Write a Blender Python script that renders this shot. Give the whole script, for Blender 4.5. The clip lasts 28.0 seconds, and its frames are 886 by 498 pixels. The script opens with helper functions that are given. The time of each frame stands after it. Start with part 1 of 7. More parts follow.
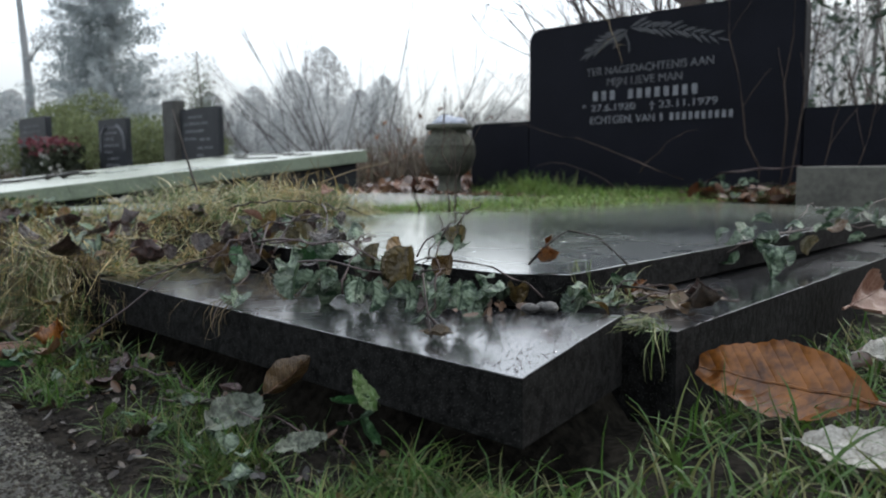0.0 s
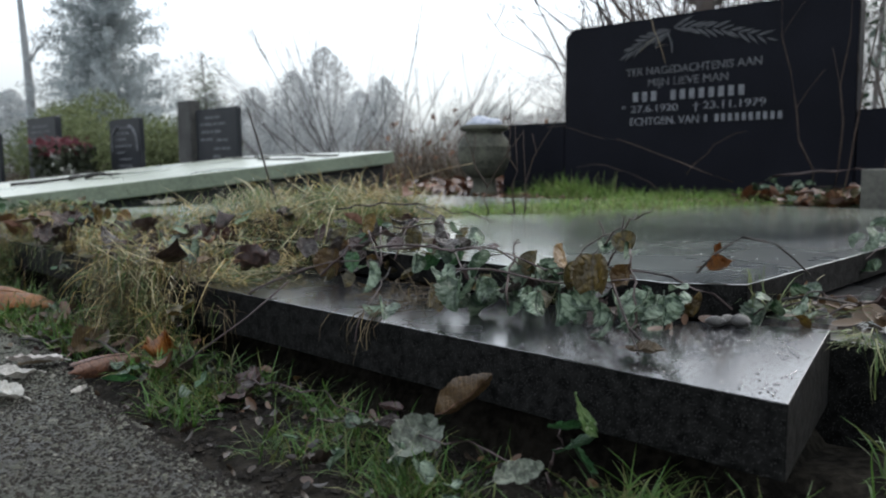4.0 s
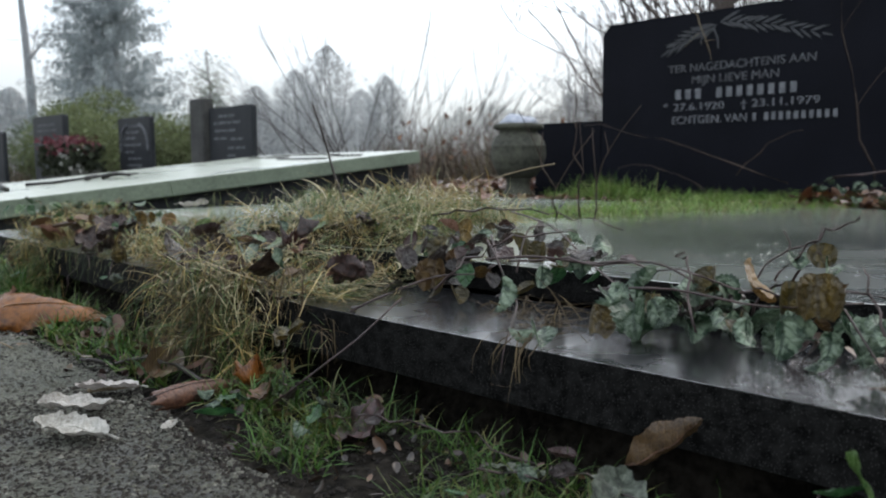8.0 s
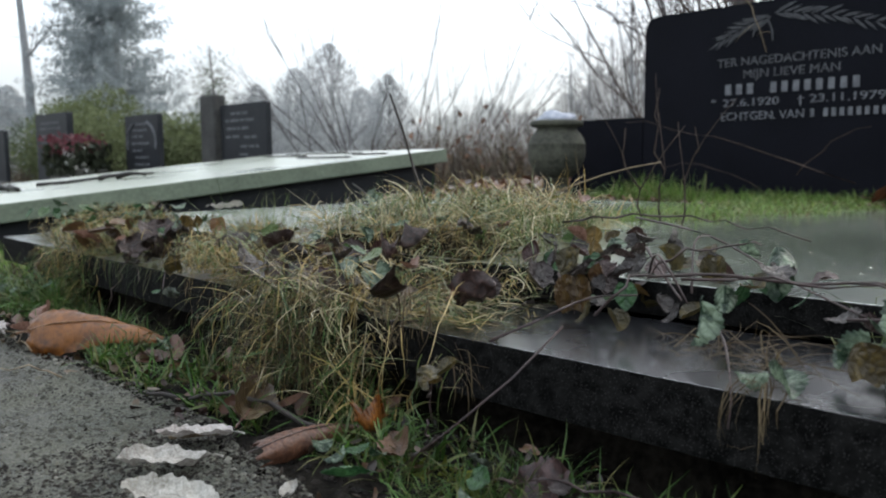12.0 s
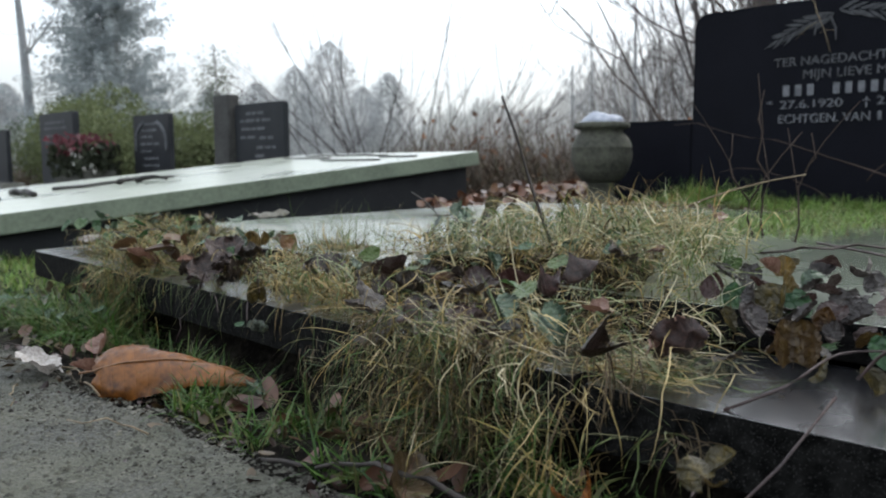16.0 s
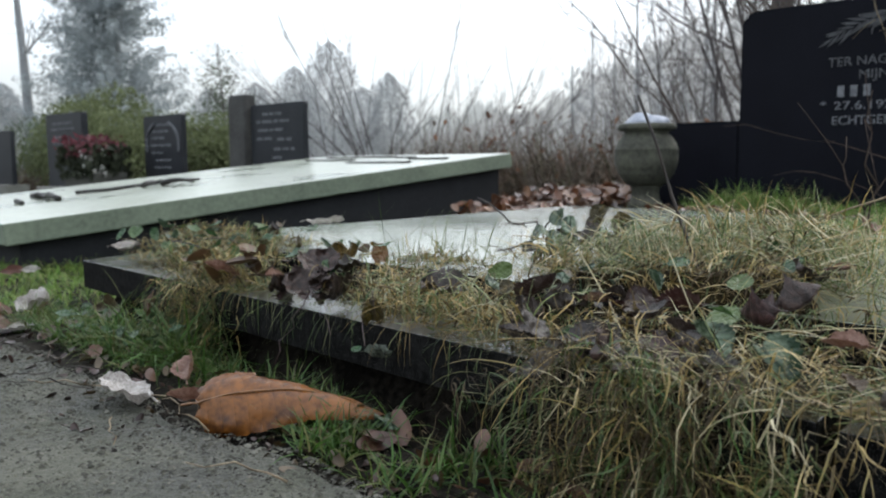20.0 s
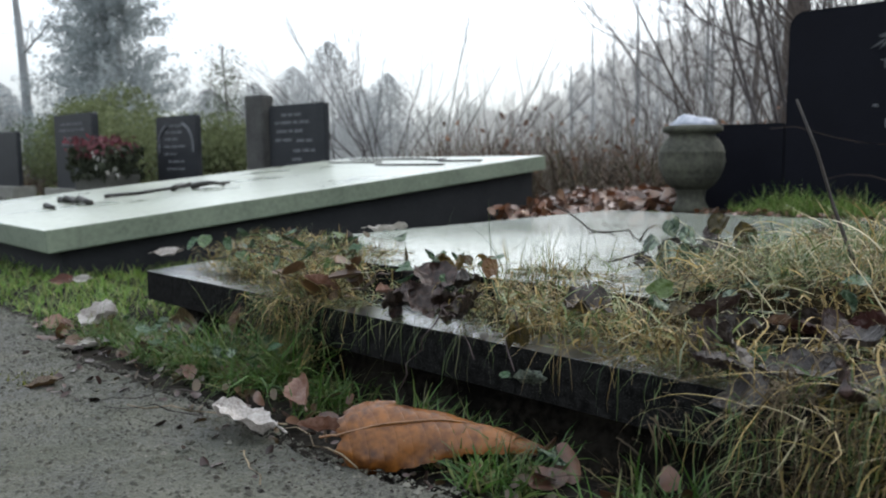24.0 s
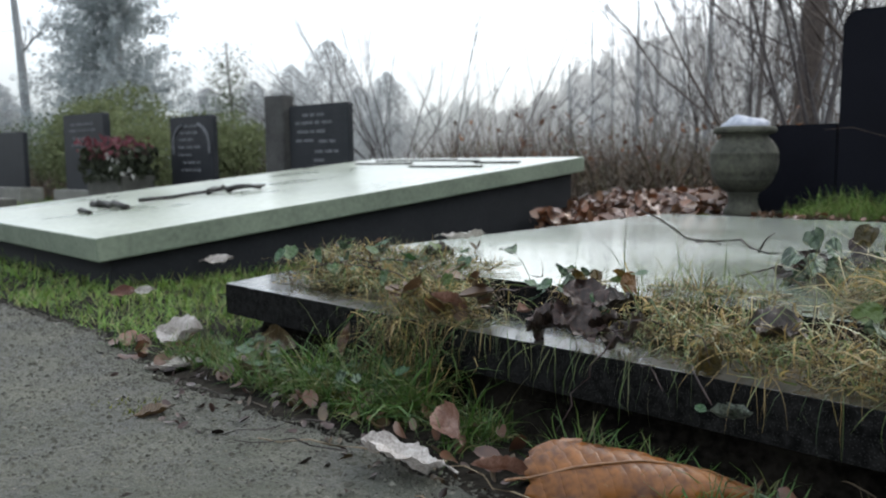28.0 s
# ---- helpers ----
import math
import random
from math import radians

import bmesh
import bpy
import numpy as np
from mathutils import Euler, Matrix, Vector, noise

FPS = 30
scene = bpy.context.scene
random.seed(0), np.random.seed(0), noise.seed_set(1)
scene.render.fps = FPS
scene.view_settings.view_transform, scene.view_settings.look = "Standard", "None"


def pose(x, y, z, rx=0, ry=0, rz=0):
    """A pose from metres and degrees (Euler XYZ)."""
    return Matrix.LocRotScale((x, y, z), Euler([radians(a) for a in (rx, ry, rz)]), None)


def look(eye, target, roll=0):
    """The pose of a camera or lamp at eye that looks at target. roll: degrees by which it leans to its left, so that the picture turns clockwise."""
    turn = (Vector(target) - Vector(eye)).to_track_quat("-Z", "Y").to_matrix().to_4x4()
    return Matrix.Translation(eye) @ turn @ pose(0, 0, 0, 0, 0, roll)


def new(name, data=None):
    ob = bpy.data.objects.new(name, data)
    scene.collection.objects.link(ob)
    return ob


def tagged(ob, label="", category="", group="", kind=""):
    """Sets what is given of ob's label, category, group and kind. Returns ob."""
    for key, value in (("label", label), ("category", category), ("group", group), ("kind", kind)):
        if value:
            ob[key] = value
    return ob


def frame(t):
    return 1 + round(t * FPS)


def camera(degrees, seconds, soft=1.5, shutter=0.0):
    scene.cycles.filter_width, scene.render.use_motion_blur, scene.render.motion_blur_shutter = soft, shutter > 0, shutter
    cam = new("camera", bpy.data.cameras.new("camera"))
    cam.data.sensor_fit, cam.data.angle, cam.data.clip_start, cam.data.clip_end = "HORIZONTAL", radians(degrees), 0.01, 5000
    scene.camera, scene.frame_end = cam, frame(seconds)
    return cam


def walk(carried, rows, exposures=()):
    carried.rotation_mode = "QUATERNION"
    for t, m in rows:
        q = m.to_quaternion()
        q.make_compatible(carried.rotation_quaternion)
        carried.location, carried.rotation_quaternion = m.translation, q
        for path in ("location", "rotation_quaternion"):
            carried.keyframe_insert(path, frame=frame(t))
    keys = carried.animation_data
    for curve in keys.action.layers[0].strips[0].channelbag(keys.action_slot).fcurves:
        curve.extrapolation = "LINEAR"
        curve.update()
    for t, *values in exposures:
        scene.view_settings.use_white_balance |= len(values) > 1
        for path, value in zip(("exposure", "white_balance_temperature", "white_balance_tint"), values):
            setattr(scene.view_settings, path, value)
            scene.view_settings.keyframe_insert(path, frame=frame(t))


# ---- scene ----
cam = camera(58.5, 28.0, soft=2.0)
cam.data.dof.use_dof, cam.data.dof.focus_distance, cam.data.dof.aperture_fstop = True, 0.70, 11.0
PATH = [
    (0, (0.299, -0.368, 0.211), (-1.104, 1.042, -0.003), -0.6),
    (0.5, (0.279, -0.377, 0.212), (-1.121, 1.035, 0.0), -0.6),
    (1, (0.262, -0.387, 0.212), (-1.137, 1.026, 0.0), -0.6),
    (1.5, (0.244, -0.396, 0.21), (-1.153, 1.019, 0.0), -0.5),
    (2, (0.228, -0.406, 0.211), (-1.168, 1.011, 0.002), -0.4),
    (2.5, (0.211, -0.416, 0.212), (-1.184, 1.002, 0.003), -0.5),
    (3, (0.195, -0.422, 0.212), (-1.2, 0.996, 0.003), -0.5),
    (3.5, (0.178, -0.429, 0.212), (-1.213, 0.992, 0.002), -0.5),
    (5.5, (0.106, -0.445, 0.213), (-1.282, 0.98, 0.004), -0.4),
    (6, (0.088, -0.449, 0.215), (-1.298, 0.977, 0.004), -0.4),
    (6.5, (0.069, -0.451, 0.215), (-1.316, 0.976, 0.004), -0.4),
    (7, (0.046, -0.449, 0.214), (-1.339, 0.977, 0.003), -0.4),
    (7.5, (0.026, -0.45, 0.214), (-1.358, 0.978, 0.003), -0.5),
    (8, (0.004, -0.449, 0.214), (-1.379, 0.981, 0.003), -0.4),
    (8.5, (-0.019, -0.446, 0.214), (-1.402, 0.984, 0.002), -0.4),
    (9, (-0.037, -0.446, 0.214), (-1.418, 0.985, 0.001), -0.4),
    (9.5, (-0.06, -0.444, 0.213), (-1.441, 0.988, 0.0), -0.4),
    (10, (-0.084, -0.442, 0.213), (-1.462, 0.991, 0.0), -0.4),
    (10.5, (-0.106, -0.443, 0.213), (-1.484, 0.991, 0.0), -0.4),
    (11, (-0.13, -0.442, 0.213), (-1.506, 0.994, 0.0), -0.4),
    (11.5, (-0.154, -0.441, 0.213), (-1.529, 0.995, 0.0), -0.4),
    (12, (-0.177, -0.442, 0.214), (-1.551, 0.996, 0.001), -0.4),
    (12.5, (-0.199, -0.442, 0.214), (-1.571, 0.997, 0.002), -0.4),
    (14.5, (-0.295, -0.439, 0.224), (-1.662, 1.005, 0.008), -0.4),
    (15, (-0.32, -0.439, 0.226), (-1.686, 1.006, 0.011), -0.4),
    (15.5, (-0.343, -0.442, 0.229), (-1.706, 1.005, 0.014), -0.3),
    (16, (-0.364, -0.446, 0.23), (-1.727, 1.003, 0.014), -0.3),
    (16.5, (-0.384, -0.449, 0.23), (-1.746, 1.001, 0.015), -0.4),
    (17, (-0.401, -0.452, 0.23), (-1.761, 0.999, 0.015), -0.4),
    (17.5, (-0.419, -0.455, 0.229), (-1.777, 0.997, 0.016), -0.4),
    (18, (-0.438, -0.458, 0.23), (-1.795, 0.995, 0.017), -0.4),
    (18.5, (-0.458, -0.463, 0.233), (-1.813, 0.992, 0.019), -0.5),
    (19, (-0.479, -0.469, 0.235), (-1.831, 0.989, 0.021), -0.4),
    (19.5, (-0.499, -0.474, 0.237), (-1.85, 0.984, 0.021), -0.4),
    (20, (-0.521, -0.479, 0.236), (-1.871, 0.982, 0.022), -0.3),
    (20.5, (-0.538, -0.488, 0.236), (-1.886, 0.974, 0.022), -0.3),
    (21, (-0.555, -0.496, 0.236), (-1.9, 0.968, 0.022), -0.3),
    (21.5, (-0.571, -0.503, 0.236), (-1.915, 0.963, 0.021), -0.3),
    (23.5, (-0.645, -0.524, 0.243), (-1.981, 0.949, 0.029), -0.3),
    (24, (-0.665, -0.53, 0.245), (-2.0, 0.944, 0.031), -0.3),
    (24.5, (-0.687, -0.536, 0.247), (-2.02, 0.939, 0.032), -0.3),
    (25, (-0.71, -0.545, 0.248), (-2.04, 0.933, 0.034), -0.2),
    (25.5, (-0.731, -0.554, 0.25), (-2.06, 0.925, 0.034), -0.3),
    (26, (-0.751, -0.562, 0.251), (-2.078, 0.919, 0.035), -0.4),
    (26.5, (-0.77, -0.569, 0.253), (-2.095, 0.914, 0.036), -0.4),
    (27, (-0.787, -0.574, 0.254), (-2.11, 0.91, 0.037), -0.4),
    (27.5, (-0.806, -0.579, 0.256), (-2.127, 0.908, 0.038), -0.4),
    (28, (-0.824, -0.584, 0.257), (-2.142, 0.904, 0.039), -0.4),
]
walk(cam, [(t, look(eye, target, roll)) for t, eye, target, roll in PATH])
GROUND_FAR = 300.0

# ---- world and sun: a bright, foggy overcast sky ----
world = bpy.data.worlds.new("overcast")
scene.world = world
world.use_nodes = True
wn, wl = world.node_tree.nodes, world.node_tree.links
wn.clear()
w_out = wn.new("ShaderNodeOutputWorld")
w_bg = wn.new("ShaderNodeBackground")
w_sky = wn.new("ShaderNodeTexSky")
w_sky.sky_type = "NISHITA"
w_sky.sun_disc = False
w_sky.sun_elevation, w_sky.sun_rotation = radians(38), radians(15)
w_sky.air_density, w_sky.dust_density = 1.0, 6.0
w_bg.inputs["Strength"].default_value = 0.05
w_bg2 = wn.new("ShaderNodeBackground")
w_co = wn.new("ShaderNodeTexCoord")
w_sep = wn.new("ShaderNodeSeparateXYZ")
w_ramp = wn.new("ShaderNodeValToRGB")
w_ramp.color_ramp.elements[0].position, w_ramp.color_ramp.elements[0].color = 0.0, (0.64, 0.70, 0.73, 1)
w_ramp.color_ramp.elements[1].position, w_ramp.color_ramp.elements[1].color = 0.55, (2.25, 2.44, 2.68, 1)
for height, shade in ((0.07, (0.90, 0.97, 1.01, 1)), (0.12, (1.12, 1.20, 1.27, 1)), (0.20, (1.56, 1.69, 1.82, 1)), (0.36, (1.98, 2.14, 2.33, 1))):
    w_ramp.color_ramp.elements.new(height).color = shade
# the cloud is a little brighter towards the hidden sun
w_dot, w_side, w_mul = wn.new("ShaderNodeVectorMath"), wn.new("ShaderNodeMapRange"), wn.new("ShaderNodeMix")
w_dot.operation = "DOT_PRODUCT"
w_dot.inputs[1].default_value = (0.16, 0.98, 0.0)
w_side.inputs["From Min"].default_value, w_side.inputs["From Max"].default_value = 0.0, 0.9
w_side.inputs["To Min"].default_value, w_side.inputs["To Max"].default_value = 0.84, 1.02
w_mul.data_type, w_mul.blend_type = "RGBA", "MULTIPLY"
w_mul.inputs["Factor"].default_value = 1.0
w_bg2.inputs["Strength"].default_value = 0.95
w_add = wn.new("ShaderNodeAddShader")
wl.new(w_sky.outputs[0], w_bg.inputs["Color"])
wl.new(w_co.outputs["Generated"], w_sep.inputs[0])
wl.new(w_sep.outputs["Z"], w_ramp.inputs[0])
wl.new(w_co.outputs["Generated"], w_dot.inputs[0])
wl.new(w_dot.outputs["Value"], w_side.inputs["Value"])
wl.new(w_ramp.outputs[0], w_mul.inputs["A"])
wl.new(w_side.outputs[0], w_mul.inputs["B"])
wl.new(w_mul.outputs["Result"], w_bg2.inputs["Color"])
wl.new(w_bg.outputs[0], w_add.inputs[0])
wl.new(w_bg2.outputs[0], w_add.inputs[1])
wl.new(w_add.outputs[0], w_out.inputs["Surface"])

sun = new("sun", bpy.data.lights.new("sun", "SUN"))
sun.data.energy, sun.data.angle, sun.data.color = 0.9, radians(25), (1.0, 0.97, 0.93)
sun.matrix_world = look((0.5, 3, 3), (0, 0, 0))


# ---- materials ----
def mat(name, a, b, scale=8.0, rough=0.8, bump=0.3, c=None, fine=60.0, metal=0.0, spec=0.5, vary=0.0, island=False, rough2=None, trans=0.0, coat=0.0, deep=0.003, veins=0.0, span=0.15):
    """Two-scale noise between colours a and b, specks of c, with bump; vary: brightness change from piece to piece."""
    m = bpy.data.materials.new(name)
    m.use_nodes = True
    n, l = m.node_tree.nodes, m.node_tree.links
    p = n["Principled BSDF"]
    co = n.new("ShaderNodeTexCoord")
    big, small = n.new("ShaderNodeTexNoise"), n.new("ShaderNodeTexNoise")
    big.inputs["Scale"].default_value, small.inputs["Scale"].default_value = scale, fine
    big.inputs["Detail"].default_value, small.inputs["Detail"].default_value = 5, 4
    for q in (big, small):
        l.new(co.outputs["Object"], q.inputs["Vector"])
    ramp = n.new("ShaderNodeValToRGB")
    ramp.color_ramp.elements[0].position, ramp.color_ramp.elements[0].color = 0.51 - span, (*a, 1)
    ramp.color_ramp.elements[1].position, ramp.color_ramp.elements[1].color = 0.51 + span, (*b, 1)
    mixf = n.new("ShaderNodeMath")
    mixf.operation = "MULTIPLY_ADD"
    mixf.inputs[1].default_value = 0.45
    l.new(small.outputs["Fac"], mixf.inputs[0])
    half = n.new("ShaderNodeMath")
    half.operation = "MULTIPLY"
    half.inputs[1].default_value = 0.55
    l.new(big.outputs["Fac"], half.inputs[0])
    l.new(half.outputs[0], mixf.inputs[2])
    l.new(mixf.outputs[0], ramp.inputs[0])
    colour = ramp.outputs[0]
    if c:
        sp = n.new("ShaderNodeTexVoronoi")
        sp.inputs["Scale"].default_value = fine * 4
        l.new(co.outputs["Object"], sp.inputs["Vector"])
        sr = n.new("ShaderNodeValToRGB")
        sr.color_ramp.elements[0].position, sr.color_ramp.elements[0].color = 0.12, (1, 1, 1, 1)
        sr.color_ramp.elements[1].position, sr.color_ramp.elements[1].color = 0.30, (0, 0, 0, 1)
        l.new(sp.outputs["Distance"], sr.inputs[0])
        mx = n.new("ShaderNodeMix")
        mx.data_type = "RGBA"
        l.new(sr.outputs[0], mx.inputs["Factor"])
        l.new(colour, mx.inputs["A"])
        mx.inputs["B"].default_value = (*c, 1)
        colour = mx.outputs["Result"]
    if vary:
        src = n.new("ShaderNodeNewGeometry" if island else "ShaderNodeObjectInfo")
        rnd = src.outputs["Random Per Island" if island else "Random"]
        hsv = n.new("ShaderNodeHueSaturation")
        mr = n.new("ShaderNodeMapRange")
        mr.inputs["To Min"].default_value, mr.inputs["To Max"].default_value = 1 - vary, 1 + vary
        l.new(rnd, mr.inputs["Value"])
        l.new(mr.outputs[0], hsv.inputs["Value"])
        mr2 = n.new("ShaderNodeMapRange")
        mr2.inputs["To Min"].default_value, mr2.inputs["To Max"].default_value = 0.53, 0.47
        l.new(rnd, mr2.inputs["Value"])
        l.new(mr2.outputs[0], hsv.inputs["Hue"])
        l.new(colour, hsv.inputs["Color"])
        colour = hsv.outputs[0]
    l.new(colour, p.inputs["Base Color"])
    p.inputs["Roughness"].default_value = rough
    if rough2 is not None:
        rr = n.new("ShaderNodeMapRange")
        rr.inputs["From Min"].default_value, rr.inputs["From Max"].default_value = 0.38, 0.62
        rr.inputs["To Min"].default_value, rr.inputs["To Max"].default_value = rough, rough2
        l.new(big.outputs["Fac"], rr.inputs["Value"])
        l.new(rr.outputs[0], p.inputs["Roughness"])
    p.inputs["Metallic"].default_value = metal
    p.inputs["Coat Weight"].default_value, p.inputs["Coat Roughness"].default_value = coat, 0.7 * rough
    p.inputs["Specular IOR Level"].default_value = spec
    if bump:
        bp = n.new("ShaderNodeBump")
        bp.inputs["Strength"].default_value, bp.inputs["Distance"].default_value = bump, deep
        l.new(mixf.outputs[0], bp.inputs["Height"])
        if veins:
            # slanting side veins, in the leaf's own measure
            sp, ab, f1, f2, sn, pw = n.new("ShaderNodeSeparateXYZ"), *(n.new("ShaderNodeMath") for _ in range(5))
            l.new(co.outputs["Object"], sp.inputs[0])
            ab.operation, f1.operation, f2.operation, sn.operation, pw.operation = "ABSOLUTE", "MULTIPLY", "MULTIPLY_ADD", "SINE", "POWER"
            l.new(sp.outputs["Y"], ab.inputs[0])
            l.new(ab.outputs[0], f1.inputs[0])
            f1.inputs[1].default_value = -30.0
            l.new(sp.outputs["X"], f2.inputs[0])
            f2.inputs[1].default_value = 38.0
            l.new(f1.outputs[0], f2.inputs[2])
            l.new(f2.outputs[0], sn.inputs[0])
            sq = n.new("ShaderNodeMath")
            sq.operation = "ABSOLUTE"
            l.new(sn.outputs[0], sq.inputs[0])
            l.new(sq.outputs[0], pw.inputs[0])
            pw.inputs[1].default_value = 0.45
            b2 = n.new("ShaderNodeBump")
            b2.inputs["Strength"].default_value, b2.inputs["Distance"].default_value = veins, 0.0012
            l.new(pw.outputs[0], b2.inputs["Height"])
            l.new(b2.outputs[0], bp.inputs["Normal"])
        l.new(bp.outputs[0], p.inputs["Normal"])
    if trans:
        tr = n.new("ShaderNodeBsdfTranslucent")
        l.new(colour, tr.inputs["Color"])
        ms = n.new("ShaderNodeMixShader")
        ms.inputs[0].default_value = trans
        l.new(p.outputs[0], ms.inputs[1])
        l.new(tr.outputs[0], ms.inputs[2])
        l.new(ms.outputs[0], n["Material Output"].inputs["Surface"])
    return m


polished = mat("polished_granite", (0.006, 0.0066, 0.008), (0.017, 0.018, 0.020), 7, 0.14, 0.14, (0.028, 0.028, 0.031), 160, rough2=0.30, coat=0.8, spec=0.6, span=0.1)
wet_granite = mat("rain_wet_granite", (0.007, 0.0075, 0.009), (0.020, 0.021, 0.024), 7, 0.23, 0.04, (0.03, 0.03, 0.033), 160, rough2=0.28, coat=0.8, spec=0.6, span=0.1)
# black granite of upright faces, with their shade put into the colour
shaded_rough_granite = mat("shaded_rough_granite", (0.0020, 0.0020, 0.0020), (0.0105, 0.0102, 0.0100), 90, 0.75, 0.5, (0.040, 0.039, 0.038), 150, span=0.1, spec=0.04, deep=0.003)
headstone_mat = mat("headstone_granite", (0.0022, 0.0025, 0.0045), (0.005, 0.0055, 0.009), 6, 0.6, 0.05, None, 180, spec=0.07)
# one stone: mirrored headstone (dark) and mirrored sky (pale) are put into the colours
ledger_mat = mat("wet_dark_sheen_ledger", (0.030, 0.037, 0.038), (0.075, 0.086, 0.086), 2.4, 0.17, 0.03, None, 90, rough2=0.32, coat=1.0, spec=1.0, span=0.1)
ledger_pale = mat("wet_pale_sheen_ledger", (0.22, 0.255, 0.195), (0.52, 0.545, 0.50), 2.2, 0.16, 0.02, None, 90, rough2=0.24, coat=0.8, spec=0.7, span=0.12)
def algae(m, low, high, colour):
    """Algae tint and painted reflection over a ledger, its share running with x from low to high, broken by noise."""
    n, l = m.node_tree.nodes, m.node_tree.links
    co, sep, tex, add, span, mixed = (n.new("ShaderNode" + q) for q in ("TexCoord", "SeparateXYZ", "TexNoise", "Math", "MapRange", "Mix"))
    tex.inputs["Scale"].default_value, tex.inputs["Detail"].default_value = 4.0, 5.0
    add.operation, add.inputs[1].default_value = "MULTIPLY_ADD", 0.5
    span.inputs["From Min"].default_value, span.inputs["From Max"].default_value = low, high
    mixed.data_type, mixed.inputs["B"].default_value = "RGBA", (*colour, 1)
    l.new(co.outputs["Object"], tex.inputs["Vector"])
    l.new(co.outputs["Object"], sep.inputs[0])
    l.new(tex.outputs["Fac"], add.inputs[0])
    l.new(sep.outputs["X"], add.inputs[2])
    l.new(add.outputs[0], span.inputs["Value"])
    l.new(span.outputs[0], mixed.inputs["Factor"])
    base = n["Principled BSDF"].inputs["Base Color"]
    l.new(base.links[0].from_socket, mixed.inputs["A"])
    l.new(mixed.outputs["Result"], base)


# greenish tint that also fades the painted reflections into each other along x
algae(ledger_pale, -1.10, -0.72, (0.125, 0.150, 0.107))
algae(ledger_mat, 0.12, -0.32, (0.125, 0.150, 0.107))
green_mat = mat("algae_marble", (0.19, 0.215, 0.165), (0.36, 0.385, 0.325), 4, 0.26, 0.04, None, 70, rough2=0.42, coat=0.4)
# the top's stone again, darkened: shade of the upright faces in the colour
green_side = mat("algae_marble_shaded_edge", (0.072, 0.092, 0.064), (0.140, 0.172, 0.122), 7, 0.7, 0.3, None, 90)
plinth_mat = mat("dark_plinth", (0.007, 0.008, 0.0095), (0.014, 0.015, 0.017), 9, 0.8, 0.2, None, 120, spec=0.2)
stone_mat = mat("far_granite", (0.0128, 0.0145, 0.0174), (0.0232, 0.0255, 0.029), 10, 0.45, 0.1, None, 90, spec=0.15)
pillar_mat = mat("rough_basalt", (0.0203, 0.0203, 0.0191), (0.0522, 0.0522, 0.0493), 14, 0.9, 0.8, None, 70)
pale_stone = mat("weathered_concrete", (0.0928, 0.0928, 0.0812), (0.174, 0.174, 0.1508), 10, 0.9, 0.4, None, 90)
pale_dark = mat("weathered_dark_stone", (0.029, 0.029, 0.0244), (0.0696, 0.0696, 0.058), 10, 0.9, 0.5, None, 80)
letter_mat = mat("pale_lettering", (0.055, 0.059, 0.067), (0.135, 0.14, 0.153), 55, 0.7, 0.0)
worn_letter = mat("worn_lettering", (0.016, 0.017, 0.020), (0.085, 0.089, 0.098), 45, 0.7, 0.0)
ornament_mat = mat("engraved_grey", (0.022, 0.023, 0.026), (0.058, 0.061, 0.067), 40, 0.8, 0.0)
urn_mat = mat("mossy_urn_stone", (0.009, 0.0098, 0.0064), (0.058, 0.059, 0.041), 14, 0.85, 0.6, None, 80)
lid_mat = mat("frosted_lid", (0.174, 0.1972, 0.2436), (0.319, 0.3364, 0.377), 30, 0.6, 0.2)
soil_mat = mat("dark_soil", (0.0052, 0.0047, 0.0040), (0.021, 0.0185, 0.0150), 14, 0.95, 1.0, None, 120, spec=0.04, deep=0.008, span=0.09)
path_mat = mat("wet_asphalt_path", (0.021, 0.0215, 0.016), (0.074, 0.075, 0.057), 10, 0.7, 1.0, (0.105, 0.104, 0.086), 330, rough2=0.95, deep=0.008, span=0.09)
pn, pk = path_mat.node_tree.nodes, path_mat.node_tree.links
p_co, p_sep, p_tex, p_add, p_rng, p_mix = (pn.new("ShaderNode" + q) for q in ("TexCoord", "SeparateXYZ", "TexNoise", "Math", "MapRange", "Mix"))
p_tex.inputs["Scale"].default_value, p_tex.inputs["Detail"].default_value = 9.0, 5.0
p_add.operation, p_add.inputs[1].default_value = "MULTIPLY_ADD", 0.7
p_rng.inputs["From Min"].default_value, p_rng.inputs["From Max"].default_value = -0.36, -0.12
p_mix.data_type, p_mix.inputs["B"].default_value = "RGBA", (0.012, 0.011, 0.009, 1)
pk.new(p_co.outputs["Object"], p_tex.inputs["Vector"])
pk.new(p_co.outputs["Object"], p_sep.inputs[0])
pk.new(p_tex.outputs["Fac"], p_add.inputs[0])
pk.new(p_sep.outputs["X"], p_add.inputs[2])
pk.new(p_add.outputs[0], p_rng.inputs["Value"])
p_soil = pn.new("ShaderNodeMath")
p_soil.operation, p_soil.inputs[1].default_value = "MULTIPLY", 0.75
pk.new(p_rng.outputs[0], p_soil.inputs[0])
pk.new(p_soil.outputs[0], p_mix.inputs["Factor"])
p_base = pn["Principled BSDF"].inputs["Base Color"]
pk.new(p_base.links[0].from_socket, p_mix.inputs["A"])
pk.new(p_mix.outputs["Result"], p_base)
m_tex, m_rng, m_mix = (pn.new("ShaderNode" + q) for q in ("TexNoise", "MapRange", "Mix"))
m_tex.inputs["Scale"].default_value, m_tex.inputs["Detail"].default_value, m_tex.inputs["Roughness"].default_value = 7.0, 9.0, 0.72
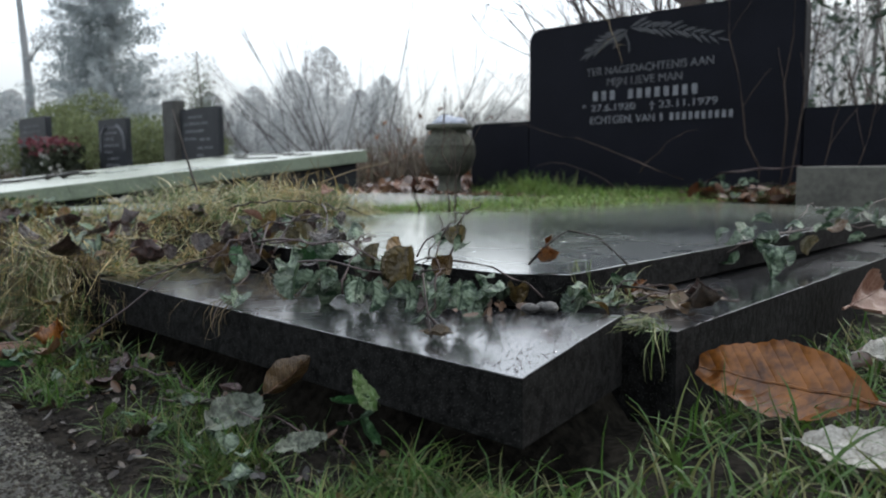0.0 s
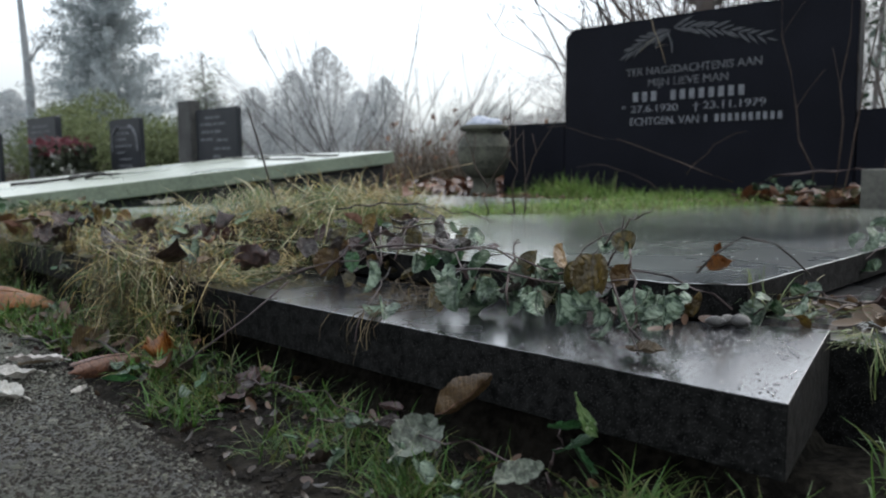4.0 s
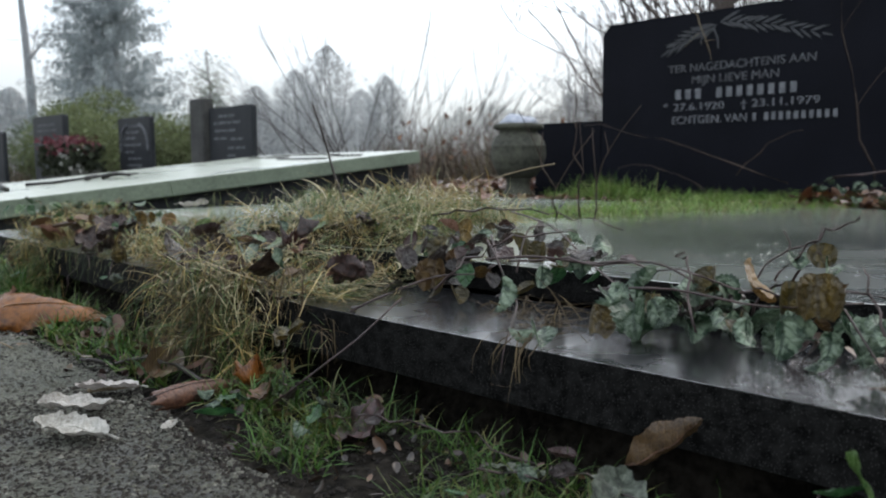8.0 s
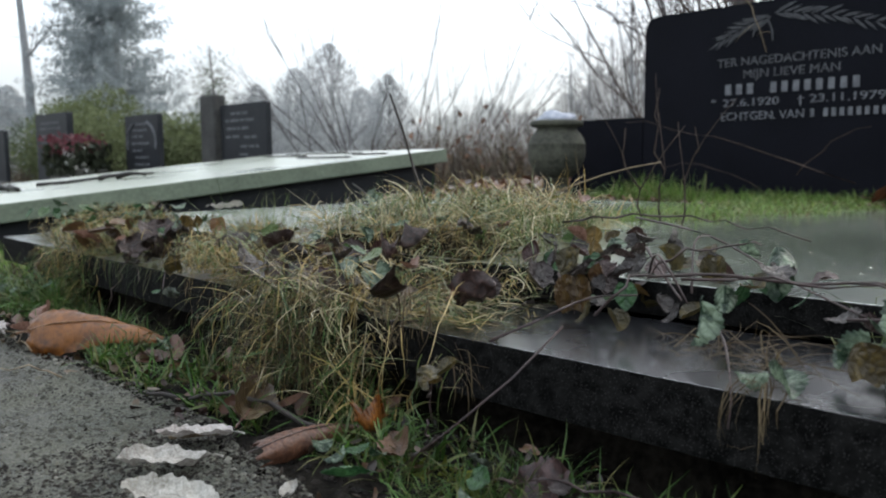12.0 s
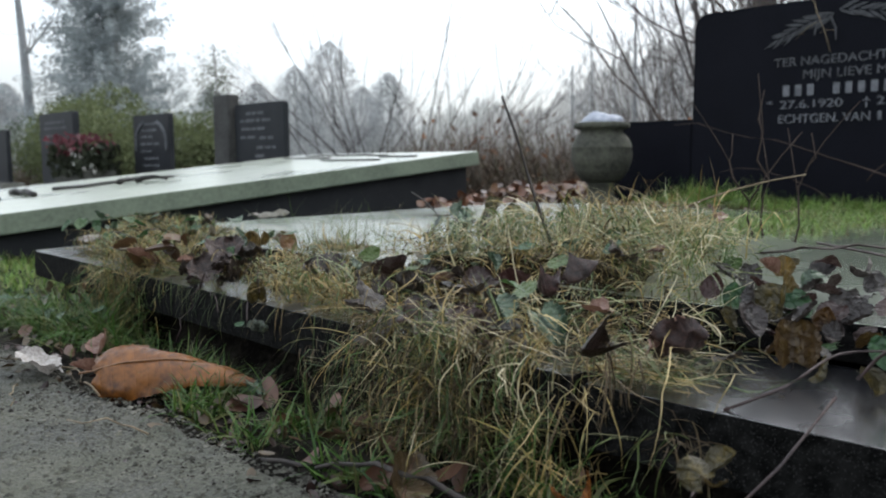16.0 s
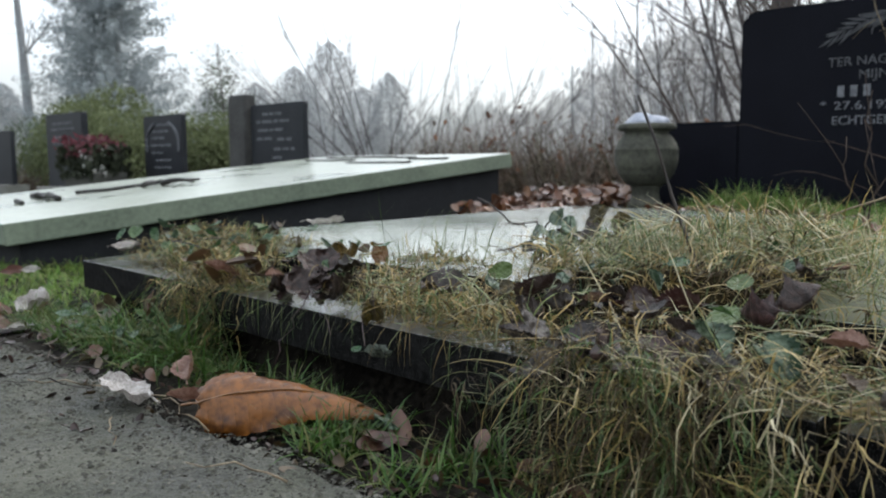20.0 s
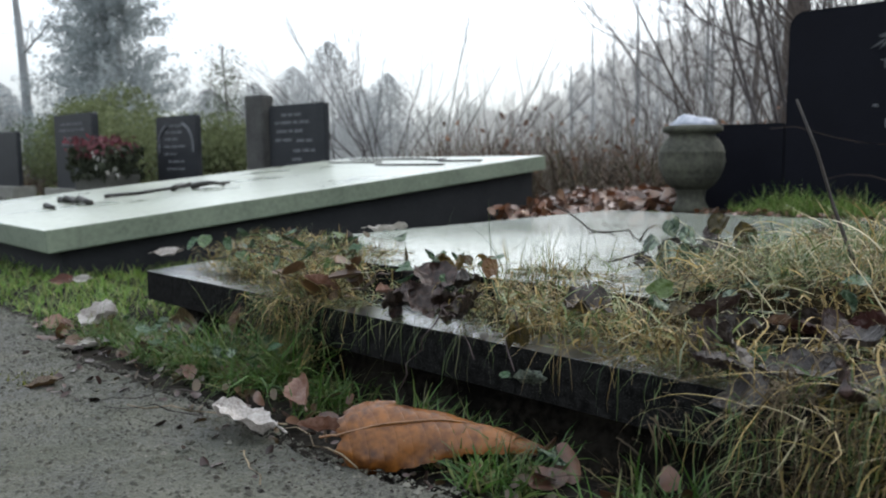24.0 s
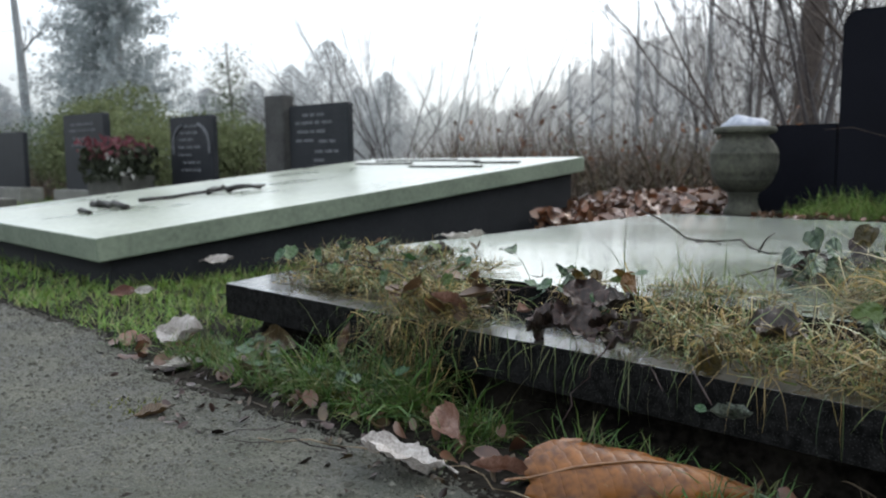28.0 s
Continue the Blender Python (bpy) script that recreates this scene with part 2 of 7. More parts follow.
m_rng.inputs["From Min"].default_value, m_rng.inputs["From Max"].default_value, m_rng.inputs["To Max"].default_value = 0.46, 0.60, 0.55
m_mix.data_type, m_mix.inputs["B"].default_value = "RGBA", (0.022, 0.026, 0.013, 1)
pk.new(p_co.outputs["Object"], m_tex.inputs["Vector"])
pk.new(m_tex.outputs["Fac"], m_rng.inputs["Value"])
pk.new(m_rng.outputs[0], m_mix.inputs["Factor"])
pk.new(p_mix.outputs["Result"], m_mix.inputs["A"])
pk.new(m_mix.outputs["Result"], p_base)
lead_mat = mat("tarnished_bronze", (0.0087, 0.0081, 0.0075), (0.0232, 0.0209, 0.0174), 30, 0.5, 0.3, metal=0.4)


# ---- building helpers ----
def mesh_object(name, bm, material, parent=None, label="", smooth=False):
    me = bpy.data.meshes.new(name)
    bm.to_mesh(me)
    bm.free()
    for q in (material if isinstance(material, (list, tuple)) else [material]):
        me.materials.append(q)
    if smooth:
        me.polygons.foreach_set("use_smooth", [True] * len(me.polygons))
    ob = new(name, me)
    if parent:
        ob.parent = parent
    if label:
        ob["label"] = label
    return ob


def part(name, bm, material, parent, label="", smooth=False):
    return mesh_object(name, bm, material, parent, label, smooth)


def empty(name, x=0, y=0, z=0):
    ob = new(name)
    ob.location = (x, y, z)
    ob.empty_display_size = 0.05
    return ob


def box_bm(x0, x1, y0, y1, z0, z1, bevel=0.003, seg=2):
    bm = bmesh.new()
    bmesh.ops.create_cube(bm, size=1)
    for v in bm.verts:
        v.co = Vector(((x0 + x1) / 2 + v.co.x * (x1 - x0), (y0 + y1) / 2 + v.co.y * (y1 - y0), (z0 + z1) / 2 + v.co.z * (z1 - z0)))
    if bevel:
        bmesh.ops.bevel(bm, geom=bm.edges[:], offset=bevel, segments=seg, affect="EDGES", profile=0.6)
    return bm


def prism_bm(outline, z0, z1, bevel=0.003):
    """An upright prism over a plan outline, with bevelled edges."""
    bm = bmesh.new()
    f = bm.faces.new([bm.verts.new((x, y, z0)) for x, y in outline])
    up = bmesh.ops.extrude_face_region(bm, geom=[f])
    for v in up["geom"]:
        if isinstance(v, bmesh.types.BMVert):
            v.co.z = z1
    bmesh.ops.recalc_face_normals(bm, faces=bm.faces[:])
    if bevel:
        bmesh.ops.bevel(bm, geom=bm.edges[:], offset=bevel, segments=2, affect="EDGES", profile=0.6)
    return bm


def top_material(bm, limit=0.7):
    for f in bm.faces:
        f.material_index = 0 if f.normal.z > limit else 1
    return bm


def lathe_bm(profile, seg=36):
    bm = bmesh.new()
    rings = [[bm.verts.new((r * math.cos(2 * math.pi * k / seg), r * math.sin(2 * math.pi * k / seg), z)) for k in range(seg)] for r, z in profile]
    for a, b in zip(rings, rings[1:]):
        for k in range(seg):
            bm.faces.new((a[k], a[(k + 1) % seg], b[(k + 1) % seg], b[k]))
    bm.faces.new(list(reversed(rings[0])))
    bm.faces.new(rings[-1])
    return bm


# ---- ground, path ----
def hump(v, a, b, soft):
    """1 between a and b, falling softly to 0 outside."""
    return max(0.0, min(1.0, (v - a) / soft + 0.5)) * max(0.0, min(1.0, (b - v) / soft + 0.5))


def ground_z(x, y):
    z = 0.012 * noise.noise(Vector((x * 2.2, y * 2.2, 0))) + 0.006 * noise.noise(Vector((x * 9, y * 9, 3)))
    if y < -0.02:
        z -= 0.006 * min(1.0, (-0.06 - y) / 0.08) if y < -0.06 else 0.0
    inside = 0.05 * hump(x, -1.80, -0.06, 0.04) * hump(y, 0.075, 1.9, 0.04)
    back = 0.10 * hump(x, -1.80, -0.10, 0.06) * hump(y, 1.47, 2.3, 0.05)
    behind = 0.05 * hump(x, -2.6, 1.2, 0.5) * hump(y, 1.6, 4.5, 0.5)
    z += max(inside, back, behind)
    z -= 0.034 * hump(y, 0.012, 0.10, 0.03) * hump(x, -1.9, 0.0, 0.05)
    z += 0.006 * noise.noise(Vector((x * 34, y * 34, 11))) * hump(y, -0.16, 0.0, 0.05)
    return z


def axis_steps(lo, hi, near_lo, near_hi, fine, count):
    near = np.arange(near_lo, near_hi, fine)
    out_l = near_lo - np.geomspace(fine, near_lo - lo, count)[::-1]
    out_h = near_hi + np.geomspace(fine, hi - near_hi, count)
    return np.concatenate([out_l, near, out_h])


def build_ground():
    xs = axis_steps(-GROUND_FAR, GROUND_FAR, -2.6, 0.6, 0.02, 40)
    ys = axis_steps(-GROUND_FAR, GROUND_FAR, -0.3, 2.3, 0.02, 40)
    vs = [(x, y, ground_z(x, y)) for y in ys for x in xs]
    w = len(xs)
    fs = [(j * w + i, j * w + i + 1, (j + 1) * w + i + 1, (j + 1) * w + i) for j in range(len(ys) - 1) for i in range(w - 1)]
    me = bpy.data.meshes.new("ground")
    me.from_pydata(vs, [], fs)
    me.materials.append(soil_mat)
    me.polygons.foreach_set("use_smooth", [True] * len(me.polygons))
    return tagged(new("ground", me), "dark damp soil ground with leaf mould", "ground", kind="structure")


def path_edge(x):
    return -0.115 + 0.03 * noise.noise(Vector((x * 3.0, 5, 0))) + 0.012 * noise.noise(Vector((x * 14, 9, 0))) - 0.06 * max(0.0, min(1.0, (x + 0.75) / 0.2)) + (0.07 if x < -1.7 else 0.0) * min(1, (-1.7 - x) / 0.3)


def path_z(x, y):
    return 0.002 + 0.004 * noise.noise(Vector((x * 6, y * 6, 7))) + 0.0016 * noise.noise(Vector((x * 40, y * 40, 1))) + 0.0024 * noise.noise(Vector((x * 90, y * 90, 2)))


def build_path():
    xs = np.concatenate([-2.6 - np.geomspace(0.012, 60, 40)[::-1], np.arange(-2.6, 0.3, 0.005), 0.3 + np.geomspace(0.012, 60, 30)])
    d = np.concatenate([np.arange(0, 0.36, 0.005), np.geomspace(0.37, 3.0, 18)])
    vs = []
    for k, q in enumerate(d):
        for x in xs:
            y = path_edge(x) - q
            vs.append((x, y, path_z(x, y) - (0.02 if k == 0 else 0.0)))
    w = len(xs)
    fs = [(j * w + i + 1, j * w + i, (j + 1) * w + i, (j + 1) * w + i + 1) for j in range(len(d) - 1) for i in range(w - 1)]
    me = bpy.data.meshes.new("path")
    me.from_pydata(vs, [], fs)
    me.materials.append(path_mat)
    me.polygons.foreach_set("use_smooth", [True] * len(me.polygons))
    return tagged(new("path", me), "wet grey asphalt footpath beside the grave", "path", kind="structure")


build_ground()
build_path()

# ---- the grave: kerbs, ledgers, headstone ----
KERB_TOP, SLAB_TOP = 0.080, 0.112


def kerb(outline, top, bottom, label, face=polished, sky_tilt=0.0):
    bm = prism_bm(outline, bottom, top, 0)
    if sky_tilt:
        # made-up tilt: the top leans forward towards its outer end to mirror the sky
        bmesh.ops.subdivide_edges(bm, edges=bm.edges[:], cuts=23, use_grid_fill=True)
        for v in bm.verts:
            if v.co.z > top - 0.001:
                v.co.z += sky_tilt * v.co.y * max(0.0, min(1.0, 1.0 + v.co.x / 0.18))
    bmesh.ops.bevel(bm, geom=[e for e in bm.edges if e.calc_face_angle(0) > 0.6], offset=0.0008, segments=2, affect="EDGES", profile=0.6)
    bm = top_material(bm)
    ob = mesh_object("grave_kerb", bm, [face, shaded_rough_granite])
    return tagged(ob, label, "grave kerb", "kerb blocks of the grave")


kerb([(0.0, 0.0), (-0.033, 0.165), (-0.66, 0.170), (-0.655, 0.004)], KERB_TOP, 0.035, "black granite kerb block with polished wet top", wet_granite, 0.085)
kerb([(-0.668, 0.006), (-0.672, 0.178), (-1.868, 0.215), (-1.828, 0.066)], KERB_TOP + 0.002, 0.038, "black granite kerb block overgrown with dry grass")
kerb([(0.0, 0.190), (-0.060, 1.62), (-0.21, 1.62), (-0.150, 0.186)], KERB_TOP - 0.001, -0.002, "black granite side kerb of the grave")
kerb([(-1.86, 0.222), (-1.70, 0.217), (-1.70, 1.62), (-1.86, 1.62)], KERB_TOP - 0.006, 0.0, "black granite side kerb under the ledger")

# added supports, coloured dark to vanish in the shade under the kerb
for x0, x1, y0 in ((-0.64, -0.10, 0.095), (-1.76, -0.69, 0.130)):
    tagged(mesh_object("kerb_footing", box_bm(x0, x1, y0, y0 + 0.070, -0.06, 0.0385 if x1 < -0.5 else 0.0355, 0.004), plinth_mat), "added footing under the kerb, coloured dark like the gap's shade", "footing", "footings under the kerb")


def ledger(outline, z, label, top):
    # the slab's edges take the same darkened granite as the kerb faces
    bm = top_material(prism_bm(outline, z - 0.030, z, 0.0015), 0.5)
    return tagged(mesh_object("ledger_slab", bm, [top, shaded_rough_granite]), label, "grave slab", "ledger slabs of the grave")


ledger([(-0.165, 0.172), (-0.112, 0.205), (-0.118, 1.42), (-0.9365, 1.44), (-0.9365, 0.178)], SLAB_TOP, "wet ledger slab lying on the kerbs, coloured dark like the mirrored headstone", ledger_mat)
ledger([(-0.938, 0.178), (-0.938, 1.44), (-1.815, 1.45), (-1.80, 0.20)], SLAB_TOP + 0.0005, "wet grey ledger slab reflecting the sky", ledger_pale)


def rounded_outline(x0, x1, z0, z1, r, corners=(True, True)):
    pts = [(x0, z0), (x1, z0)]
    if corners[1]:
        pts += [(x1 - r + r * math.cos(a), z1 - r + r * math.sin(a)) for a in np.linspace(0, math.pi / 2, 8)]
    else:
        pts += [(x1, z1)]
    if corners[0]:
        pts += [(x0 + r - r * math.sin(a), z1 - r + r * math.cos(a)) for a in np.linspace(0, math.pi / 2, 8)]
    else:
        pts += [(x0, z1)]
    return pts


def upright_bm(pts, y0, y1, bevel=0.003):
    bm = prism_bm([(x, z) for x, z in pts], 0, 1, 0)
    for v in bm.verts:
        v.co = Vector((v.co.x, y1 + (y0 - y1) * v.co.z, v.co.y))
    bmesh.ops.recalc_face_normals(bm, faces=bm.faces[:])
    if bevel:
        bmesh.ops.bevel(bm, geom=[e for e in bm.edges if e.calc_face_angle(0) > 0.5], offset=bevel, segments=2, affect="EDGES")
    return bm


HS_Y = 1.87
headstone = empty("headstone", -1.015, HS_Y, 0.1)
tagged(headstone, "black granite headstone with low wings and pale lettering", "headstone")


def hs_part(name, bm, material, label="", smooth=False, under=None):
    bmesh.ops.translate(bm, verts=bm.verts[:], vec=-headstone.location)
    return part(name, bm, material, under or headstone, label, smooth)


tablet = hs_part("tablet", upright_bm(rounded_outline(-1.489, -0.543, 0.06, 0.672, 0.045), HS_Y, HS_Y + 0.045), headstone_mat)
hs_part("wing", upright_bm(rounded_outline(-1.775, -1.492, 0.06, 0.360, 0.035, (True, False)), HS_Y + 0.004, HS_Y + 0.08), headstone_mat)
hs_part("wing", upright_bm(rounded_outline(-0.540, -0.257, 0.06, 0.353, 0.035, (False, True)), HS_Y + 0.004, HS_Y + 0.08), headstone_mat)

# ---- urn, block ----
urn = empty("grave_urn", -1.672, 1.65, 0.095)
urn.scale = (0.865, 0.865, 1.02)
tagged(urn, "round mossy stone urn with a frosted top", "urn")
part("foot", lathe_bm([(0.054, 0.0), (0.058, 0.006), (0.057, 0.024), (0.049, 0.032), (0.045, 0.050), (0.048, 0.066), (0.056, 0.074)]), urn_mat, urn, smooth=True)
part("bowl", lathe_bm([(0.052, 0.071), (0.066, 0.078), (0.080, 0.090), (0.0905, 0.104), (0.0945, 0.109), (0.0945, 0.115), (0.0985, 0.119), (0.1045, 0.136), (0.107, 0.154), (0.1045, 0.172), (0.1065, 0.175), (0.1045, 0.179), (0.098, 0.195), (0.086, 0.210), (0.076, 0.218), (0.073, 0.224), (0.078, 0.230)], 48), urn_mat, urn, smooth=True)
urn_rim = part("rim", lathe_bm([(0.076, 0.228), (0.091, 0.231), (0.097, 0.235), (0.0975, 0.244), (0.092, 0.249), (0.084, 0.250), (0.078, 0.246), (0.066, 0.246)], 48), urn_mat, urn, smooth=True)
lid = lathe_bm([(0.070, 0.243), (0.072, 0.252), (0.066, 0.260), (0.056, 0.267), (0.040, 0.273), (0.022, 0.276), (0.006, 0.277)])
for v in lid.verts:
    v.co += 0.010 * noise.noise_vector(v.co * 26.0) * (1.0 if v.co.z > 0.25 else 0.2)
part("lid", lid, lid_mat, urn_rim, "crumpled pale blue-white frosted cover", True)
block = mesh_object("stone_block", box_bm(-0.42, -0.17, 1.52, 1.66, 0.100, 0.196, 0.004), pale_dark)
tagged(block, "grey weathered stone block beside the ledger", "stone block")

# ---- the green sloping tomb ----
tomb = empty("sloping_tomb", -2.7, 0.9, 0)
tagged(tomb, "low tomb with a sloping algae-green slab on a dark base", "tomb")
TOMB_A = math.atan2(0.16, 1.62)


def tomb_bm(x0, x1, y0, y1, h0, h1, bevel=0.004):
    """A block in the slab's sloping frame: x across, y along it, h up from its top face."""
    bm = box_bm(x0, x1, y0, y1, h0, h1, bevel)
    bm.transform(Matrix.Translation((-2.372, 0.126, 0.112)) @ Matrix.Rotation(radians(-4.2), 4, "Z") @ Matrix.Rotation(TOMB_A, 4, "X") @ Matrix.Identity(4))
    bmesh.ops.translate(bm, verts=bm.verts[:], vec=-tomb.location)
    return bm


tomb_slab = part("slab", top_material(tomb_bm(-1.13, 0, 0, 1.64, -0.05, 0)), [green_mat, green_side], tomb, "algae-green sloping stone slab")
tb = box_bm(-1.09, -0.03, 0.04, 1.60, -0.15, 0.0, 0.002)
for v in tb.verts:
    if v.co.z > -0.05:
        v.co.z = v.co.y * math.tan(TOMB_A) + 0.06
tb.transform(Matrix.Translation((-2.372, 0.126, 0)) @ Matrix.Rotation(radians(-4.2), 4, "Z"))
bmesh.ops.translate(tb, verts=tb.verts[:], vec=-tomb.location)
part("base", tb, plinth_mat, tomb, "dark grey base")


# ---- other headstones ----
def small_stone(x0, x1, y, top, label, thick=0.03, r=0.0, base=True):
    ob = empty("small_headstone", (x0 + x1) / 2, y, 0)
    tagged(ob, label, "headstone", "headstones behind the tomb")
    bm = upright_bm(rounded_outline(x0, x1, 0.10, top, max(r, 0.012)), y, y + thick)
    bmesh.ops.translate(bm, verts=bm.verts[:], vec=-ob.location)
    ob["face"] = part("tablet", bm, stone_mat, ob).name
    if base:
        bm = box_bm(x0 - 0.05, x1 + 0.05, y - 0.06, y + thick + 0.06, -0.02, 0.11, 0.006)
        bmesh.ops.translate(bm, verts=bm.verts[:], vec=-ob.location)
        part("plinth", bm, pale_stone, ob, "grey stone plinth")
    return ob


stone_c = small_stone(-3.850, -3.435, 1.75, 0.522, "dark polished headstone beside a rough pillar")
pl = box_bm(-4.005, -3.862, 1.72, 1.79, -0.02, 0.578, 0.012)
bmesh.ops.translate(pl, verts=pl.verts[:], vec=-stone_c.location)
part("pillar", pl, pillar_mat, stone_c, "rough-hewn grey stone pillar")
stone_b = small_stone(-4.800, -4.385, 1.68, 0.507, "dark headstone with a pale arched border")
stone_a = small_stone(-5.705, -5.190, 1.50, 0.548, "tall dark grey headstone behind flowers", 0.04)
small_stone(-6.85, -6.32, 1.50, 0.475, "low dark headstone at the hedge")

# ---- growing things: materials ----
def ramp_mat(name, colours, rough=0.7, trans=0.35, spec=0.3, island=True, grain=30.0, bump=0.2):
    """Each strand or leaf takes its own colour from a row of colours, with some grain over it."""
    m = bpy.data.materials.new(name)
    m.use_nodes = True
    n, l = m.node_tree.nodes, m.node_tree.links
    p = n["Principled BSDF"]
    src = n.new("ShaderNodeNewGeometry" if island else "ShaderNodeObjectInfo")
    ramp = n.new("ShaderNodeValToRGB")
    els = ramp.color_ramp.elements
    while len(els) < len(colours):
        els.new(0.5)
    for k, c in enumerate(colours):
        els[k].position, els[k].color = k / (len(colours) - 1), (*c, 1)
    l.new(src.outputs["Random Per Island" if island else "Random"], ramp.inputs[0])
    co, tex = n.new("ShaderNodeTexCoord"), n.new("ShaderNodeTexNoise")
    tex.inputs["Scale"].default_value, tex.inputs["Detail"].default_value = grain, 4
    l.new(co.outputs["Object"], tex.inputs["Vector"])
    mr = n.new("ShaderNodeMapRange")
    mr.inputs["From Min"].default_value, mr.inputs["From Max"].default_value = 0.3, 0.7
    mr.inputs["To Min"].default_value, mr.inputs["To Max"].default_value = 0.6, 1.35
    l.new(tex.outputs["Fac"], mr.inputs["Value"])
    mul = n.new("ShaderNodeMix")
    mul.data_type, mul.blend_type = "RGBA", "MULTIPLY"
    mul.inputs["Factor"].default_value = 1.0
    l.new(ramp.outputs[0], mul.inputs["A"])
    l.new(mr.outputs[0], mul.inputs["B"])
    l.new(mul.outputs["Result"], p.inputs["Base Color"])
    p.inputs["Roughness"].default_value, p.inputs["Specular IOR Level"].default_value = rough, spec
    if bump:
        bp = n.new("ShaderNodeBump")
        bp.inputs["Strength"].default_value, bp.inputs["Distance"].default_value = bump, 0.002
        l.new(tex.outputs["Fac"], bp.inputs["Height"])
        l.new(bp.outputs[0], p.inputs["Normal"])
    if trans:
        tr, ms = n.new("ShaderNodeBsdfTranslucent"), n.new("ShaderNodeMixShader")
        l.new(mul.outputs["Result"], tr.inputs["Color"])
        ms.inputs[0].default_value = trans
        l.new(p.outputs[0], ms.inputs[1])
        l.new(tr.outputs[0], ms.inputs[2])
        l.new(ms.outputs[0], n["Material Output"].inputs["Surface"])
    return m


def variegated_mat(name, deep, silver, rim, amount=0.5, mottle=3.2):
    """A leaf with a deep green midrib and margin and silvery blotches between, in the leaf's own measure."""
    m = bpy.data.materials.new(name)
    m.use_nodes = True
    n, l = m.node_tree.nodes, m.node_tree.links
    p = n["Principled BSDF"]
    co, tex, sep = n.new("ShaderNodeTexCoord"), n.new("ShaderNodeTexNoise"), n.new("ShaderNodeSeparateXYZ")
    info = n.new("ShaderNodeObjectInfo")
    tex.noise_dimensions = "4D"
    tex.inputs["Scale"].default_value, tex.inputs["Detail"].default_value = mottle, 6
    wmul = n.new("ShaderNodeMath")
    wmul.operation = "MULTIPLY"
    wmul.inputs[1].default_value = 40
    l.new(info.outputs["Random"], wmul.inputs[0])
    l.new(wmul.outputs[0], tex.inputs["W"])
    l.new(co.outputs["Object"], tex.inputs["Vector"])
    l.new(co.outputs["Object"], sep.inputs[0])
    ab = n.new("ShaderNodeMath")
    ab.operation = "ABSOLUTE"
    l.new(sep.outputs["Y"], ab.inputs[0])
    band = n.new("ShaderNodeValToRGB")
    e = band.color_ramp.elements
    e[0].position, e[0].color = 0.015, (0, 0, 0, 1)
    e[1].position, e[1].color = 0.42, (0, 0, 0, 1)
    for q, v in ((0.07, 1.0), (0.25, 0.9)):
        k = e.new(q)
        k.color = (v, v, v, 1)
    l.new(ab.outputs[0], band.inputs[0])
    nr = n.new("ShaderNodeMapRange")
    nr.inputs["From Min"].default_value, nr.inputs["From Max"].default_value = 0.62 - amount * 0.3, 0.70 - amount * 0.3
    l.new(tex.outputs["Fac"], nr.inputs["Value"])
    mu = n.new("ShaderNodeMath")
    mu.operation = "MULTIPLY"
    # slanting side veins
    vy, vx, sn, av, vp, vm = (n.new("ShaderNodeMath") for _ in range(6))
    vy.operation, vx.operation, sn.operation, av.operation, vp.operation, vm.operation = "MULTIPLY", "MULTIPLY_ADD", "SINE", "ABSOLUTE", "POWER", "MULTIPLY"
    vy.inputs[1].default_value, vx.inputs[1].default_value, vp.inputs[1].default_value = -15.0, 12.0, 0.30
    l.new(ab.outputs[0], vy.inputs[0])
    l.new(sep.outputs["X"], vx.inputs[0])
    l.new(vy.outputs[0], vx.inputs[2])
    l.new(vx.outputs[0], sn.inputs[0])
    l.new(sn.outputs[0], av.inputs[0])
    l.new(av.outputs[0], vp.inputs[0])
    l.new(nr.outputs[0], vm.inputs[0])
    l.new(vp.outputs[0], vm.inputs[1])
    l.new(vm.outputs[0], mu.inputs[0])
    l.new(band.outputs[0], mu.inputs[1])
    mx = n.new("ShaderNodeMix")
    mx.data_type = "RGBA"
    mx.inputs["A"].default_value, mx.inputs["B"].default_value = (*deep, 1), (*silver, 1)
    l.new(mu.outputs[0], mx.inputs["Factor"])
    old = n.new("ShaderNodeMapRange")
    old.inputs["From Min"].default_value, old.inputs["From Max"].default_value = 0.55, 1.0
    old.inputs["To Max"].default_value = 0.75
    l.new(info.outputs["Random"], old.inputs["Value"])
    mx2 = n.new("ShaderNodeMix")
    mx2.data_type = "RGBA"
    mx2.inputs["B"].default_value = (*rim, 1)
    l.new(old.outputs[0], mx2.inputs["Factor"])
    l.new(mx.outputs["Result"], mx2.inputs["A"])
    l.new(mx2.outputs["Result"], p.inputs["Base Color"])
    p.inputs["Roughness"].default_value = 0.40
    bp = n.new("ShaderNodeBump")
    bp.inputs["Strength"].default_value, bp.inputs["Distance"].default_value = 0.5, 0.02
    l.new(tex.outputs["Fac"], bp.inputs["Height"])
    bv = n.new("ShaderNodeBump")
    bv.inputs["Strength"].default_value, bv.inputs["Distance"].default_value = 0.5, 0.0012
    l.new(vp.outputs[0], bv.inputs["Height"])
    l.new(bv.outputs[0], bp.inputs["Normal"])
    l.new(bp.outputs[0], p.inputs["Normal"])
    tr, ms = n.new("ShaderNodeBsdfTranslucent"), n.new("ShaderNodeMixShader")
    l.new(mx2.outputs["Result"], tr.inputs["Color"])
    ms.inputs[0].default_value = 0.22
    l.new(p.outputs[0], ms.inputs[1])
    l.new(tr.outputs[0], ms.inputs[2])
    l.new(ms.outputs[0], n["Material Output"].inputs["Surface"])
    return m


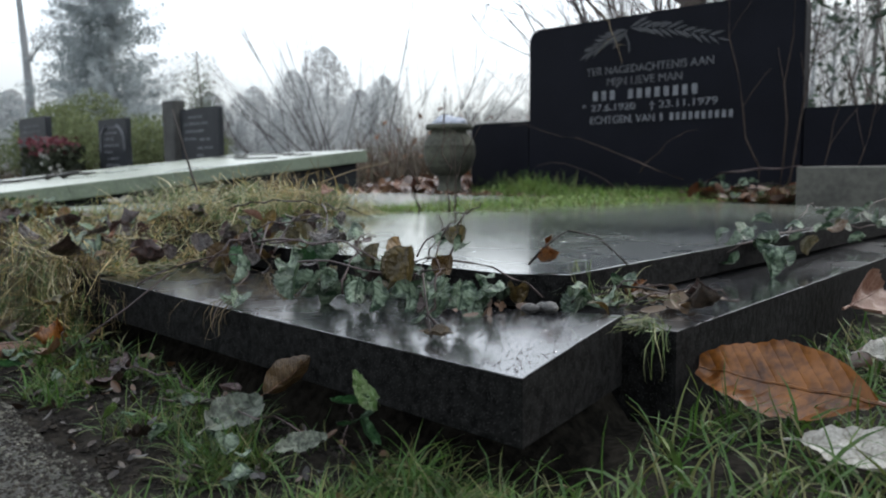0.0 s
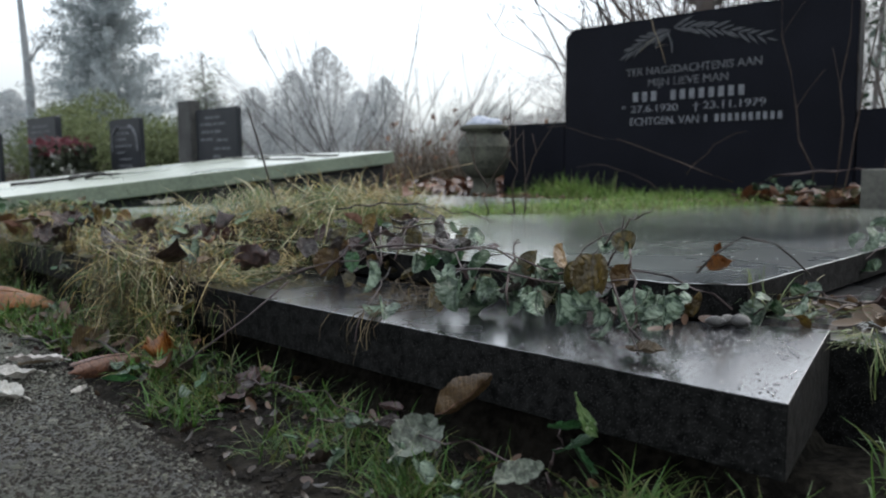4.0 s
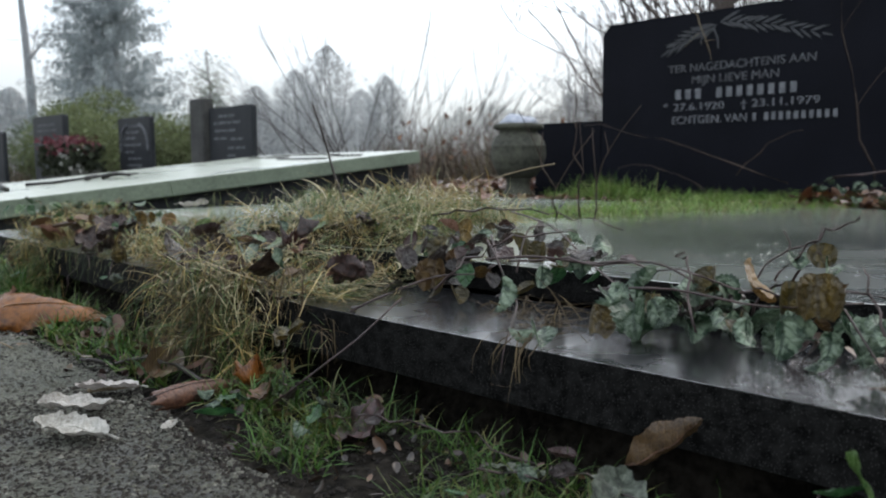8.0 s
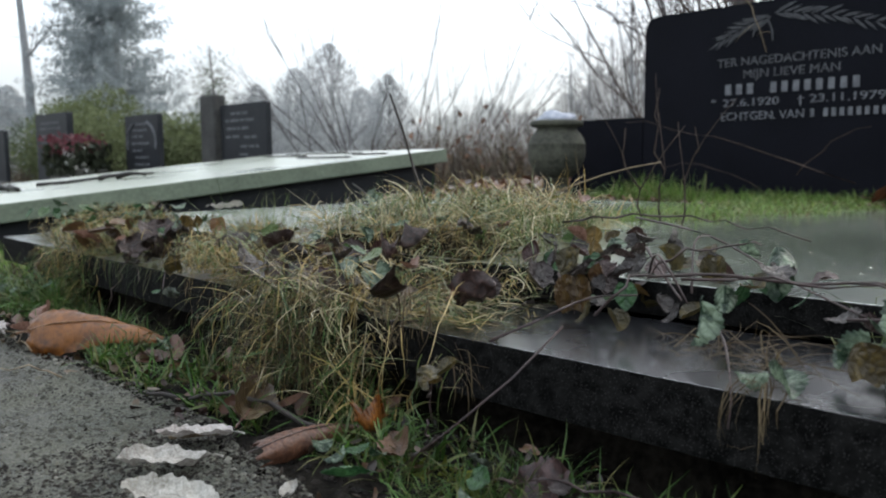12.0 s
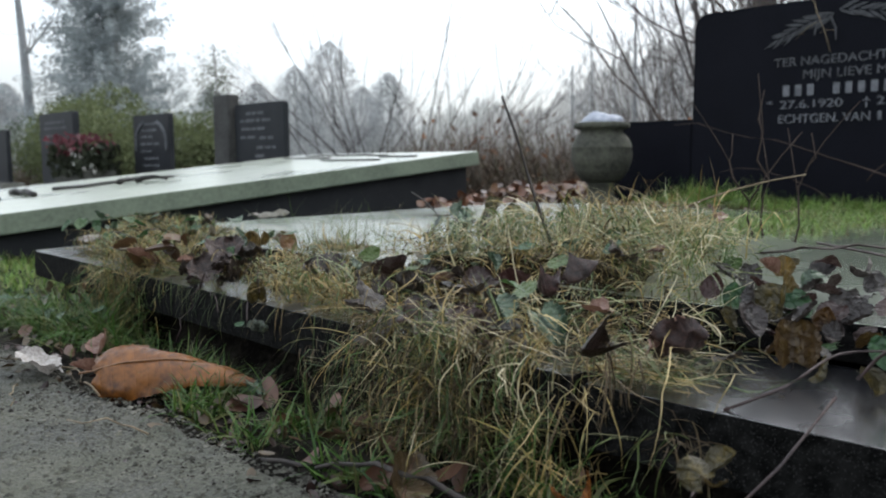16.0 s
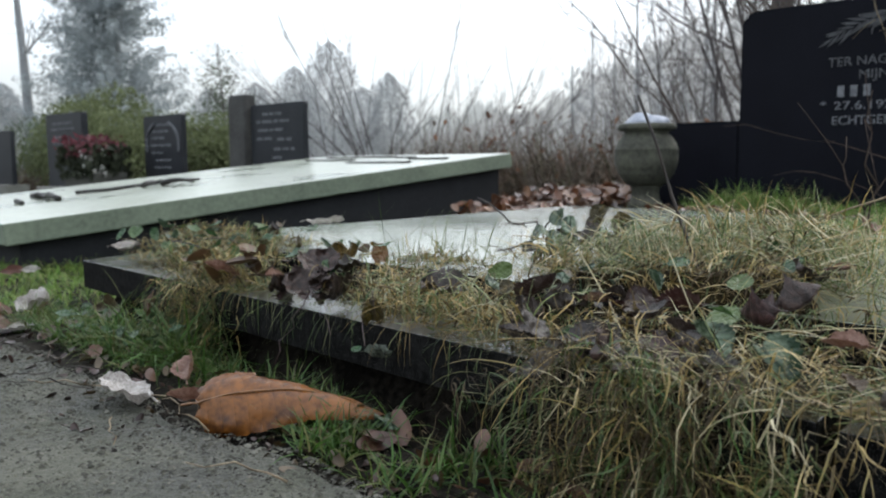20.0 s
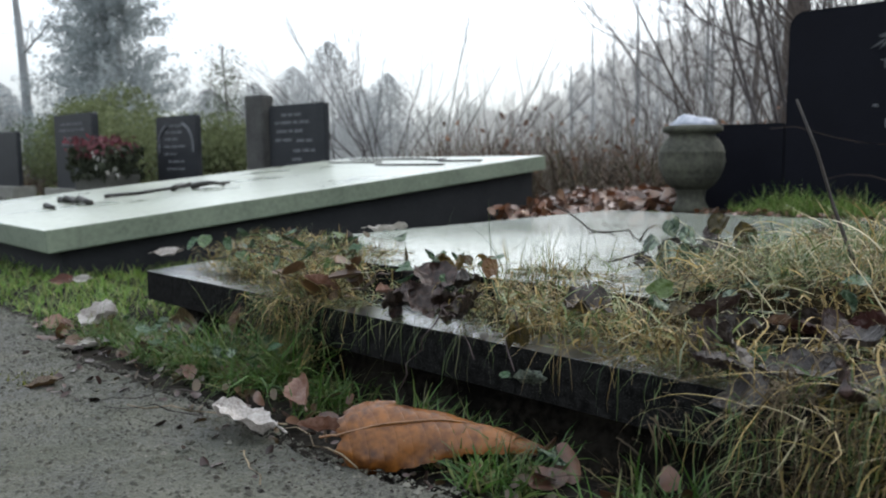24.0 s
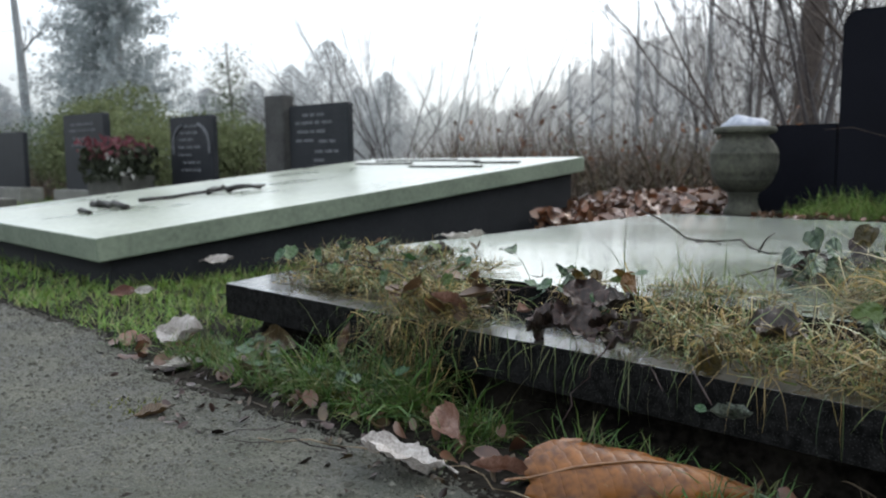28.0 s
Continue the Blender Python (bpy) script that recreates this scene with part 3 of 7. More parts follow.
straw = ramp_mat("dry_grass", [(0.13, 0.085, 0.028), (0.38, 0.28, 0.115), (0.08, 0.056, 0.022), (0.27, 0.195, 0.070), (0.20, 0.160, 0.050), (0.46, 0.36, 0.18)], 0.38)
thatch = ramp_mat("dead_brown_grass", [(0.029, 0.0203, 0.0116), (0.0696, 0.0493, 0.0261), (0.0464, 0.0348, 0.0174), (0.116, 0.087, 0.0464)], 0.8)
olive = ramp_mat("mixed_grass", [(0.034, 0.066, 0.018), (0.120, 0.145, 0.046), (0.058, 0.096, 0.029), (0.20, 0.200, 0.095), (0.025, 0.050, 0.018), (0.084, 0.120, 0.044)], 0.42)
green = ramp_mat("green_grass", [(0.022, 0.056, 0.010), (0.046, 0.100, 0.018), (0.032, 0.074, 0.012), (0.066, 0.115, 0.024), (0.13, 0.12, 0.050), (0.026, 0.062, 0.013)], 0.45)
lawn = ramp_mat("lawn_grass", [(0.055, 0.125, 0.016), (0.100, 0.185, 0.028), (0.135, 0.200, 0.045), (0.075, 0.150, 0.022), (0.21, 0.215, 0.085), (0.050, 0.105, 0.022)], 0.5)
moss = ramp_mat("moss", [(0.0812, 0.0986, 0.0116), (0.1276, 0.1334, 0.0232), (0.058, 0.0696, 0.0116)], 0.9, 0.2)
# near black: stands in for the shade deep between the heap's blades
mound_mat = mat("shaded_thatch", (0.005, 0.004, 0.0025), (0.026, 0.020, 0.010), 24, 0.95, 1.0, None, 160, spec=0.03, span=0.09, deep=0.008)
ivy_leaf = variegated_mat("variegated_leaf", (0.006, 0.024, 0.009), (0.150, 0.200, 0.135), (0.012, 0.028, 0.011), 0.62, 2.6)
bronze_leaf = variegated_mat("bronzed_leaf", (0.030, 0.024, 0.006), (0.080, 0.058, 0.011), (0.060, 0.024, 0.007), 0.5)
purple_leaf = variegated_mat("purple_leaf", (0.013, 0.009, 0.008), (0.042, 0.036, 0.032), (0.040, 0.014, 0.012), 0.5)
gold_leaf = variegated_mat("golden_leaf", (0.07, 0.045, 0.008), (0.14, 0.085, 0.014), (0.12, 0.045, 0.010), 0.5)
fresh_leaf = variegated_mat("fresh_leaf", (0.014, 0.048, 0.016), (0.035, 0.09, 0.03), (0.07, 0.10, 0.016), 0.5)
stem_mat = mat("plant_stem", (0.0120, 0.0050, 0.0055), (0.0340, 0.0150, 0.0120), 40, 0.6, 0.2, None, 200)
twig_mat = mat("bare_twig", (0.0116, 0.0093, 0.0081), (0.0319, 0.0244, 0.0197), 40, 0.8, 0.4, None, 200)
straw_stem = mat("dry_stalk", (0.0928, 0.0638, 0.0348), (0.1856, 0.145, 0.087), 40, 0.7, 0.2, None, 200)
leaf_orange = mat("orange_brown_leaf", (0.042, 0.013, 0.0025), (0.165, 0.060, 0.010), 4, 0.27, 0.3, None, 24, trans=0.08, rough2=0.42, veins=0.5, span=0.11, spec=0.35)
leaf_brown = mat("brown_leaf", (0.026, 0.012, 0.007), (0.105, 0.052, 0.024), 5, 0.45, 0.6, None, 40, trans=0.12, vary=0.3, veins=0.5)
leaf_pale = mat("bleached_leaf", (0.13, 0.115, 0.095), (0.38, 0.365, 0.335), 5, 0.6, 0.5, None, 40, trans=0.15, vary=0.12, veins=0.4)
leaf_dark = mat("rotting_leaf", (0.009, 0.0055, 0.0045), (0.045, 0.026, 0.020), 9, 0.35, 0.6, None, 40, vary=0.3, spec=0.35, span=0.1)
leaf_decay = mat("decaying_leaf", (0.012, 0.017, 0.009), (0.088, 0.100, 0.074), 9, 0.75, 0.6, None, 22, vary=0.25, span=0.08)
litter_mat = ramp_mat("leaf_litter", [(0.058, 0.0203, 0.0104), (0.1276, 0.0464, 0.0174), (0.0348, 0.0145, 0.0087), (0.174, 0.0986, 0.058), (0.0812, 0.029, 0.0116), (0.30, 0.23, 0.20)], 0.30, 0.1, 0.6)


# ---- growing things: builders ----
def stuff(name, verts, faces, material, label, category, smooth=False):
    me = bpy.data.meshes.new(name)
    me.from_pydata(verts, [], faces)
    me.materials.append(material)
    if smooth:
        me.polygons.foreach_set("use_smooth", [True] * len(me.polygons))
    return tagged(new(name, me), label, category, kind="stuff")


def support(x, y):
    """Height of what lies under a place in the grave's plan."""
    z = np.where(y < -0.05, 0.0, 0.004)
    front = np.where(x > -0.66, -0.003, 0.004 + (-0.66 - x) * 0.053)
    on_kerb = (x < 0.0) & (x > -1.85) & (y > front) & (y < 0.19)
    z = np.where(on_kerb, 0.083, z)
    z = np.where((x < 0.0) & (x > -1.85) & (y >= 0.19) & (y < 1.6), 0.083, z)
    z = np.where((x < -0.112) & (x > -1.81) & (y > 0.178) & (y < 1.43), 0.116, z)
    z = np.where((x < -0.1) & (x > -1.8) & (y >= 1.46) & (y < 1.9), 0.10, z)
    return z


def blades(name, roots, heading, lift, droop, length, width, material, label, category="grass", steps=6, swerve=0.5, rng=None, rest=True, kink=0.0, edge=False):
    """Ribbons that rise from their roots at the angle lift, turn down by droop along their length, and rest on what lies below."""
    rng = rng or np.random.default_rng(5)
    n = len(roots)
    s = np.linspace(0, 1, steps)
    head = heading[:, None] + swerve * rng.normal(size=(n, 1)) * s[None] ** 1.5 + kink * rng.normal(size=(n, steps)) * s[None]
    fold = np.where(rng.random((n, 1)) < 0.4, rng.uniform(0.4, 1.6, (n, 1)), 0.0) * (s[None] > rng.uniform(0.25, 0.85, (n, 1)))
    head = head + fold * rng.normal(0, 0.6, (n, 1))
    elev = lift[:, None] - droop[:, None] * s[None] ** 1.2 - (fold * 0.8 if kink else 0.0)
    ds = length[:, None] / (steps - 1)
    dx, dy, dz = np.cos(elev) * np.cos(head) * ds, np.cos(elev) * np.sin(head) * ds, np.sin(elev) * ds
    px = roots[:, 0:1] + np.cumsum(dx, 1) - dx[:, :1]
    py = roots[:, 1:2] + np.cumsum(dy, 1) - dy[:, :1]
    pz = roots[:, 2:3] + np.cumsum(dz, 1) - dz[:, :1]
    if edge:
        # keep to the kerb's top: nothing trails over its front
        py = np.maximum(py, 0.006 + 0.053 * np.clip(-0.66 - px, 0, 2) + 0.02 * rng.random((n, 1)))
    if rest:
        pz = np.maximum(pz, support(px, py) + rng.uniform(0.0, 0.008, size=(n, 1)))
    w = width[:, None] * np.clip(1.15 - s[None] ** 2.2 * 1.1, 0.06, 1) * 0.5
    turn = head + math.pi / 2 + rng.normal(0, 0.5, size=(n, 1))
    wx, wy, wz = np.cos(turn) * w, np.sin(turn) * w, w * rng.normal(0, 0.35, size=(n, 1))
    a = np.stack([px - wx, py - wy, pz - wz], 2)
    b = np.stack([px + wx, py + wy, pz + wz], 2)
    verts = np.stack([a, b], 2).reshape(-1, 3)
    base = (np.arange(n) * steps * 2)[:, None] + (np.arange(steps - 1) * 2)[None]
    faces = np.stack([base, base + 1, base + 3, base + 2], 2).reshape(-1, 4)
    return stuff(name, verts.tolist(), faces.tolist(), material, label, category)


def patch(rng, n, x0, x1, y0, y1, z=None, holes=0.0, seed=0):
    """Roots scattered over a stretch of the plan, clumped by noise."""
    out = []
    while len(out) < n:
        x, y = rng.uniform(x0, x1), rng.uniform(y0, y1)
        if noise.noise(Vector((x * 11, y * 11, seed))) > holes - 0.2 * rng.random():
            out.append((x, y))
    out = np.array(out)
    zz = np.array([ground_z(x, y) for x, y in out]) if z is None else np.full(n, z)
    return np.column_stack([out, zz - 0.002])


def tube_bm(points, r0, r1, seg=6, bm=None):
    """A tapered round stem through the points."""
    bm = bm or bmesh.new()
    pts = [Vector(p) for p in points]
    rings = []
    for k, p in enumerate(pts):
        d = (pts[min(k + 1, len(pts) - 1)] - pts[max(k - 1, 0)]).normalized()
        u = d.orthogonal().normalized()
        v = d.cross(u)
        r = r0 + (r1 - r0) * k / (len(pts) - 1)
        rings.append([bm.verts.new(p + u * (r * math.cos(6.2832 * j / seg)) + v * (r * math.sin(6.2832 * j / seg))) for j in range(seg)])
    for a, b in zip(rings, rings[1:]):
        # rings may turn against each other: join each corner to the nearest one
        off = min(range(seg), key=lambda o: (a[0].co - b[o].co).length)
        for j in range(seg):
            bm.faces.new((a[j], a[(j + 1) % seg], b[(j + 1 + off) % seg], b[(j + off) % seg]))
    bm.faces.new(list(reversed(rings[0])))
    bm.faces.new(rings[-1])
    return bm


def bent(a, b, sag, n=8, wob=0.0, seed=0):
    """Points from a to b, bowed upward by sag, with a little wobble."""
    a, b = Vector(a), Vector(b)
    r = random.Random(seed)
    out = []
    for k in range(n):
        s = k / (n - 1)
        p = a.lerp(b, s) + Vector((0, 0, 4 * sag * s * (1 - s)))
        if 0 < k < n - 1:
            p += Vector((r.uniform(-wob, wob), r.uniform(-wob, wob), r.uniform(-wob, wob)))
        out.append(p)
    return out


def leaf_mesh(name, material, kind="heart", cup=0.15, curl=0.3, fold=0.0, crumple=0.03, teeth=9, tooth=0.05, seed=0, nu=14, nv=9, rib=True):
    """A leaf of length 1 along x, its blade a little thick at the rib, curled along (curl), cupped across (cup)."""
    r = random.Random(seed)
    bm = bmesh.new()
    off = Vector((r.uniform(0, 50), r.uniform(0, 50), 0))
    rows = []
    for i in range(nu + 1):
        s = i / nu
        if kind == "heart":
            w = 0.48 * math.sin(math.pi * min(1, s * 0.93 + 0.07)) ** 0.62 * (1.06 - 0.42 * s)
        elif kind == "round":
            w = 0.52 * math.sin(math.pi * min(1, s * 0.9 + 0.1)) ** 0.5
        elif kind == "oak":
            w = 0.26 * math.sin(math.pi * (s * 0.97 + 0.02)) ** 0.6 * (1 + 0.06 * math.sin(s * 21 + seed) + 0.04 * math.sin(s * 47 + seed))
        elif kind == "ovate":
            w = 0.40 * math.sin(math.pi * min(1, s * 0.95 + 0.05)) ** 0.72 * (1.12 - 0.40 * s)
        else:
            w = 0.235 * math.sin(math.pi * (s * 0.985 + 0.01)) ** 0.75 * (1.1 - 0.25 * s)
        w *= 1 + tooth * (2 * abs((s * teeth) % 1 - 0.5) - 0.5)
        row = []
        for j in range(nv + 1):
            v = 2 * j / nv - 1
            x = s - 0.10 * abs(v) * (1 - s) ** 4 * (1 if kind in ("heart", "round") else 0)
            y = v * w
            z = cup * w * v * v + fold * abs(v) * w + 0.010 * math.cos((s * teeth * 0.6 - abs(v) * 0.9) * 6.28) * abs(v) ** 0.7
            z += crumple * noise.noise(Vector((x * 4, y * 5, 0)) + off) + crumple * 0.5 * noise.noise(Vector((x * 11, y * 11, 4)) + off)
            ang = curl * (s - 0.35)
            if abs(curl) > 1e-3:
                rad = 1 / curl
                px, pz = math.sin(ang) * (rad - z), rad - math.cos(ang) * (rad - z)
            else:
                px, pz = x, z
            row.append(bm.verts.new((px + (x - s) + 0.35, y, pz)))
        rows.append(row)
    for a, b in zip(rows, rows[1:]):
        for j in range(nv):
            bm.faces.new((a[j], b[j], b[j + 1], a[j + 1]))
    # the rib under the blade, and the stalk
    mid = [rw[nv // 2].co.lerp(rw[(nv + 1) // 2].co, 0.5) for rw in rows]
    stalk = [mid[0] + Vector((-0.16, 0, -0.05)), mid[0] + Vector((-0.07, 0, -0.02))]
    line = stalk + [p - Vector((0, 0, 0.004)) for p in mid[:-1]]
    if rib:
        tube_bm(line, 0.013, 0.004, 4, bm)
    me = bpy.data.meshes.new(name)
    bm.to_mesh(me)
    bm.free()
    me.materials.append(material)
    me.polygons.foreach_set("use_smooth", [True] * len(me.polygons))
    if rib:
        return me
    rm = bpy.data.meshes.new("midrib")
    rb = tube_bm([p + Vector((0, 0, 0.006)) for p in line], 0.014, 0.004, 6)
    rb.to_mesh(rm)
    rb.free()
    rm.materials.append(material)
    return me, rm


def arched_leaf(name, material, width, arch, roll0, roll1, seed, rib, nu=34, nv=16):
    """A dead leaf of length 1 along x that has rolled up round its length, its rib turned from roll0 at the stalk to roll1 at the tip (radians)."""
    bm = bmesh.new()
    rows, ribs = [], []
    for i in range(nu + 1):
        s = i / nu
        w = width * (math.sin(math.pi * (0.16 + 0.82 * s ** 0.85)) ** 0.6 * (1.12 - 0.34 * s) + 0.04 * noise.noise(Vector((s * 7, seed, 8))))
        phi = roll0 + (roll1 - roll0) * min(1.0, s / 0.65)
        bend = arch * (0.78 + 0.4 * s)
        tube = w / bend
        lift = 0.020 * math.sin(s * 5.0 + seed)
        row = []
        for j in range(nv + 1):
            v = 2 * j / nv - 1
            q = tube * (1 + 0.030 * math.cos(6.283 * (12 * s - 2.4 * abs(v))) * min(1.0, 4 * abs(v)) + 0.12 * noise.noise(Vector((s * 5, v * 2, seed))))
            edge = 0.020 * abs(v) ** 6 * math.cos(6.283 * s * 24)
            end = 0.13 * noise.noise(Vector((v * 3.5, seed, 2))) * (abs(2 * s - 1) ** 4)
            row.append(bm.verts.new((s + edge + end, q * math.sin(phi + v * bend), lift + q * math.cos(phi + v * bend))))
        ribs.append(Vector((s, 1.02 * tube * math.sin(phi), lift + 1.02 * tube * math.cos(phi))))
        rows.append(row)
    for a, b in zip(rows, rows[1:]):
        for j in range(nv):
            bm.faces.new((a[j], b[j], b[j + 1], a[j + 1]))
    me = bpy.data.meshes.new(name)
    bm.to_mesh(me)
    bm.free()
    me.materials.append(material)
    me.polygons.foreach_set("use_smooth", [True] * len(me.polygons))
    rm = bpy.data.meshes.new("midrib")
    rb = tube_bm([ribs[0] + Vector((-0.10, 0.0, -0.02)), ribs[0] + Vector((-0.04, 0.0, -0.005))] + ribs[:-2], 0.0075, 0.002, 6)
    rb.to_mesh(rm)
    rb.free()
    rm.materials.append(rib)
    return me, rm


rib_mat = mat("leaf_rib", (0.09, 0.038, 0.012), (0.19, 0.095, 0.038), 20, 0.4, 0.1)

IVY = [leaf_mesh("leaf", ivy_leaf, "ovate" if sd % 2 else "heart", c, k, f, 0.06, 9, 0.17, sd, 30, 11) for sd, (c, k, f) in enumerate(((0.5, 0.7, 0.15), (-0.7, 1.0, -0.2), (0.8, -0.6, 0.25), (-0.4, 1.5, 0.1)))]
BRONZE = [leaf_mesh("leaf", bronze_leaf, "round", c, k, f, 0.05, 9, 0.10, sd + 10, 28, 11) for sd, (c, k, f) in enumerate(((0.5, 0.6, 0.2), (0.8, -0.5, 0.3), (-0.4, 1.1, 0.0)))]
PURPLE = [leaf_mesh("leaf", purple_leaf, "heart", c, k, f, 0.07, 9, 0.14, sd + 20, 28, 11) for sd, (c, k, f) in enumerate(((0.4, 0.9, 0.2), (-0.5, 1.4, 0.3)))]
GOLD = [leaf_mesh("leaf", gold_leaf, "round", c, k, f, 0.05, 9, 0.10, sd + 60, 28, 11) for sd, (c, k, f) in enumerate(((0.5, 0.6, 0.2), (-0.4, 1.1, 0.0)))]
FRESH = [leaf_mesh("leaf", fresh_leaf, "heart", c, k, f, 0.04, 9, 0.12, sd + 30, 28, 11) for sd, (c, k, f) in enumerate(((0.2, 0.6, 0.1), (-0.2, 1.0, 0.15)))]


def put_leaf(me, parent, place, size, yaw, pitch, roll, name="leaf"):
    ob = new(name, me)
    ob.matrix_world = pose(*place, 0, 0, yaw) @ pose(0, 0, 0, 0, -pitch, 0) @ pose(0, 0, 0, roll, 0, 0) @ Matrix.Scale(size, 4)
    if parent:
        ob.parent = parent
        ob.matrix_parent_inverse = parent.matrix_world.inverted()
    return ob


def creeper(label, at, stems, leaves, seed, kinds, size=(0.025, 0.041), grown=(), runners=()):
    """A creeping plant: each stem is (from, to, bow, thickness); leaves are strewn over boxes (x0, x1, y0, y1, z0, z1, count);
    grown: (leaf kinds, tilt, [(x, y, z, size), ...]) for leaves that stand or droop towards the path; runners: stems through several points."""
    ob = empty("creeping_plant", *at)
    bpy.context.view_layer.update()
    tagged(ob, label, "plant", "creeping plants on the grave")
    r = random.Random(seed)
    for k, (a, b, sag, th) in enumerate(stems):
        bm = tube_bm(bent(a, b, sag, 14, 0.004, seed + k), th * 0.62, th * 0.36, 6)
        bmesh.ops.translate(bm, verts=bm.verts[:], vec=-ob.location)
        part("stem", bm, stem_mat, ob, smooth=True)
    for th, points in runners:
        fine = []
        for k in range(len(points) - 1):
            q0, q1, q2, q3 = (Vector(points[max(0, min(len(points) - 1, k + o))]) for o in (-1, 0, 1, 2))
            fine += [0.5 * (2 * q1 + (q2 - q0) * u + (2 * q0 - 5 * q1 + 4 * q2 - q3) * u * u + (3 * q1 - q0 - 3 * q2 + q3) * u ** 3) for u in (0, 0.25, 0.5, 0.75)]
        bm = tube_bm(fine + [Vector(points[-1])], th, th * 0.6, 6)
        bmesh.ops.translate(bm, verts=bm.verts[:], vec=-ob.location)
        part("stem", bm, stem_mat, ob, smooth=True)
    for sorts, tilt, rows in grown:
        for x, y, z, length in rows:
            yaw, pitch = r.gauss(-56 if tilt < 0 else 124, 30), tilt + r.gauss(0, 14)
            back = 0.4 * length
            cx, cz = math.cos(radians(pitch)) * back, math.sin(radians(pitch)) * back
            put_leaf(r.choice(sorts), ob, (x - cx * math.cos(radians(yaw)), y - cx * math.sin(radians(yaw)), z - cz), length * (0.72 if sorts is PURPLE else 0.9), yaw, pitch, r.gauss(0, 26))
    for x0, x1, y0, y1, z0, z1, count, tilt in leaves:
        for _ in range(count):
            me = r.choice(r.choices(kinds, weights=[5, 2, 1][: len(kinds)])[0])
            x, y, z = r.uniform(x0, x1), r.uniform(y0, y1), r.uniform(z0, z1)
            z = max(z, float(support(np.array(x), np.array(y))) + 0.012)
            put_leaf(me, ob, (x, y, z), r.uniform(*size) * (0.74 if me in BRONZE else 1.0), r.gauss(-100, 70), r.gauss(-tilt, 22), r.gauss(0, 24))
    return ob


FALLEN = {
    "orange": arched_leaf("fallen_leaf", leaf_orange, 0.24, 1.25, -1.10, -0.05, 3, rib_mat),
    "brown_tube": arched_leaf("fallen_leaf", leaf_brown, 0.22, 2.2, -0.6, -0.3, 5, leaf_dark),
    "brown": leaf_mesh("fallen_leaf", leaf_brown, "beech", 0.4, 0.6, 0.25, 0.07, 18, 0.08, 42, 22, 10, False),
    "brown_curl": leaf_mesh("fallen_leaf", leaf_brown, "beech", 2.6, 0.6, 0.4, 0.08, 18, 0.08, 43, 22, 10, False),
    "pale": leaf_mesh("fallen_leaf", leaf_pale, "beech", 0.45, 0.6, 0.1, 0.12, 14, 0.12, 44, 22, 10, False),
    "pale_oak": leaf_mesh("fallen_leaf", leaf_pale, "oak", 0.3, 0.4, 0.1, 0.07, 6, 0.1, 45, 24, 10, False),
    "decay": leaf_mesh("fallen_leaf", leaf_decay, "oak", 0.3, 0.5, 0.1, 0.12, 6, 0.14, 55, 24, 10, False),
    "dark": leaf_mesh("fallen_leaf", leaf_dark, "round", 0.5, 0.8, 0.2, 0.18, 7, 0.12, 46, 18, 10, False),
    "dark_curl": leaf_mesh("fallen_leaf", leaf_dark, "beech", 2.2, 1.6, 0.4, 0.12, 9, 0.1, 47, 18, 10, False),
    "brown_roll": leaf_mesh("fallen_leaf", leaf_brown, "beech", 0.9, 0.3, 0.3, 0.09, 14, 0.08, 53, 24, 10, False),
    "amber_curl": leaf_mesh("fallen_leaf", leaf_orange, "beech", 1.8, 1.6, 0.4, 0.12, 9, 0.1, 51, 18, 10, False),
    "chestnut": leaf_mesh("fallen_leaf", leaf_orange, "beech", 0.2, 0.35, 0.25, 0.05, 26, 0.06, 52, 30, 12, False),
    "yellow": leaf_mesh("fallen_leaf", fresh_leaf, "beech", 0.5, 0.8, 0.3, 0.04, 9, 0.05, 48, 18, 10, False),
    "russet": leaf_mesh("fallen_leaf", mat("russet_leaf", (0.0812, 0.0261, 0.0104), (0.2088, 0.1276, 0.0986), 9, 0.5, 0.5, None, 60, trans=0.15), "beech", 0.7, 0.5, 0.2, 0.08, 14, 0.09, 49, 20, 10, False),
}


def fallen(kind, a, b, label, z=None, roll=0.0, pitch=0.0, lift=0.0):
    """A dead leaf whose stalk lies at a and tip at b, both plan places."""
    dx, dy = b[0] - a[0], b[1] - a[1]
    size = math.hypot(dx, dy)
    x, y = a
    z0 = float(support(np.array(x), np.array(y))) + 0.004 if z is None else z
    ob = put_leaf(FALLEN[kind][0], None, (x, y, z0 + lift), size, math.degrees(math.atan2(dy, dx)), pitch, roll, "fallen_leaf")
    new("midrib", FALLEN[kind][1]).parent = ob
    return tagged(ob, label, "fallen leaf", "fallen leaves")

# ---- grass and mounds on the grave ----
rng = np.random.default_rng(11)


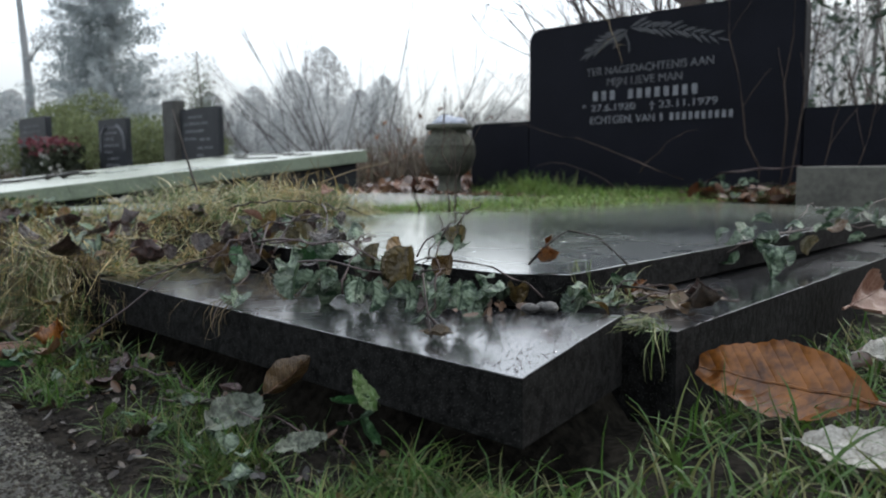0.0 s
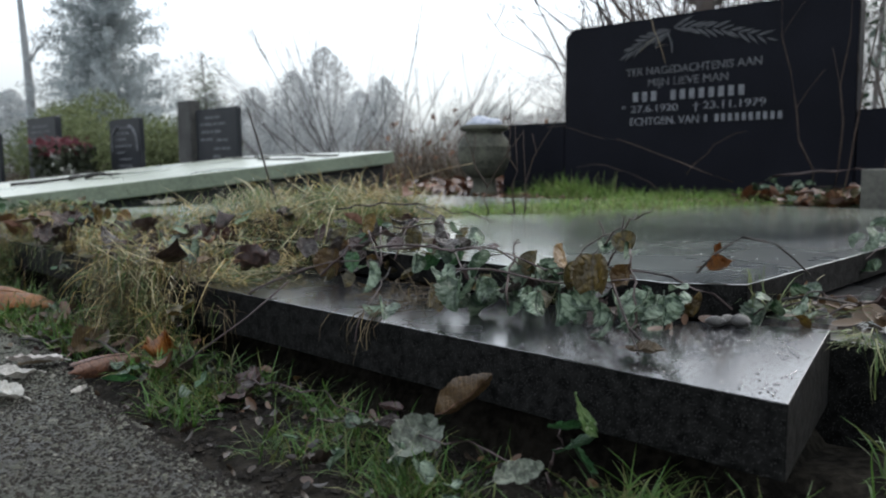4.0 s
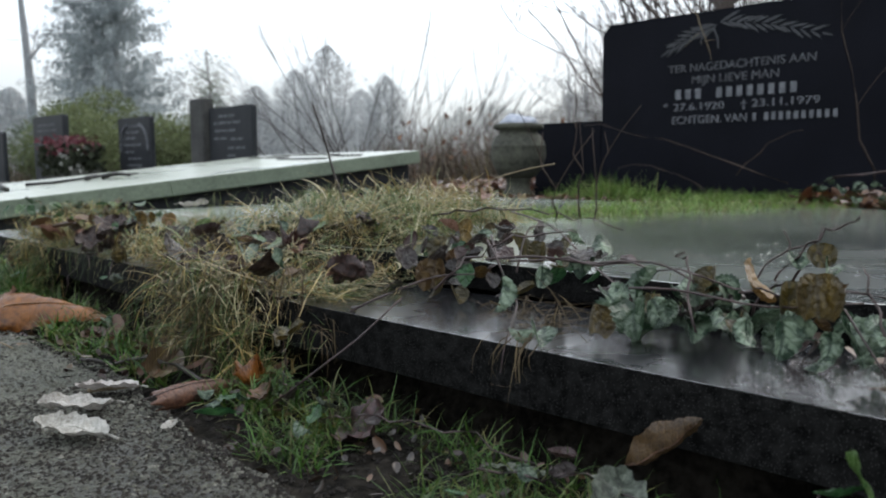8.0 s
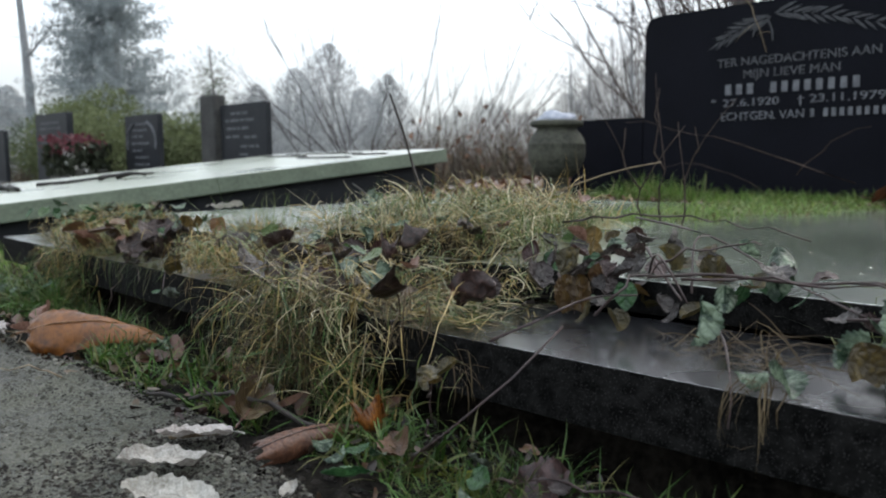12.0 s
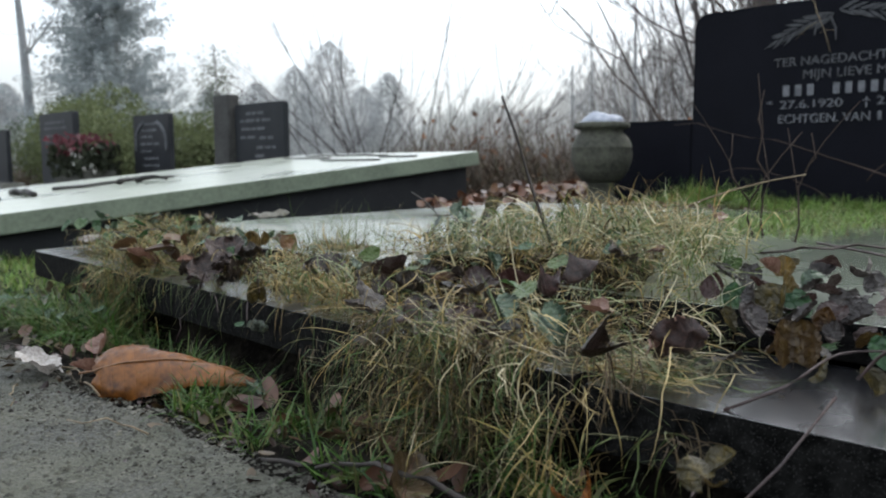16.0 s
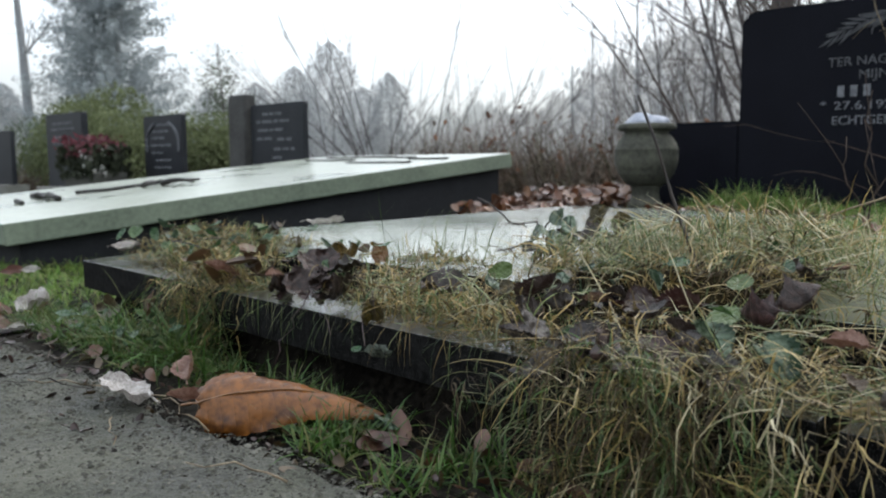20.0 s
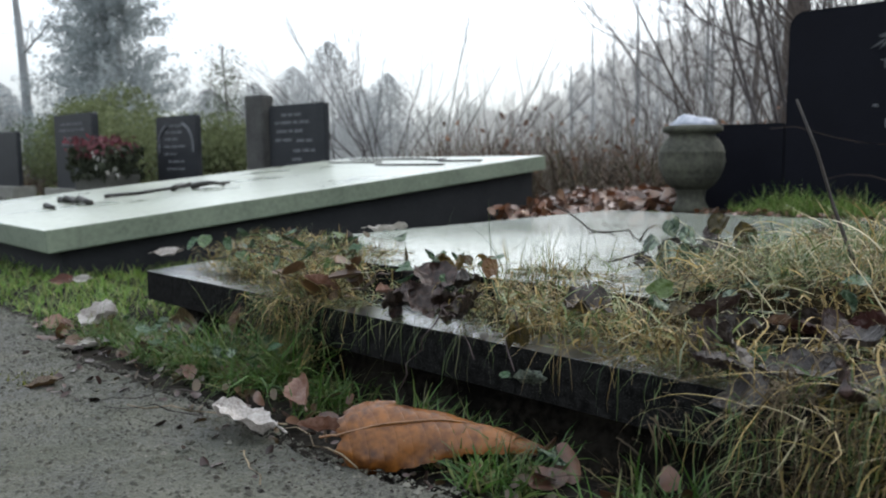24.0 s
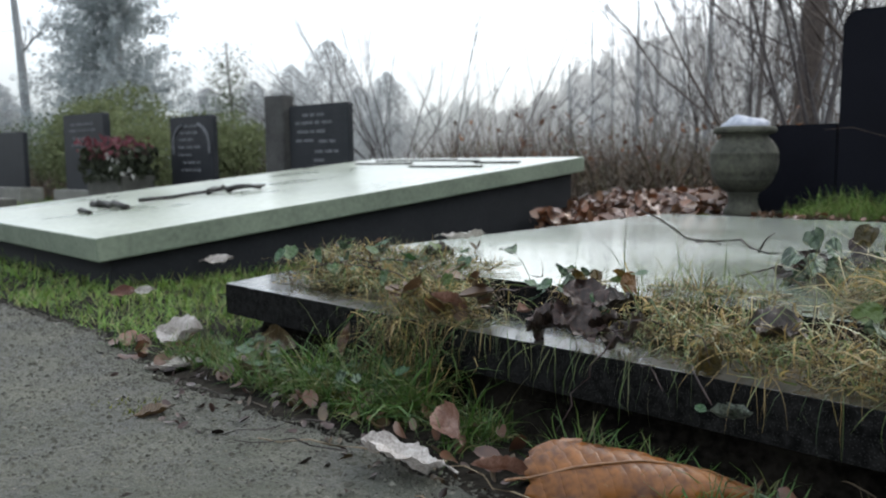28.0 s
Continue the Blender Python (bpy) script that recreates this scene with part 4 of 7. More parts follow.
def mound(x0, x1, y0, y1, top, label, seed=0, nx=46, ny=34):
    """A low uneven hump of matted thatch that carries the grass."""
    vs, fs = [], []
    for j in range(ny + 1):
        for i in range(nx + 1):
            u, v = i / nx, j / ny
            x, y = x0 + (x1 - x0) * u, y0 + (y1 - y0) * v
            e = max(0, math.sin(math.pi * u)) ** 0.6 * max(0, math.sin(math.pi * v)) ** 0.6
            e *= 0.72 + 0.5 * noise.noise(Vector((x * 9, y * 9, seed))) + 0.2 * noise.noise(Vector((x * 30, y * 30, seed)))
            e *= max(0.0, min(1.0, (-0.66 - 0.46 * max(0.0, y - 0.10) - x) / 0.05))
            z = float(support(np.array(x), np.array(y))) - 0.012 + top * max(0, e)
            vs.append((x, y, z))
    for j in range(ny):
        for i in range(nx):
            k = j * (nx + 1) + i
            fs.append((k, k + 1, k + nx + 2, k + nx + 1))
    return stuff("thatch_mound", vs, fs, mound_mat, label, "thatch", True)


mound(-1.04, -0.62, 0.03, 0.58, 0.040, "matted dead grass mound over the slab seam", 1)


def heap_roots(n, x0, x1, y0, y1, top):
    p = np.column_stack([rng.uniform(x0, x1, n), rng.uniform(y0, y1, n)])
    u, v = (p[:, 0] - x0) / (x1 - x0), (p[:, 1] - y0) / (y1 - y0)
    e = np.clip(np.sin(math.pi * u), 0, 1) ** 0.6 * np.clip(np.sin(math.pi * v), 0, 1) ** 0.6
    if x1 > -0.7:
        # the heap's side runs back aslant over the slab
        bound = x1 - 0.46 * np.clip(p[:, 1] - 0.10, 0, 1)
        over = p[:, 0] > bound
        p[over, 0] = bound[over] - 0.22 * rng.random(over.sum()) ** 1.5
        # a hollow full of dark leaves behind the kerb's edge
        hollow = (p[:, 0] < -0.75) & (p[:, 1] > 0.03) & (p[:, 1] < 0.17) & (rng.random(n) < 0.75)
        p[hollow, 1] += 0.17
    far_left = (p[:, 0] < -0.90) & (p[:, 1] < 0.13) & (x0 > -1.07)
    p[far_left, 0] += 0.20
    return np.column_stack([p, support(p[:, 0], p[:, 1]) - 0.005 + top * e * rng.uniform(0.35, 0.95, n)])


def mix(n, lo, hi):
    return rng.uniform(lo, hi, n)


def clumps(n, k, x0, x1, y0, y1, top, spread=0.016):
    """Roots gathered in k leaning bunches, with their headings."""
    c = heap_roots(k, x0, x1, y0, y1, top)
    lean = mix(k, 0, 6.283)
    pick = rng.integers(0, k, n)
    p = c[pick].copy()
    p[:, 0] += rng.normal(0, spread, n)
    p[:, 1] = np.maximum(p[:, 1] + rng.normal(0, spread, n), 0.012)
    p[:, 2] += rng.normal(0, 0.006, n)
    return p, lean[pick] + rng.normal(0, 0.65, n)


# long dry grass of the main heap, in bunches lying every way
pale_straw = ramp_mat("bleached_grass", [(0.34, 0.29, 0.17), (0.46, 0.41, 0.27), (0.27, 0.24, 0.12)], 0.4)
for mt, k, m, lo, hi, wd, lb in ((straw, 40, 1350, 0.02, 0.08, 0.0017, "tangled dry straw-coloured grass heaped over the slab"), (olive, 46, 1400, 0.02, 0.07, 0.0017, "olive and green grass growing through the dry heap"),
                                 (thatch, 60, 1500, 0.015, 0.06, 0.0017, "dead brown grass in the heap")):
    r0, hd = clumps(m, k, -1.06, -0.60, 0.0, 0.60, 0.068)
    blades("grass_heap", r0, hd, mix(m, -0.2, 1.0), mix(m, 0.2, 2.0), mix(m, lo, hi), mix(m, 0.35 * wd, wd), mt, lb, steps=7, swerve=0.5, rng=rng, kink=0.25, edge=True)
dewy = ramp_mat("dewy_grass", [(0.13, 0.19, 0.06), (0.22, 0.25, 0.11), (0.30, 0.29, 0.15), (0.16, 0.20, 0.10), (0.36, 0.36, 0.24)], 0.3, 0.4, 0.6)
for mt, k, m, lb in ((dewy, 60, 1500, "pale green dew-covered blades on the heap"), (green, 44, 900, "fresh green blades in the heap"), (straw, 40, 900, "fine dry wisps in the heap"), (olive, 44, 900, "fine green wisps in the heap")):
    r0, hd = clumps(m, k, -1.04, -0.60, 0.0, 0.56, 0.075, 0.02)
    blades("fine_grass", r0, hd, mix(m, 0.0, 1.4), mix(m, 0.0, 2.0), mix(m, 0.014, 0.055), mix(m, 0.0004, 0.0010), mt, lb, steps=5, swerve=0.5, rng=rng, kink=0.3, edge=True)
N = 460
blades("dry_grass_heap", heap_roots(N, -1.06, -0.60, 0.0, 0.60, 0.075), mix(N, 0, 6.283), mix(N, -0.1, 0.9), mix(N, 0.0, 1.2), mix(N, 0.04, 0.11),
       mix(N, 0.0006, 0.0017), pale_straw, "long bleached stalks lying over the heap", steps=9, swerve=0.7, rng=rng, kink=0.10, edge=True)
# what hangs down over the kerb's front: bunches of long strands that share their fall, with dark gaps between


def tangle(n, bunches, seed):
    """Roots of blades gathered in small bunches over the kerb's front, each bunch with its own fall."""
    q = np.random.default_rng(seed)
    cx, cz, way = q.normal(-0.755, 0.062, bunches), q.uniform(0.015, 0.112, bunches), q.normal(-1.6, 1.0, bunches)
    pick = q.integers(0, bunches, n)
    p = np.column_stack([cx[pick] + q.normal(0, 0.009, n), q.uniform(-0.045, 0.004, n) + 0.25 * np.clip(cz[pick] - 0.09, 0, 1), cz[pick] + q.normal(0, 0.007, n)])
    return p, way[pick] + q.normal(0, 0.55, n)


for k, (mt, N, bunches, lo, hi, wd, lb) in enumerate(((thatch, 900, 50, 0.02, 0.06, 0.0015, "dead brown grass tangled over the kerb's front"), (straw, 420, 26, 0.02, 0.08, 0.0015, "dry grass tangled over the kerb's front"),
                                                      (olive, 420, 30, 0.02, 0.065, 0.0014, "olive grass tangled over the kerb's front"), (pale_straw, 150, 16, 0.03, 0.10, 0.0014, "bleached strands hanging over the kerb's front"), (green, 420, 26, 0.02, 0.06, 0.0013, "green blades over the kerb's front"))):
    r0, hd = tangle(N, bunches, 50 + k)
    blades("tangled_grass", r0, hd, mix(N, -1.0, 0.9), mix(N, -0.2, 1.9), mix(N, lo, hi), mix(N, 0.25 * wd, wd), mt, lb, steps=8, swerve=0.8, rng=rng, kink=0.25, rest=False)
N = 90
r0 = np.column_stack([rng.normal(-0.74, 0.06, N), mix(N, -0.005, 0.06), mix(N, 0.085, 0.118)])
blades("hanging_grass", r0, mix(N, -2.6, -0.5), mix(N, -0.3, 0.6), mix(N, 0.6, 2.2), mix(N, 0.04, 0.12), mix(N, 0.0004, 0.0010), straw,
       "long dry grass hanging over the kerb's front", steps=10, swerve=0.9, rng=rng, kink=0.22)
# a smaller tangle hanging from the overgrown part of the left kerb
for mt, N in ((straw, 260), (green, 320), (thatch, 220)):
    r0 = np.column_stack([rng.normal(-1.42, 0.035, N), mix(N, 0.015, 0.04), mix(N, 0.01, 0.10)])
    blades("tangled_grass", r0, mix(N, -3.1, 0.0), mix(N, -1.0, 1.0), mix(N, -0.3, 1.4), mix(N, 0.02, 0.07), mix(N, 0.0005, 0.0012), mt, "tangled grass hanging before the left kerb", steps=7, swerve=0.7, rng=rng, kink=0.22, rest=False)
# short matted scraps that hide the thatch
for x0, x1, y0, y1, top, n in ((-1.05, -0.61, 0.0, 0.59, 0.045, 700), (-1.22, -1.08, 0.11, 0.24, 0.02, 500), (-1.78, -1.44, 0.11, 0.27, 0.03, 1200)):
    for mt, m in ((straw, n * 2 // 3), (thatch, n), (olive, n)):
        blades("matted_grass", heap_roots(m, x0, x1, y0, y1, top), mix(m, 0, 6.283), mix(m, -0.5, 1.2), mix(m, -0.5, 1.5), mix(m, 0.008, 0.035), mix(m, 0.0006, 0.0016), mt,
               "short matted dead grass", steps=4, swerve=1.0, rng=rng, kink=0.12)
# upright seeding wisps on the ridge
N = 150
r0 = np.column_stack([rng.normal(-0.83, 0.05, N), rng.normal(0.38, 0.05, N), mix(N, 0.12, 0.165)])
blades("tall_dry_grass", r0, mix(N, 0, 6.283), mix(N, 0.8, 1.5), mix(N, 0.3, 3.0), mix(N, 0.05, 0.105), mix(N, 0.0008, 0.0016), straw,
       "pale tall dry grass on the ridge of the heap", steps=9, swerve=0.6, rng=rng, kink=0.10)
# the thinner fringe along the left kerb
for cx, w, cy, n, drop in ((-0.93, 0.03, 0.065, 300, 0.5), (-0.99, 0.025, 0.075, 260, 0.5), (-1.045, 0.02, 0.085, 220, 0.4), (-1.10, 0.018, 0.085, 160, 0.5), (-1.09, 0.022, 0.12, 200, 0.3), (-1.15, 0.022, 0.14, 360, 0.2), (-1.20, 0.02, 0.17, 180, 0.1), (-1.29, 0.02, 0.19, 110, 0.1), (-1.405, 0.035, 0.06, 420, 0.7), (-1.45, 0.035, 0.11, 480, 0.4), (-1.52, 0.03, 0.15, 460, 0.2), (-1.58, 0.03, 0.17, 460, 0.1), (-1.65, 0.035, 0.19, 520, 0.1), (-1.73, 0.03, 0.20, 420, 0.1)):
    for mt, m, wd in ((straw, n // 2, 1.1), (olive, n // 4, 1.2), (dewy, n // 6, 1.0), (thatch, n // 5, 1.1)):
        r0 = np.column_stack([rng.normal(cx, w, m), rng.normal(cy, 0.04, m).clip(0.03, 0.30), mix(m, 0.082, 0.118)])
        blades("kerb_grass", r0, mix(m, 0, 6.283) if drop < 0.9 else mix(m, -3.2, 0.0), mix(m, -0.1, 1.2), mix(m, 0.3, 2.0 + drop), mix(m, 0.015, 0.045 + 0.045 * drop), mix(m, 0.0007 * wd, 0.0016 * wd),
               mt, "dry grass tuft growing over the black kerb", steps=7, swerve=1.0, rng=rng, kink=0.10, edge=drop < 0.9)
for cx, n in ((-0.93, 26), (-0.98, 22), (-1.03, 40), (-1.13, 34), (-1.22, 30), (-1.30, 50), (-1.38, 40), (-1.46, 26)):
    r0 = np.column_stack([rng.normal(cx, 0.03, n), mix(n, 0.04, 0.09), mix(n, 0.084, 0.10)])
    blades("hanging_grass", r0, mix(n, -2.2, -0.9), mix(n, -0.2, 0.5), mix(n, 1.0, 2.0), mix(n, 0.03, 0.09), mix(n, 0.0004, 0.0009), (straw, olive)[n % 4 // 2], "thin dry grass trailing over the kerb", steps=9, swerve=0.7, rng=rng, kink=0.22)
N = 130
r0 = np.column_stack([rng.normal(-1.17, 0.07, N), rng.normal(0.24, 0.04, N), np.full(N, 0.118)])
blades("upright_grass", r0, mix(N, 0, 6.283), mix(N, 0.4, 1.55), mix(N, 0.0, 1.6), mix(N, 0.03, 0.10), mix(N, 0.0005, 0.0012), olive,
       "thin upright grass blades before the wet slab", steps=6, swerve=0.3, rng=rng)
# small tufts on the front kerb
for cx, cy, z, n, spread, out in ((-0.345, 0.010, 0.083, 16, 0.010, True), (-0.37, 0.05, 0.083, 34, 0.022, False), (-0.625, 0.05, 0.085, 60, 0.022, False), (-0.40, 0.075, 0.085, 70, 0.022, False), (-0.30, 0.16, 0.088, 60, 0.03, False), (-0.012, 0.176, 0.085, 70, 0.007, True), (-0.085, 0.225, 0.088, 60, 0.018, False)):
    r0 = np.column_stack([rng.normal(cx, spread, n), rng.normal(cy, spread * 0.6, n), np.full(n, z)])
    blades("grass_tuft", r0, mix(n, -2.3, -0.9) if out else mix(n, 0, 6.283), mix(n, 0.0, 1.0), mix(n, 1.2, 2.6) if out else mix(n, 0.3, 1.6), mix(n, 0.03, 0.07), mix(n, 0.0005, 0.0012),
           thatch if -0.45 < cx < -0.34 else olive, "small dry grass tuft on the kerb", steps=6, swerve=0.8, rng=rng, kink=0.15)

# ---- green grass round the grave ----
def sward(x0, x1, y0, y1, n, h0, h1, material, label, holes=-0.1, seed=0, z=None, w=(0.0012, 0.0028), droop=(0.2, 1.5)):
    r0 = patch(rng, n, x0, x1, y0, y1, z, holes, seed)
    return blades("grass_patch", r0, mix(n, 0, 6.283), mix(n, 0.6, 1.5), mix(n, *droop), mix(n, h0, h1), mix(n, *w), material, label, steps=5, swerve=0.5, rng=rng, rest=False)


sward(-0.10, 0.25, -0.26, 0.0, 4600, 0.015, 0.050, green, "fresh green grass beside the kerb corner", -0.2, 1, w=(0.0007, 0.0018), droop=(0.4, 2.2))
sward(-0.24, -0.08, -0.20, -0.06, 900, 0.015, 0.045, green, "sparse green grass at the path's edge", 0.05, 22, w=(0.0008, 0.002))
sward(-0.10, 0.12, -0.15, -0.012, 1500, 0.02, 0.065, green, "longer fresh grass before the kerb corner", -0.05, 21, w=(0.0006, 0.0014), droop=(0.6, 2.4))
sward(0.01, 0.45, 0.0, 1.3, 5200, 0.025, 0.07, green, "fresh green grass beside the side kerb", -0.15, 2)
sward(-0.55, -0.18, -0.13, -0.015, 1300, 0.015, 0.05, green, "sparse green grass before the kerb", 0.08, 3, w=(0.0006, 0.0016))
sward(-1.05, -0.55, -0.10, -0.01, 800, 0.02, 0.055, green, "green grass under the hanging straw", 0.0, 4)
sward(-1.90, -1.00, -0.075, 0.04, 3600, 0.018, 0.06, green, "green grass at the foot of the kerb", 0.03, 5, w=(0.0009, 0.0022))
sward(-1.54, -1.28, -0.05, 0.045, 800, 0.05, 0.13, green, "long green and straw grass at the foot of the kerb", -0.05, 15, w=(0.0008, 0.002), droop=(0.5, 2.4))
sward(-2.45, -1.84, -0.03, 1.3, 8000, 0.015, 0.045, lawn, "short lawn between grave and tomb", -0.3, 6)
sward(-4.2, -2.3, -0.04, 0.45, 6500, 0.015, 0.045, lawn, "short lawn before the tomb", -0.3, 7)
sward(-6.8, -3.1, 0.2, 2.2, 7000, 0.03, 0.07, lawn, "lawn between the headstones", -0.3, 8, w=(0.003, 0.006))
sward(-1.56, -0.62, 1.60, 1.86, 4600, 0.02, 0.06, lawn, "bright green grass before the headstone", 0.0, 9)
sward(-1.50, -1.24, 1.68, 1.86, 800, 0.05, 0.115, lawn, "long bright grass tuft before the headstone", -0.05, 29)
sward(-1.60, -0.64, 1.47, 1.64, 1000, 0.012, 0.035, thatch, "dead brown grass along the slab", 0.0, 19)
sward(-0.62, -0.2, 1.62, 1.86, 1000, 0.03, 0.07, olive, "sparse grass before the headstone's wing", 0.0, 10)

# mossy grass that has crept over the joint of the ledgers from the far end
def creep(n, seed, edge=0.03):
    q = np.random.default_rng(seed)
    y = q.uniform(0.66, 1.52, n)
    right = -0.92 + 0.37 * (y - 0.66)
    x = -1.0 + q.uniform(0, 1, n) * np.maximum(0.01, 1.0 + right + q.normal(0, edge, n) + 0.03 * np.sin(y * 23))
    return np.column_stack([x, y, np.full(n, 0.111)])


for mt, n, lo, hi, wd, lb in ((lawn, 4200, 0.012, 0.044, 0.0024, "bright mossy grass creeping over the slabs' joint"), (green, 1500, 0.012, 0.042, 0.002, "green grass creeping over the slabs' joint"), (thatch, 1700, 0.008, 0.026, 0.002, "dead brown bits in the creeping grass")):
    blades("creeping_grass", creep(n, n, 0.05 if mt is thatch else 0.025), mix(n, 0, 6.283), mix(n, 0.1, 1.4), mix(n, 0.3, 1.8), mix(n, lo, hi), mix(n, 0.0008, wd), mt, lb, steps=4, swerve=0.5, rng=rng, rest=False)

# moss and low herbs
for mx0, mx1, my0, my1, n in ((-1.655, -1.585, -0.225, -0.160, 520), (-1.50, -1.42, -0.055, -0.03, 400), (-1.80, -1.74, 1.50, 1.60, 600), (-0.66, -0.5, -0.08, -0.05, 300)):
    r0 = patch(rng, n, mx0, mx1, my0, my1, None, -0.2, 3)
    blades("moss_cushion", r0, mix(n, 0, 6.283), mix(n, 0.3, 1.5), mix(n, 0, 1), mix(n, 0.006, 0.016), mix(n, 0.002, 0.004), moss, "small yellow-green moss cushion", "moss", steps=3, rng=rng, rest=False)

# ---- creeping plants ----
creeper("variegated creeping plant with silvery scalloped leaves on the kerb", (-0.22, 0.10, 0.083),
        [((-0.30, 0.10, 0.09), (-0.10, 0.15, 0.10), 0.03, 0.0022), ((-0.46, 0.12, 0.125), (-0.16, 0.07, 0.12), 0.012, 0.0020), ((-0.22, 0.16, 0.12), (-0.17, 0.15, 0.175), 0.015, 0.0018),
         ((-0.115, 0.035, 0.086), (-0.145, 0.075, 0.15), 0.004, 0.0018), ((-0.24, 0.05, 0.10), (-0.30, 0.14, 0.14), 0.02, 0.0018)],
        [(-0.31, -0.11, 0.06, 0.17, 0.092, 0.118, 44, 40), (-0.34, -0.25, 0.07, 0.16, 0.10, 0.13, 12, 30)], 3, [IVY, PURPLE, BRONZE], (0.020, 0.030),
        [(IVY, -66, [(-0.270, 0.020, 0.110, 0.032), (-0.261, 0.050, 0.112, 0.021), (-0.197, 0.030, 0.108, 0.026), (-0.175, 0.030, 0.108, 0.027), (-0.154, 0.050, 0.104, 0.022), (-0.120, 0.050, 0.115, 0.024), (-0.108, 0.060, 0.112, 0.023), (-0.225, 0.055, 0.108, 0.020)]),
         (IVY, -24, [(-0.119, 0.100, 0.121, 0.020), (-0.132, 0.060, 0.119, 0.018), (-0.214, 0.040, 0.114, 0.023), (-0.296, 0.080, 0.123, 0.029), (-0.272, 0.090, 0.126, 0.025), (-0.247, 0.100, 0.125, 0.025), (-0.207, 0.140, 0.141, 0.021), (-0.185, 0.140, 0.138, 0.019), (-0.160, 0.060, 0.125, 0.022), (-0.293, 0.030, 0.118, 0.026)])],
        [(0.0011, [(-0.324, 0.060, 0.120), (-0.260, 0.052, 0.127), (-0.193, 0.050, 0.123), (-0.145, 0.080, 0.127)]), (0.0010, [(-0.150, 0.060, 0.125), (-0.137, 0.050, 0.112), (-0.110, 0.030, 0.084)]),
         (0.0010, [(-0.236, 0.135, 0.125), (-0.229, 0.140, 0.140), (-0.217, 0.150, 0.151), (-0.222, 0.150, 0.164)]), (0.0009, [(-0.217, 0.150, 0.150), (-0.205, 0.147, 0.153), (-0.193, 0.146, 0.148)])])
creeper("bronze round leaves of the creeping plant", (-0.2, 0.145, 0.09), [((-0.235, 0.13, 0.10), (-0.185, 0.15, 0.17), 0.01, 0.0018)],
             [], 4, [BRONZE], (0.022, 0.034),
             [(BRONZE, 72, [(-0.164, 0.055, 0.132, 0.029), (-0.183, 0.060, 0.129, 0.021), (-0.193, 0.146, 0.146, 0.022), (-0.252, 0.100, 0.129, 0.021), (-0.166, 0.100, 0.127, 0.021), (-0.303, 0.030, 0.103, 0.024)]), (GOLD, 70, [(-0.219, 0.100, 0.132, 0.034)])])
creeper("purple-green creeping plant with trailing dark stems", (-0.5, 0.10, 0.083),
        [((-0.50, 0.06, 0.10), (-0.42, 0.17, 0.15), 0.02, 0.002),
         ((-0.60, 0.16, 0.16), (-0.40, 0.22, 0.15), 0.012, 0.0018)],
        [(-0.63, -0.46, 0.09, 0.22, 0.09, 0.125, 30, 35), (-0.55, -0.36, 0.12, 0.24, 0.118, 0.135, 12, 20), (-0.66, -0.50, 0.20, 0.32, 0.12, 0.145, 14, 25)], 5, [PURPLE, BRONZE, FRESH], (0.018, 0.028),
        [(FRESH[:1] + IVY[:2], -66, [(-0.411, 0.050, 0.108, 0.034), (-0.399, 0.150, 0.122, 0.030), (-0.497, 0.100, 0.110, 0.024), (-0.430, 0.130, 0.112, 0.024)]),
         (PURPLE, -60, [(-0.582, 0.100, 0.115, 0.040), (-0.465, 0.100, 0.105, 0.025), (-0.531, 0.120, 0.113, 0.022), (-0.643, 0.200, 0.134, 0.032), (-0.615, 0.075, 0.105, 0.030), (-0.600, 0.150, 0.125, 0.030)]),
         (BRONZE, 68, [(-0.515, 0.200, 0.129, 0.026), (-0.559, 0.120, 0.103, 0.033), (-0.539, 0.130, 0.121, 0.019), (-0.448, 0.150, 0.131, 0.021), (-0.585, 0.160, 0.125, 0.026)]),
         (PURPLE + GOLD[:1], 60, [(-0.596, 0.200, 0.129, 0.030), (-0.604, 0.220, 0.143, 0.020), (-0.640, 0.170, 0.128, 0.026)]),
         (IVY, -20, [(-0.418, 0.200, 0.135, 0.036), (-0.340, 0.006, 0.089, 0.026), (-0.579, 0.220, 0.134, 0.030), (-0.443, 0.200, 0.139, 0.026), (-0.360, 0.012, 0.090, 0.022)])],
        [(0.0014, [(-0.489, 0.12, 0.124), (-0.432, 0.12, 0.131), (-0.373, 0.12, 0.130), (-0.329, 0.11, 0.136), (-0.294, 0.10, 0.137), (-0.262, 0.09, 0.128)]), (0.0012, [(-0.604, 0.30, 0.157), (-0.486, 0.22, 0.150), (-0.386, 0.14, 0.128), (-0.318, 0.08, 0.119)]),
         (0.0013, [(-0.508, 0.15, 0.144), (-0.480, 0.125, 0.128), (-0.450, 0.10, 0.112)]), (0.0012, [(-0.452, 0.12, 0.115), (-0.470, 0.16, 0.150), (-0.476, 0.20, 0.152)]), (0.0012, [(-0.560, 0.01, 0.080), (-0.530, 0.03, 0.097), (-0.517, 0.08, 0.109), (-0.486, 0.10, 0.112)]),
         (0.0009, [(-0.410, 0.06, 0.105), (-0.395, 0.05, 0.10), (-0.368, 0.002, 0.080), (-0.366, -0.006, 0.060)]), (0.0012, [(-0.500, 0.14, 0.120), (-0.470, 0.10, 0.145), (-0.440, 0.09, 0.112)])])
